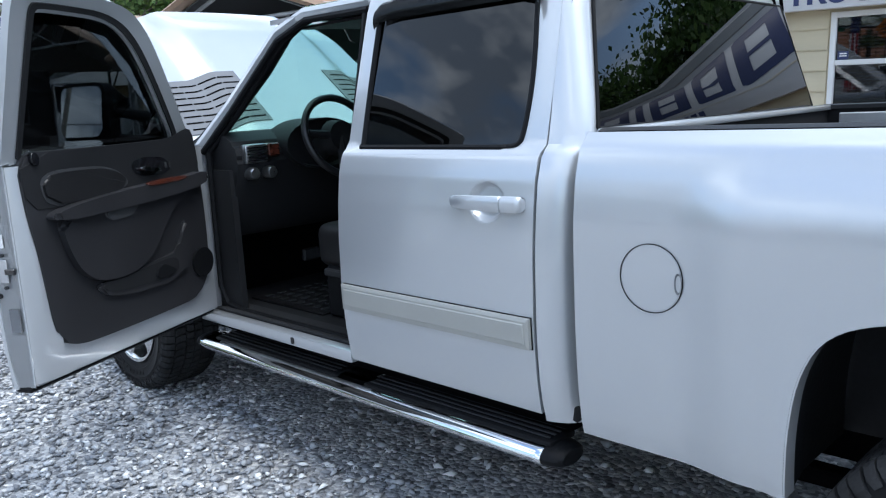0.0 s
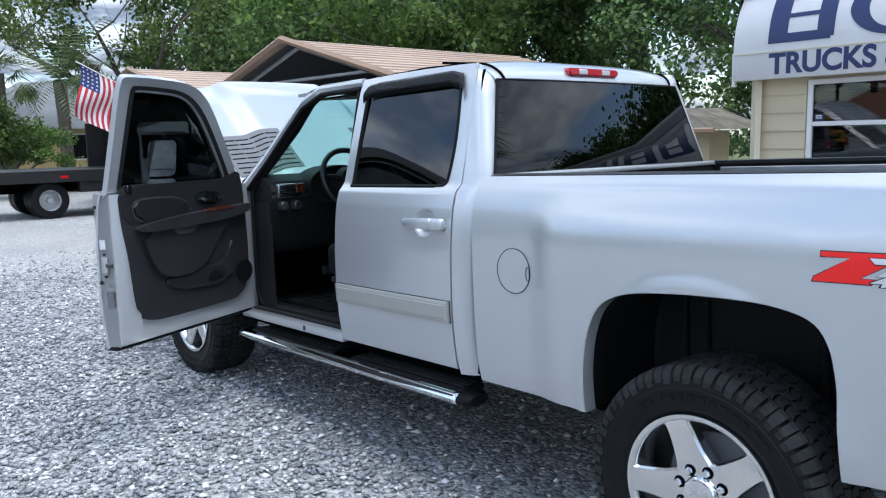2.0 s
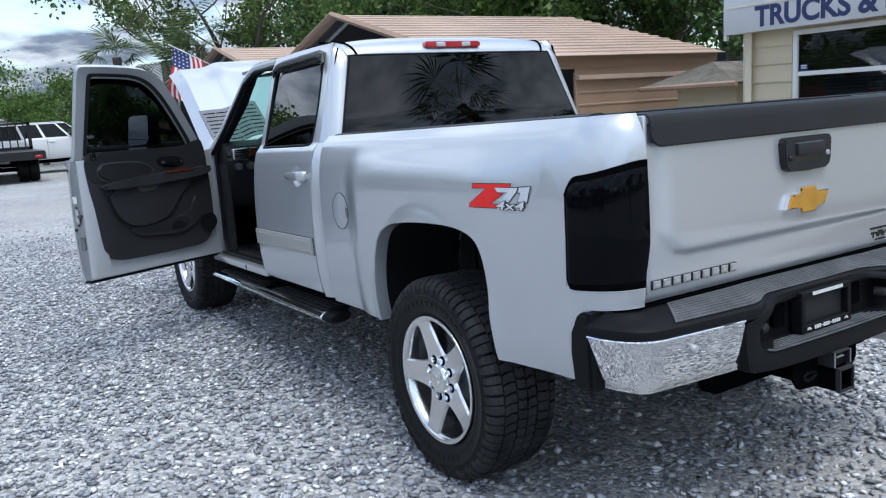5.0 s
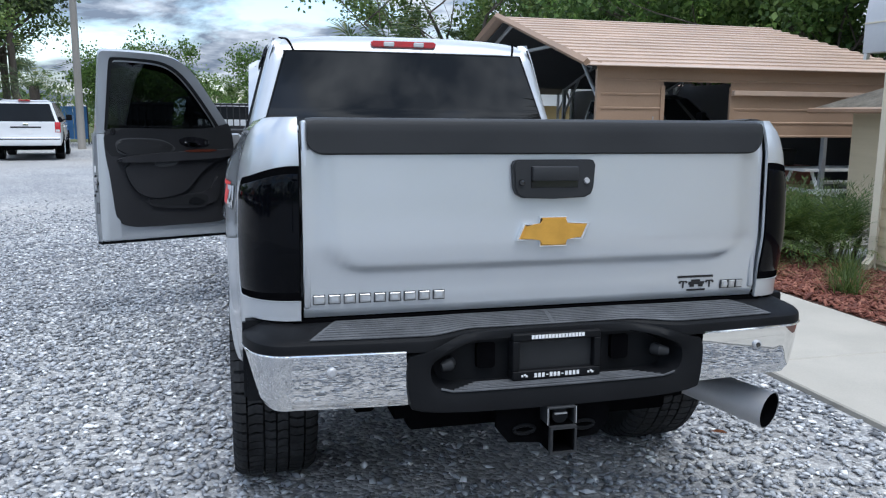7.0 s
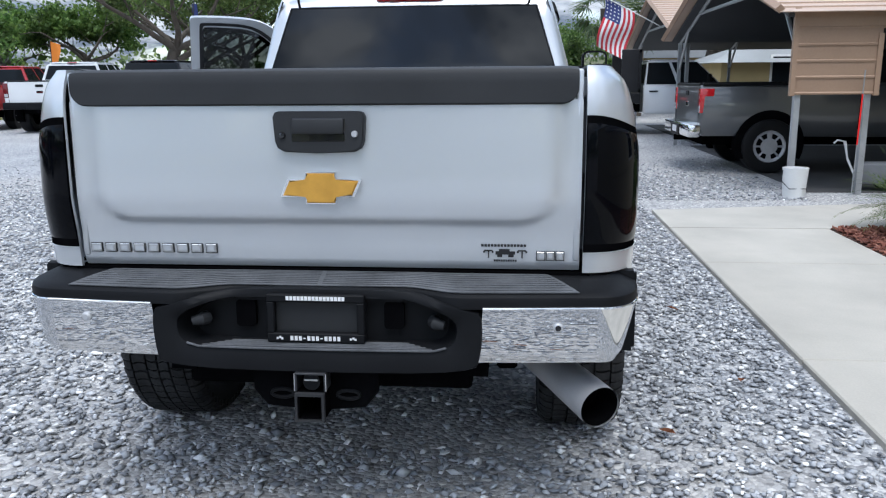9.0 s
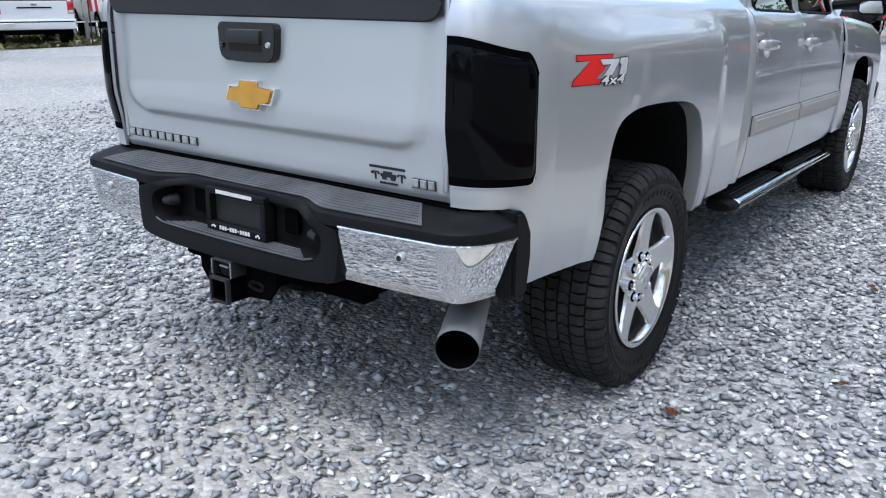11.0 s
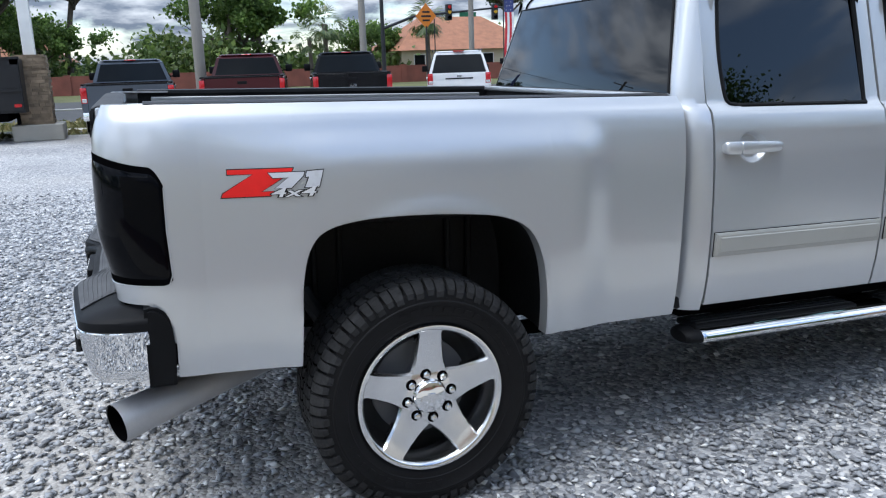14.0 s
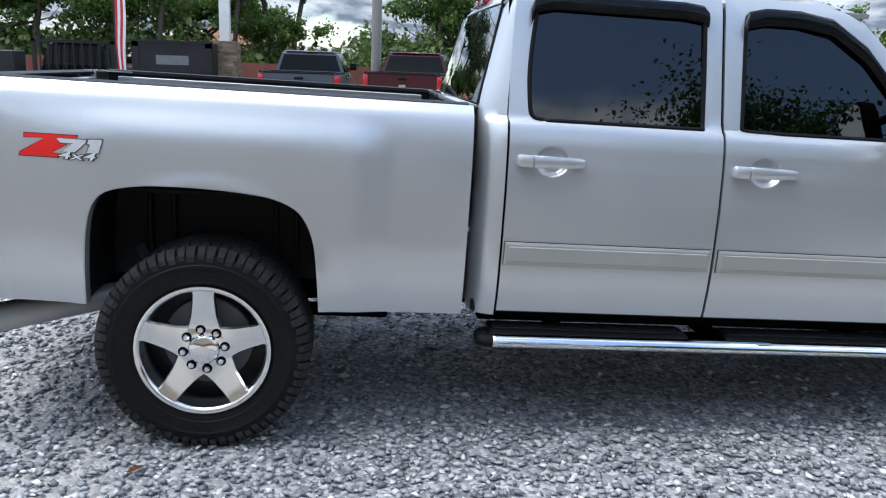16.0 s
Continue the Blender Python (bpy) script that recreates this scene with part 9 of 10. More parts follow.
put(oak_c, [(-8.0, 58, 80, 0.5), (1.0, 54, 200, 0.45), (-18, 42, 20, 0.9), (-16.5, 33, 60, 0.95), (-14.5, 41, 170, 0.85)])
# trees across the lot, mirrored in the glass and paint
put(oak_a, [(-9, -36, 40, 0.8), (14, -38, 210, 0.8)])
tree("small_tree", "dense rounded small tree by the far house", pose(2.75, 25.2, 0), 15, 2.6, 2.1, 0.09, 13000, 0.07, LEAF_OAK, 0.30, 0.25, 8, crown_low=0.2)
oak_d = tree("oak_tree", "broad dense oak behind the office", pose(15.0, 0.5, 0), 16, 9.4, 7.0, 0.34, 44000, 0.125, LEAF_DARK, 0.24, 0.3, 8, crown_low=0.2)
put(oak_d, [(15.5, -6.5, 120, 0.95), (16.5, -13.5, 60, 0.88)])
put(oak_b, [(21.5, 20.5, 320, 1.2)])
oak_e = tree("oak_tree", "tall fine-leaved oak behind the office", pose(21.5, 9.0, 0), 17, 14.5, 8.8, 0.40, 56000, 0.115, LEAF_DARK, 0.42, 0.3, 9, crown_low=0.4)
put(oak_e, [(21.5, 16.0, 140, 0.98)])
tree("oak_tree", "dense small-leaved oak behind the office", pose(18.2, 8.8, 0), 14, 11.0, 7.6, 0.30, 26000, 0.10, LEAF_DARK, 0.26, 0.2, 7)
pine_a = tree("pine_tree", "tall thin pine with ragged crown", pose(-64, 6.5, 0), 21, 15, 5.5, 0.22, 7500, 0.18, LEAF_PINE, 0.50, 0.2, 7, 0.15)
put(pine_a, [(-10.8, 40.6, 70, 0.85), (-66, -5.0, 50, 1.0), (-63, -9.0, 120, 0.9), (-66, 9.5, 220, 1.05), (-62, -24, 80, 1.1), (-60, -15, 10, 0.95), (-70, 34, 300, 0.9), (-67, 7.8, 150, 1.1), (-65, -20, 0, 1.0), (-5, -40, 0, 1.0), (-68, -7, 190, 1.1)])
tall_a = tree("broadleaf_tree", "tall green tree behind the block wall", pose(-65, 8.2, 0), 31, 12, 7, 0.26, 10500, 0.22, LEAF_OAK, 0.3, 0.2, 6, 0.15)
put(tall_a, [(-62.5, 18.0, 20, 0.62), (-70, -13, 90, 1.0), (-62, -19, 170, 0.95), (-64, -28, 250, 1.05), (-68, 41, 300, 1.0), (-63, -38, 60, 1.0), (-52, 62, 10, 1.0), (-40, 58, 130, 0.9), (-30, 52, 200, 0.9), (-64, -7, 40, 0.7)])


def shrub_band():
    """Undergrowth and far woods right round the place."""
    rng = np.random.default_rng(5)
    cs, rs = [], []
    for _ in range(900):
        y = rng.uniform(-95, 95)
        top = 2.5 + 0.9 * math.sin(0.31 * y) + 0.7 * math.sin(0.83 * y + 1.0) + (1.5 if y < -14 or y > 33 else 0.0)
        cs.append((rng.uniform(-76, -59), y, rng.uniform(0.2, max(0.8, top))))
        rs.append(rng.uniform(0.9, 1.7))
    for _ in range(620):
        a = rng.uniform(0, 2 * math.pi)
        d = rng.uniform(66, 84)
        x, y = d * math.cos(a), d * math.sin(a)
        if x > -52:
            cs.append((x, y, rng.uniform(0.3, 6.5 if x > 20 and y > 0 else 2.8)))
            rs.append(rng.uniform(1.4, 2.4))
    cs, rs = np.array(cs), np.array(rs)
    n = 150000
    i = rng.integers(0, len(cs), n)
    pts = cs[i] + rng.normal(0, 0.55, (n, 3)) * rs[i, None]
    pts = pts[pts[:, 2] > 0.05]
    v, f = leaf_quads(rng, pts, np.where(rng.uniform(0, 1, (len(pts), 1)) < 0.12, 0.50, 0.29))
    tagged(raw("far_woods", v, f, LEAF_LIGHT), "green undergrowth and far woods", "woods", kind="stuff")


shrub_band()


def palm(m, h, r, seed, fronds=26, length=1.7, label="cabbage palm with drooping fan fronds", skirt=True):
    rng = np.random.default_rng(seed)
    t = thing("palm_tree", label, "palm tree", m, "palms")
    bm = bmesh.new()
    tube(bm, [(0, 0, 0), (0.05, 0, h * 0.4), (0.02, 0.05, h * 0.8), (0.0, 0.05, h)], [r * 1.2, r, r * 0.95, r * 1.1], 10)
    part("trunk", fix(bm), BARK, t)
    vs, fs = [], []

    def blade(p, d, w, ln, up):
        k = len(vs)
        side = d.cross(up).normalized() * w
        vs.extend([tuple(p), tuple(p + d * ln * 0.5 + side), tuple(p + d * ln - up * ln * 0.18), tuple(p + d * ln * 0.5 - side)])
        fs.append((k, k + 1, k + 2, k + 3))
    for k in range(fronds):
        a = rng.uniform(0, 6.28)
        el = rng.uniform(-0.9 if skirt else -0.35, 1.2)
        d = Vector((math.cos(a) * math.cos(el), math.sin(a) * math.cos(el), math.sin(el)))
        p = Vector((0, 0.05, h))
        stem = length * rng.uniform(0.45, 0.6)
        q = p + d * stem - Vector((0, 0, 0.08))
        side = d.cross(Vector((0, 0, 1))).normalized()
        up = side.cross(d).normalized()
        blade(p, d, 0.018, stem * 1.15, up)
        for j in range(15):
            s = -1.15 + 2.3 * j / 14
            dd = (d * math.cos(s) + side * math.sin(s) - Vector((0, 0, 0.30 * abs(s) + rng.uniform(0, 0.2)))).normalized()
            blade(q, dd, 0.035, length * rng.uniform(0.42, 0.58), up)
    raw("fronds", np.array(vs), np.array(fs), LEAF_PALM, t)
    return t


pa = palm(pose(4.2, 32.7, 0), 4.3, 0.17, 3)
put(pa, [(7.5, 32.0, 60, 1.1), (-49, 11.2, 30, 0.95), (-48, 10.0, 120, 0.75), (-55, 20.5, 200, 1.1), (-12.3, 43, 20, 1.1), (-53, 34, 80, 1.0)])
palm(pose(12.2, -14.2, 0, 0, -4, 0), 10.2, 0.27, 5, 44, 2.9, "tall leaning palm behind the office")


def feather_palm(m, h, seed):
    rng = np.random.default_rng(seed)
    t = thing("feather_palm", "feather palm with long arching fronds", "palm tree", m, "palms")
    bm = bmesh.new()
    tube(bm, [(0, 0, 0), (0.06, 0, h * 0.5), (0, 0, h)], [0.26, 0.20, 0.22], 10)
    part("trunk", fix(bm), BARK, t)
    vs, fs = [], []
    for k in range(30):
        a, el = rng.uniform(0, 6.28), rng.uniform(0.1, 1.3)
        d = Vector((math.cos(a) * math.cos(el), math.sin(a) * math.cos(el), math.sin(el)))
        p = Vector((0, 0, h))
        for j in range(18):
            d = (d - Vector((0, 0, 0.075))).normalized()
            q = p + d * 0.16
            side = d.cross(Vector((0, 0, 1))).normalized()
            for s in (1, -1):
                tip = p + side * s * 0.42 * math.sin(0.35 + j * 0.14) + d * 0.20 - Vector((0, 0, 0.12))
                b = len(vs)
                vs.extend([tuple(p), tuple(p + (tip - p) * 0.5 + d * 0.03), tuple(tip), tuple(p + (tip - p) * 0.5 - d * 0.03)])
                fs.append((b, b + 1, b + 2, b + 3))
            b = len(vs)
            vs.extend([tuple(p + side * 0.012), tuple(q + side * 0.01), tuple(q - side * 0.01), tuple(p - side * 0.012)])
            fs.append((b, b + 1, b + 2, b + 3))
            p = q
    raw("fronds", np.array(vs), np.array(fs), LEAF_PALM, t)


feather_palm(pose(-9.4, 35.8, 0), 2.6, 8)


def blue_fence():
    """Low blue sheeting behind the parked cars."""
    p = thing("blue_fence", "faded blue sheet fence behind the parked cars", "fence", pose(-9.3, 37.0, 0, 0, 0, 12))
    for k in range(6):
        part("fence_sheet", boxes((-1.8 + 0.6 * k, -1.22 + 0.6 * k, -0.015, 0.015, 0.25, 1.75), bevel=0.004), BLUESHEET, p)
    for k in range(4):
        part("fence_post", boxes((-1.83 + 1.2 * k, -1.77 + 1.2 * k, 0.015, 0.075, 0, 1.85)), DARKMETAL, p)


BLUESHEET = mat("faded blue sheeting", (0.05, 0.16, 0.36), 0.6, 0, 0.15, 2, 30)
blue_fence()
feather_palm(pose(4.9, 27.6, 0), 3.7, 9)


def cycad_bush(m, seed, n=60, h=0.75):
    """Low shrub of many arching stems set with narrow leaflets."""
    rng = np.random.default_rng(seed)
    t = thing("leafy_shrub", "green feathery shrub in the mulch bed", "shrub", m, "bed plants")
    vs, fs = [], []
    bm = bmesh.new()
    for k in range(7):
        a = rng.uniform(0, 6.28)
        tube(bm, [(0.16 * math.cos(a), 0.16 * math.sin(a), 0), (0.22 * math.cos(a), 0.22 * math.sin(a), h * 0.55)], [0.014, 0.010], 6)
    tagged(part("stem_cluster", fix(bm), BARK, t), kind="stuff")
    for k in range(n):
        a, el = rng.uniform(0, 6.28), rng.uniform(0.25, 1.45)
        r0 = rng.uniform(0.02, 0.24)
        p = Vector((r0 * math.cos(a), r0 * math.sin(a), rng.uniform(0.15, h * 0.75)))
        d = Vector((math.cos(a) * math.cos(el), math.sin(a) * math.cos(el), math.sin(el)))
        for j in range(12):
            d = (d - Vector((0, 0, 0.09))).normalized()
            side = d.cross(Vector((0, 0, 1))).normalized()
            q = p + d * 0.05
            for s in (1, -1):
                tip = p + side * s * 0.11 * math.sin(0.5 + j * 0.27) + d * 0.07
                b = len(vs)
                mid = (p + tip) / 2
                vs.extend([tuple(p), tuple(mid + d * 0.010), tuple(tip), tuple(mid - d * 0.010)])
                fs.append((b, b + 1, b + 2, b + 3))
            p = q
    raw("foliage", np.array(vs), np.array(fs), LEAF_LIGHT, t)


def grass_clump(m, seed, n=160, h=0.32, ):
    rng = np.random.default_rng(seed)
    t = thing("grass_clump", "clump of strappy border grass", "grass", m, "bed plants")
    vs, fs = [], []
    for k in range(n):
        a, el = rng.uniform(0, 6.28), rng.uniform(0.7, 1.5)
        p = Vector((0.05 * rng.normal(), 0.05 * rng.normal(), 0))
        d = Vector((math.cos(a) * math.cos(el), math.sin(a) * math.cos(el), math.sin(el)))
        side = d.cross(Vector((0, 0, 1))).normalized() * 0.005
        ln = h * rng.uniform(0.7, 1.3) / 4
        prev = None
        for j in range(5):
            w = side * (1 - j / 5.2)
            b = len(vs)
            vs.extend([tuple(p + w), tuple(p - w)])
            if prev is not None:
                fs.append((prev, b, b + 1, prev + 1))
            prev = b
            d = (d - Vector((0, 0, 0.22))).normalized()
            p = p + d * ln
    tagged(raw("grass_tuft", np.array(vs), np.array(fs), LEAF_LIGHT, t), kind="stuff")


for k, (x, y, h) in enumerate(((4.25, 3.75, 0.38), (4.6, 3.9, 0.42), (4.85, 3.5, 0.40), (4.25, 4.15, 0.36), (4.95, 4.1, 0.42), (5.3, 3.8, 0.40))):
    cycad_bush(pose(x, y, 0.03), 40 + k, 150, h)
for k, (x, y) in enumerate(((3.74, 2.95), (3.95, 2.15), (4.35, 2.6), (3.8, 1.2))):
    grass_clump(pose(x, y, 0.03), 60 + k)


def verge_grass():
    rng = np.random.default_rng(9)
    n = 9000
    x, y = rng.uniform(-25, -19.3, n), rng.uniform(-22, 32, n)
    ok = (x < -21.7) | (x > -20.3)
    x, y = x[ok], y[ok]
    pts = np.stack([x, y, np.full(len(x), 0.05)], 1)
    v, f = leaf_quads(rng, pts, 0.10, stretch=2.4)
    v[:, 2] = np.maximum(v[:, 2], -0.02)
    tagged(raw("verge_grass", v, f, GRASS_BLADES), "dry roadside grass", "grass", kind="stuff")


GRASS_BLADES = island_mat("dry grass blades", [(0, (0.09, 0.11, 0.03)), (0.5, (0.20, 0.19, 0.075)), (1, (0.34, 0.29, 0.14))], 0.9, 0.2)
verge_grass()


# ---- street furniture and distance ----
def pole(x, y, h, r, label="weathered timber utility pole", lean=0, material=None, arm=True):
    p = thing("utility_pole", label, "pole", pose(x, y, -0.02, 0, lean, 0), "utility poles")
    bm = bmesh.new()
    tube(bm, [(0, 0, 0), (0, 0, h)], [r, r * 0.72], 12)
    part("shaft", fix(bm), material or POLEWOOD, p)
    if arm:
        part("cross_arm", boxes((-0.06, 0.06, -1.1, 1.1, h - 0.75, h - 0.63)), POLEWOOD, p)
        for yy in (-1.0, 0.0, 1.0):
            bm = bmesh.new()
            tube(bm, [(0, yy, h - 0.63), (0, yy, h - 0.45)], [0.04, 0.03], 8)
            part("insulator", fix(bm), WHITE, p)
    return p


pole(-20.6, 1.05, 10.5, 0.16)
pole(-30.5, 8.6, 11, 0.16)
pole(-30, 13.4, 10, 0.13, arm=False)
pole(-6.98, 32.2, 10.5, 0.16, arm=False)
pole(-33, -22, 11, 0.16)
pole(-34, 42, 11, 0.16)
for k, z in enumerate((7.0, 7.4, 8.6)):
    w = thing("power_line", "black overhead power line", "cable", None, "power lines")
    bm = bmesh.new()
    pts = []
    for (xa, ya), (xb, yb) in (((-33, -60), (-33, -22)), ((-33, -22), (-30.5, 8.6)), ((-30.5, 8.6), (-34, 42)), ((-34, 42), (-36, 90))):
        pts += [(xa + (xb - xa) * t + 0.4 * k, ya + (yb - ya) * t, z - 0.9 * 4 * t * (1 - t)) for t in lin(0, 0.875, 7)]
    tube(bm, pts, 0.02, 5)
    part("wire", fix(bm), DARKMETAL, w)


def signal_mast():
    s = thing("traffic_signal", "dark mast arm with traffic signals", "traffic light", pose(-44, 13.6, 0))
    bm = bmesh.new()
    tube(bm, [(0, 0, 0), (0, 0, 5.6)], [0.14, 0.11], 10)
    tube(bm, [(0, 0, 3.5), (0, 2.0, 4.2), (0, 8.5, 4.75)], [0.09, 0.08, 0.05], 8)
    part("mast", fix(bm), DARKMETAL, s)
    for y in (4.1, 7.2):
        h = part("signal_head", boxes((-0.15, 0.15, y, y + 0.36, 3.95, 4.9), bevel=0.03), DARKMETAL, s)
        for k, c in enumerate((REDLENS, YELLOW, UNDER)):
            bm = bmesh.new()
            tube(bm, [(0.15, y + 0.18, 4.72 - 0.3 * k), (0.24, y + 0.18, 4.72 - 0.3 * k)], 0.10, 12)
            part("signal_lens", fix(bm), c, h)
    part("street_blade", boxes((-0.02, 0.02, 5.0, 6.1, 4.15, 4.42)), FLAG_GREEN, s)
    d = thing("warning_sign", "orange diamond road-work sign with dark bars", "sign", pose(-41, 15.3, 0))
    bm = bmesh.new()
    prism(bm, [(0, 3.35), (0.62, 4.05), (0, 4.75), (-0.62, 4.05)], -0.01, 0.01, "x")
    part("sign_panel", fix(bm), ORANGE, d, smooth=0)
    part("sign_bar", boxes((0.011, 0.016, -0.22, 0.22, 4.22, 4.32), (0.011, 0.016, -0.30, 0.30, 3.99, 4.09), (0.011, 0.016, -0.22, 0.22, 3.76, 3.86)), DECAL_BLACK, d, smooth=0)
    bm = bmesh.new()
    tube(bm, [(0, 0, 0), (0, 0, 3.5)], 0.04, 6)
    tube(bm, [(0, 0.5, 0), (0, 0.5, 3.9)], 0.03, 6)
    part("sign_post", fix(bm), DARKMETAL, d)


def lot_lamp():
    p = thing("lot_lamp", "tall dark steel lot lamp on a pole", "lamp post", pose(-2.85, -13.2, 0))
    bm = bmesh.new()
    tube(bm, [(0, 0, 0), (0, 0, 9.4)], [0.10, 0.07], 10)
    part("shaft", fix(bm), DARKMETAL, p)
    part("arm", boxes((-0.45, 0.0, -0.04, 0.04, 9.32, 9.40), bevel=0.01), DARKMETAL, p)
    part("lamp_head", boxes((-0.95, -0.35, -0.18, 0.18, 9.28, 9.42), bevel=0.03), DARKMETAL, p)
    part("base", boxes((-0.3, 0.3, -0.3, 0.3, 0, 0.6), bevel=0.03), CONCRETE, p)


lot_lamp()
FLAG_GREEN = mat("green street sign", (0.02, 0.16, 0.08), 0.5, 0, 0.08, 5, 50)
signal_mast()


def stone_pillar():
    p = thing("stone_pillar", "ledge-stone entrance pillar with white sign post", "pillar", pose(-18.35, -3.0, 0))
    part("pillar_core", boxes((-0.31, 0.31, -0.31, 0.31, 0, 2.0)), STONEWALL, p, smooth=0)
    part("plinth", boxes((-0.55, 0.55, -0.55, 0.55, 0, 0.38), bevel=0.02), CONCRETE, p, smooth=0)
    rng = random.Random(4)
    z = 0.38
    while z < 1.98:
        h = rng.uniform(0.045, 0.085)
        for side in range(4):
            u = -0.35
            while u < 0.33:
                w = rng.uniform(0.12, 0.34)
                u1 = min(u + w, 0.35)
                o = 0.335 + rng.uniform(0, 0.035)
                d = [(0.30, o, u, u1 - 0.006), (u, u1 - 0.006, 0.30, o), (-o, -0.30, u, u1 - 0.006), (u, u1 - 0.006, -o, -0.30)][side]
                part("stone", boxes((*d, z, z + h - 0.006)), STONEWALL, p, smooth=0)
                u = u1
        z += h
    part("sign_post", boxes((-0.13, 0.13, -0.13, 0.13, 2.0, 6.0), bevel=0.01), WHITE, p, smooth=0)


def block_wall():
    w = tagged(new("block_wall"), "long low red block wall across the road", "wall", kind="structure")
    y = -96.0
    while y < 96:
        part("wall_panel", boxes((-57.4, -57.2, y + 0.02, y + 4.78, 0, 1.28)), BRICKRED, w, smooth=0)
        part("wall_pier", boxes((-57.5, -57.1, y - 0.2, y + 0.2, 0, 1.36)), BRICKRED, w, smooth=0)
        y += 4.8


def far_house(m, wall, roof, w, d, h, rise, label, windows=3):
    o = thing("house", label, "house", m, "far houses")
    part("wall", boxes((-w / 2, w / 2, -d / 2, d / 2, 0, h)), wall, o, smooth=0)
    bm = bmesh.new()
    vs = [bm.verts.new(p) for p in ((-w / 2 - 0.5, -d / 2 - 0.5, h), (w / 2 + 0.5, -d / 2 - 0.5, h), (w / 2 + 0.5, d / 2 + 0.5, h), (-w / 2 - 0.5, d / 2 + 0.5, h), (-w / 2 + d * 0.35, 0, h + rise), (w / 2 - d * 0.35, 0, h + rise))]
    for q in ((0, 1, 5, 4), (2, 3, 4, 5), (3, 0, 4), (1, 2, 5), (0, 3, 2, 1)):
        bm.faces.new([vs[i] for i in q])
    part("roof", fix(bm), roof, o, smooth=0)
    for k in range(windows):
        x = -w / 2 + w * (k + 0.5) / windows
        win = part("window", boxes((x - 0.5, x + 0.5, -d / 2 - 0.03, -d / 2 + 0.02, 0.9, 2.1)), WHITE, o, smooth=0)
        part("pane", boxes((x - 0.43, x + 0.43, -d / 2 - 0.04, -d / 2 - 0.02, 0.97, 2.03)), GLASS_CAR, win, smooth=0)


stone_pillar()
block_wall()

ROOF_HOUSE = mat("dull grey roof sheets", (0.20, 0.21, 0.215), 0.75, 0, 0.15, 0.8, 25, 0.1)
YELLOWWALL = mat("yellow stucco", (0.55, 0.42, 0.20), 0.8, 0, 0.08, 1.5, 40)
ROOF_TERRA = mat("orange-brown roof tiles", (0.33, 0.15, 0.085), 0.8, 0, 0.2, 2, 20, 0.4, 0.02)
far_house(pose(12.5, 41, 0, 0, 0, 0), YELLOWWALL, ROOF_HOUSE, 17, 8, 2.3, 2.3, "yellow house with dull grey roof", 6)
far_house(pose(15, 25.5, 0), YELLOWWALL, ROOF_GREY, 16, 4, 1.85, 0.7, "low yellow workshop with pale grey roof", 4)
far_house(pose(-63, 25.5, 0, 0, 0, 90), SIDING, ROOF_TERRA, 12, 9, 2.4, 2.8, "far house with orange-brown roof", 4)
far_house(pose(-78, -11, 0, 0, 0, 90), SIDING, ROOF_TERRA, 11, 8, 2.4, 2.2, "far house with brown gable roof", 3)


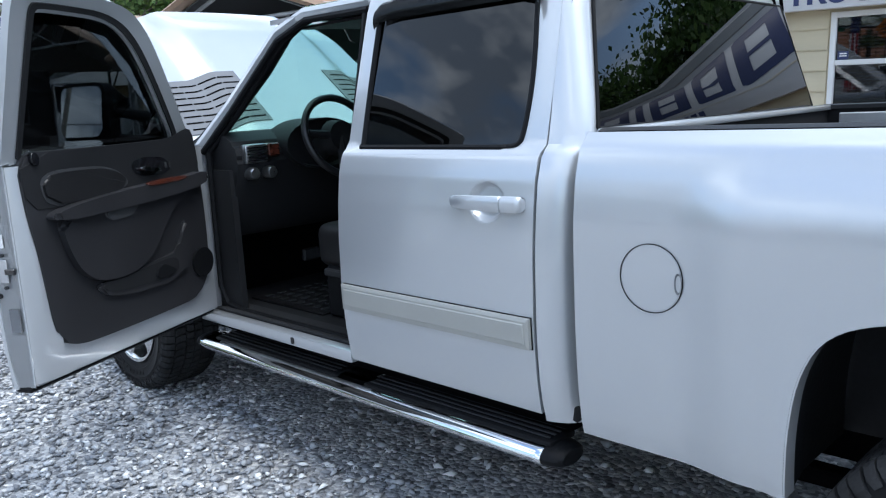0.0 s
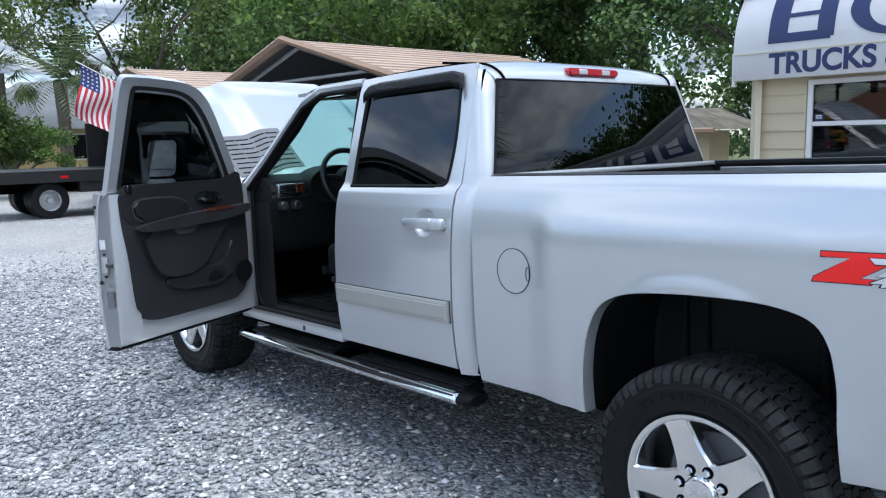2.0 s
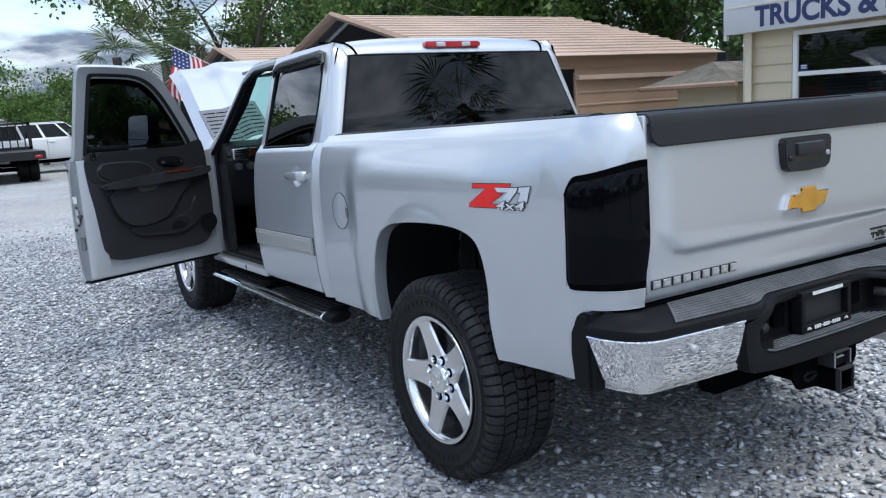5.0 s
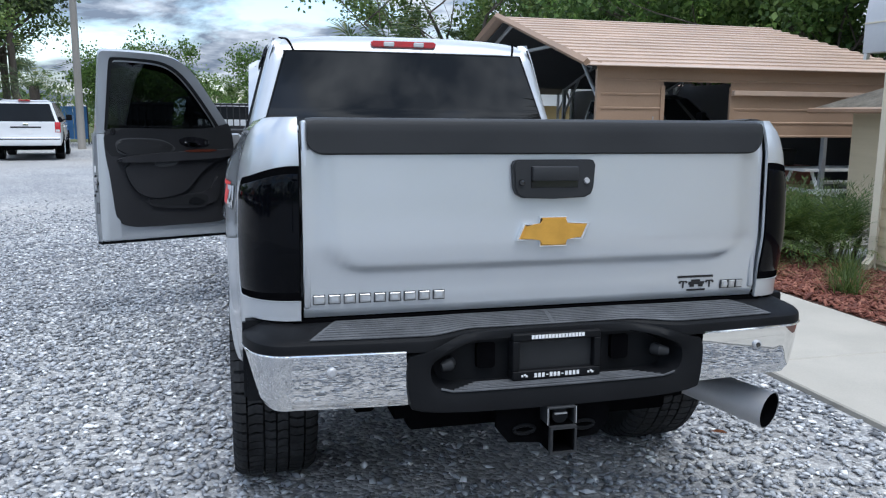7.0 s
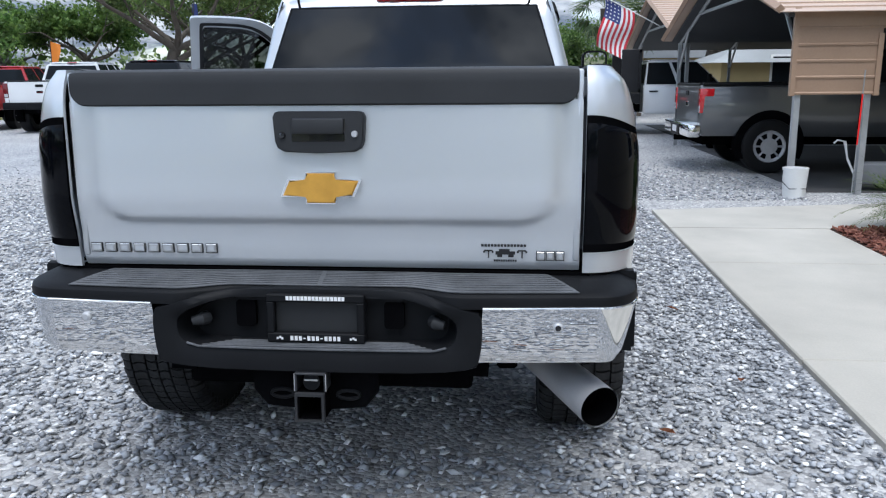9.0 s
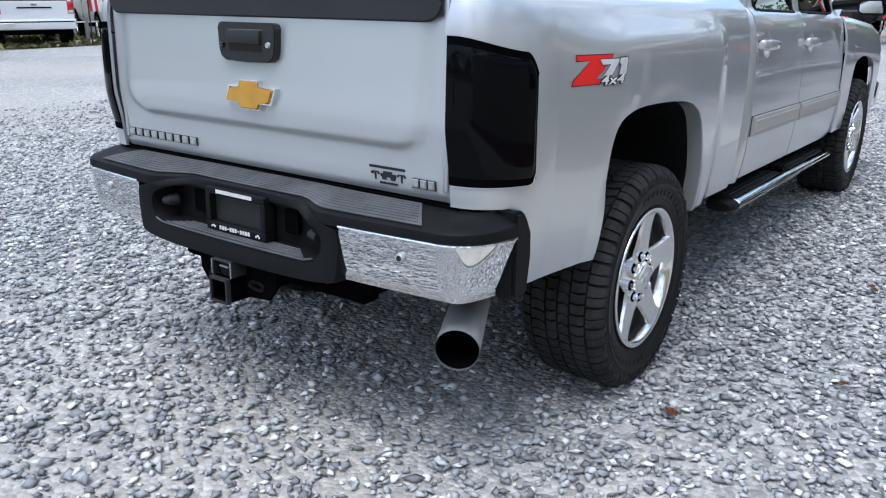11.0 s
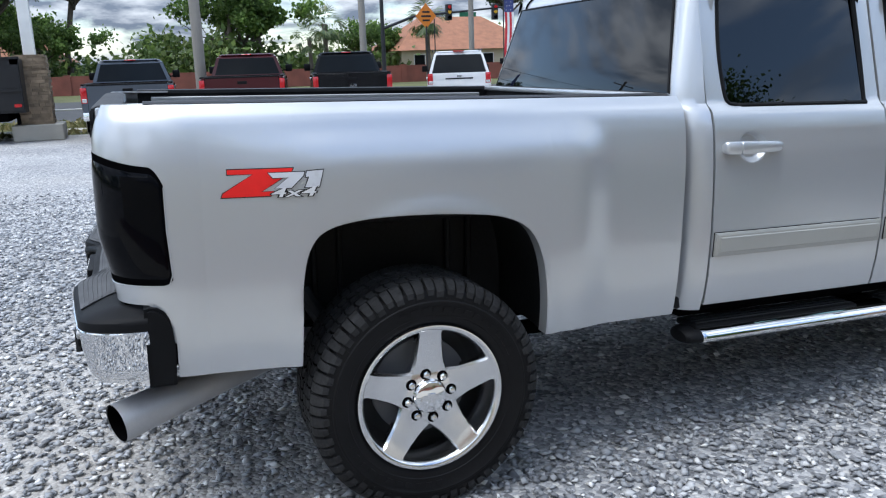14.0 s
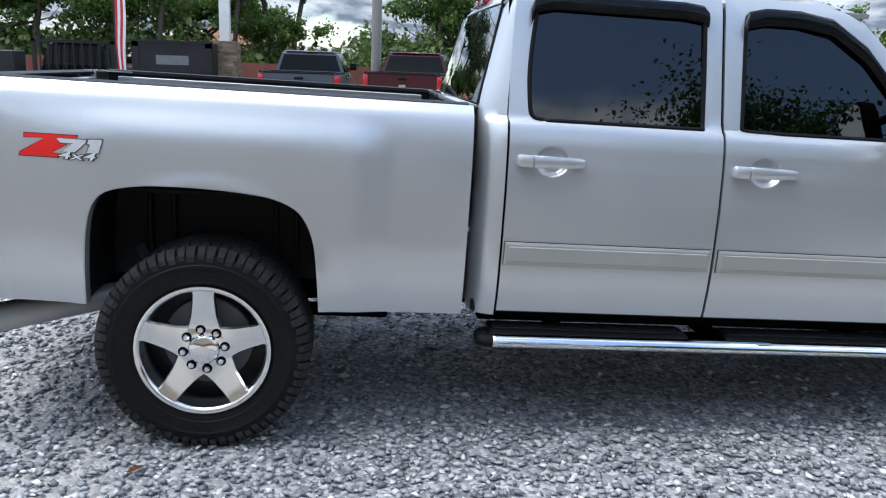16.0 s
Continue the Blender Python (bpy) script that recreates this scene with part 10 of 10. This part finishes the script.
def feather_flag(x, y, label, h=4.2):
    f = thing("feather_flag", label, "flag", pose(x, y, 0, 0, 0, 70), "feather flags")
    bm = bmesh.new()
    tube(bm, [(0, 0, 0), (0, 0, h * 0.8), (0.1, 0, h)], 0.02, 6)
    part("staff", fix(bm), DARKMETAL, f)
    z0 = 0.9
    for k in range(4):
        part("stripe", sheet(lin(z0, h * 0.70, 8), [0.07 * k, 0.07 * k + 0.07], lambda z, u: (0.03 + u + 0.02 * math.sin(z * 3), 0.03 * math.sin(z * 2 + u * 9), z), 0.003), FLAG_RED if k % 2 == 0 else FLAG_WHITE, f)
    part("canton", sheet(lin(h * 0.70, h * 0.97, 6), lin(0, 0.28, 3), lambda z, u: (0.03 + u * (1 - 0.35 * step01(h * 0.8, h * 0.97, z)), 0.03 * math.sin(z * 2 + u * 9), z), 0.003), FLAG_BLUE, f)
    bm = bmesh.new()
    for r in range(9):
        for q in range(3):
            u, z = 0.05 + 0.075 * q + 0.03 * (r % 2), h * 0.715 + r * h * 0.027
            if u < 0.24 - 0.08 * step01(h * 0.8, h * 0.97, z):
                y = 0.03 * math.sin(z * 2 + u * 9)
                prism(bm, [(0.03 + u - 0.016, z), (0.03 + u, z - 0.02), (0.03 + u + 0.016, z), (0.03 + u, z + 0.02)], y - 0.006, y + 0.006)
    part("stars", fix(bm), FLAG_WHITE, f)


feather_flag(-19.5, 10.0, "striped feather flag by the row of trucks")
feather_flag(-17.9, -5.7, "striped feather flag beside the pillar", 5.0)
feather_flag(-10.9, 25.0, "striped feather flag behind the black pickup")


def orange_pennant():
    p = thing("pennant", "faded orange pennant on a thin pole", "flag", pose(-14.7, 22.3, 0, 0, 0, 20))
    bm = bmesh.new()
    tube(bm, [(0, 0, 0), (0, 0, 2.75)], 0.014, 6)
    part("pole", fix(bm), DARKMETAL, p)
    part("cloth", sheet(lin(2.05, 2.72, 8), lin(0.0, 0.30, 5), lambda z, u: (0.012 + u * (0.55 + 0.45 * step01(2.0, 2.6, z)), 0.03 * math.sin(u * 14 + z * 3), z - 0.35 * u), 0.004), ORANGE, p)


orange_pennant()


def barrier():
    b = thing("rope_fence", "low white cable fence along the verge", "fence")
    for k in range(16):
        y = -14 + 3.0 * k
        part("post", boxes((-19.75, -19.67, y - 0.04, y + 0.04, -0.02, 0.75)), POLEWOOD, b, smooth=0)
    bm = bmesh.new()
    tube(bm, [(-19.71, -14, 0.62), (-19.71, 31, 0.62)], 0.02, 6)
    part("cable", fix(bm), WHITE, b)
    for y, c in ((0.55, ORANGE), (0.1, ORANGE), (2.9, YELLOW)):
        o = thing("barrier_panel", "bright plastic barrier by the verge", "barrier", pose(-19.5, y, 0), "barriers")
        part("panel", boxes((-0.04, 0.04, -0.18, 0.18, 0.25, 0.95 if c is YELLOW else 0.55), bevel=0.01), c, o)
        part("foot", boxes((-0.15, 0.15, -0.18, 0.18, 0, 0.05)), PLASTIC, o)
        part("leg", boxes((-0.03, 0.03, -0.03, 0.03, 0.05, 0.3)), PLASTIC, o)


barrier()
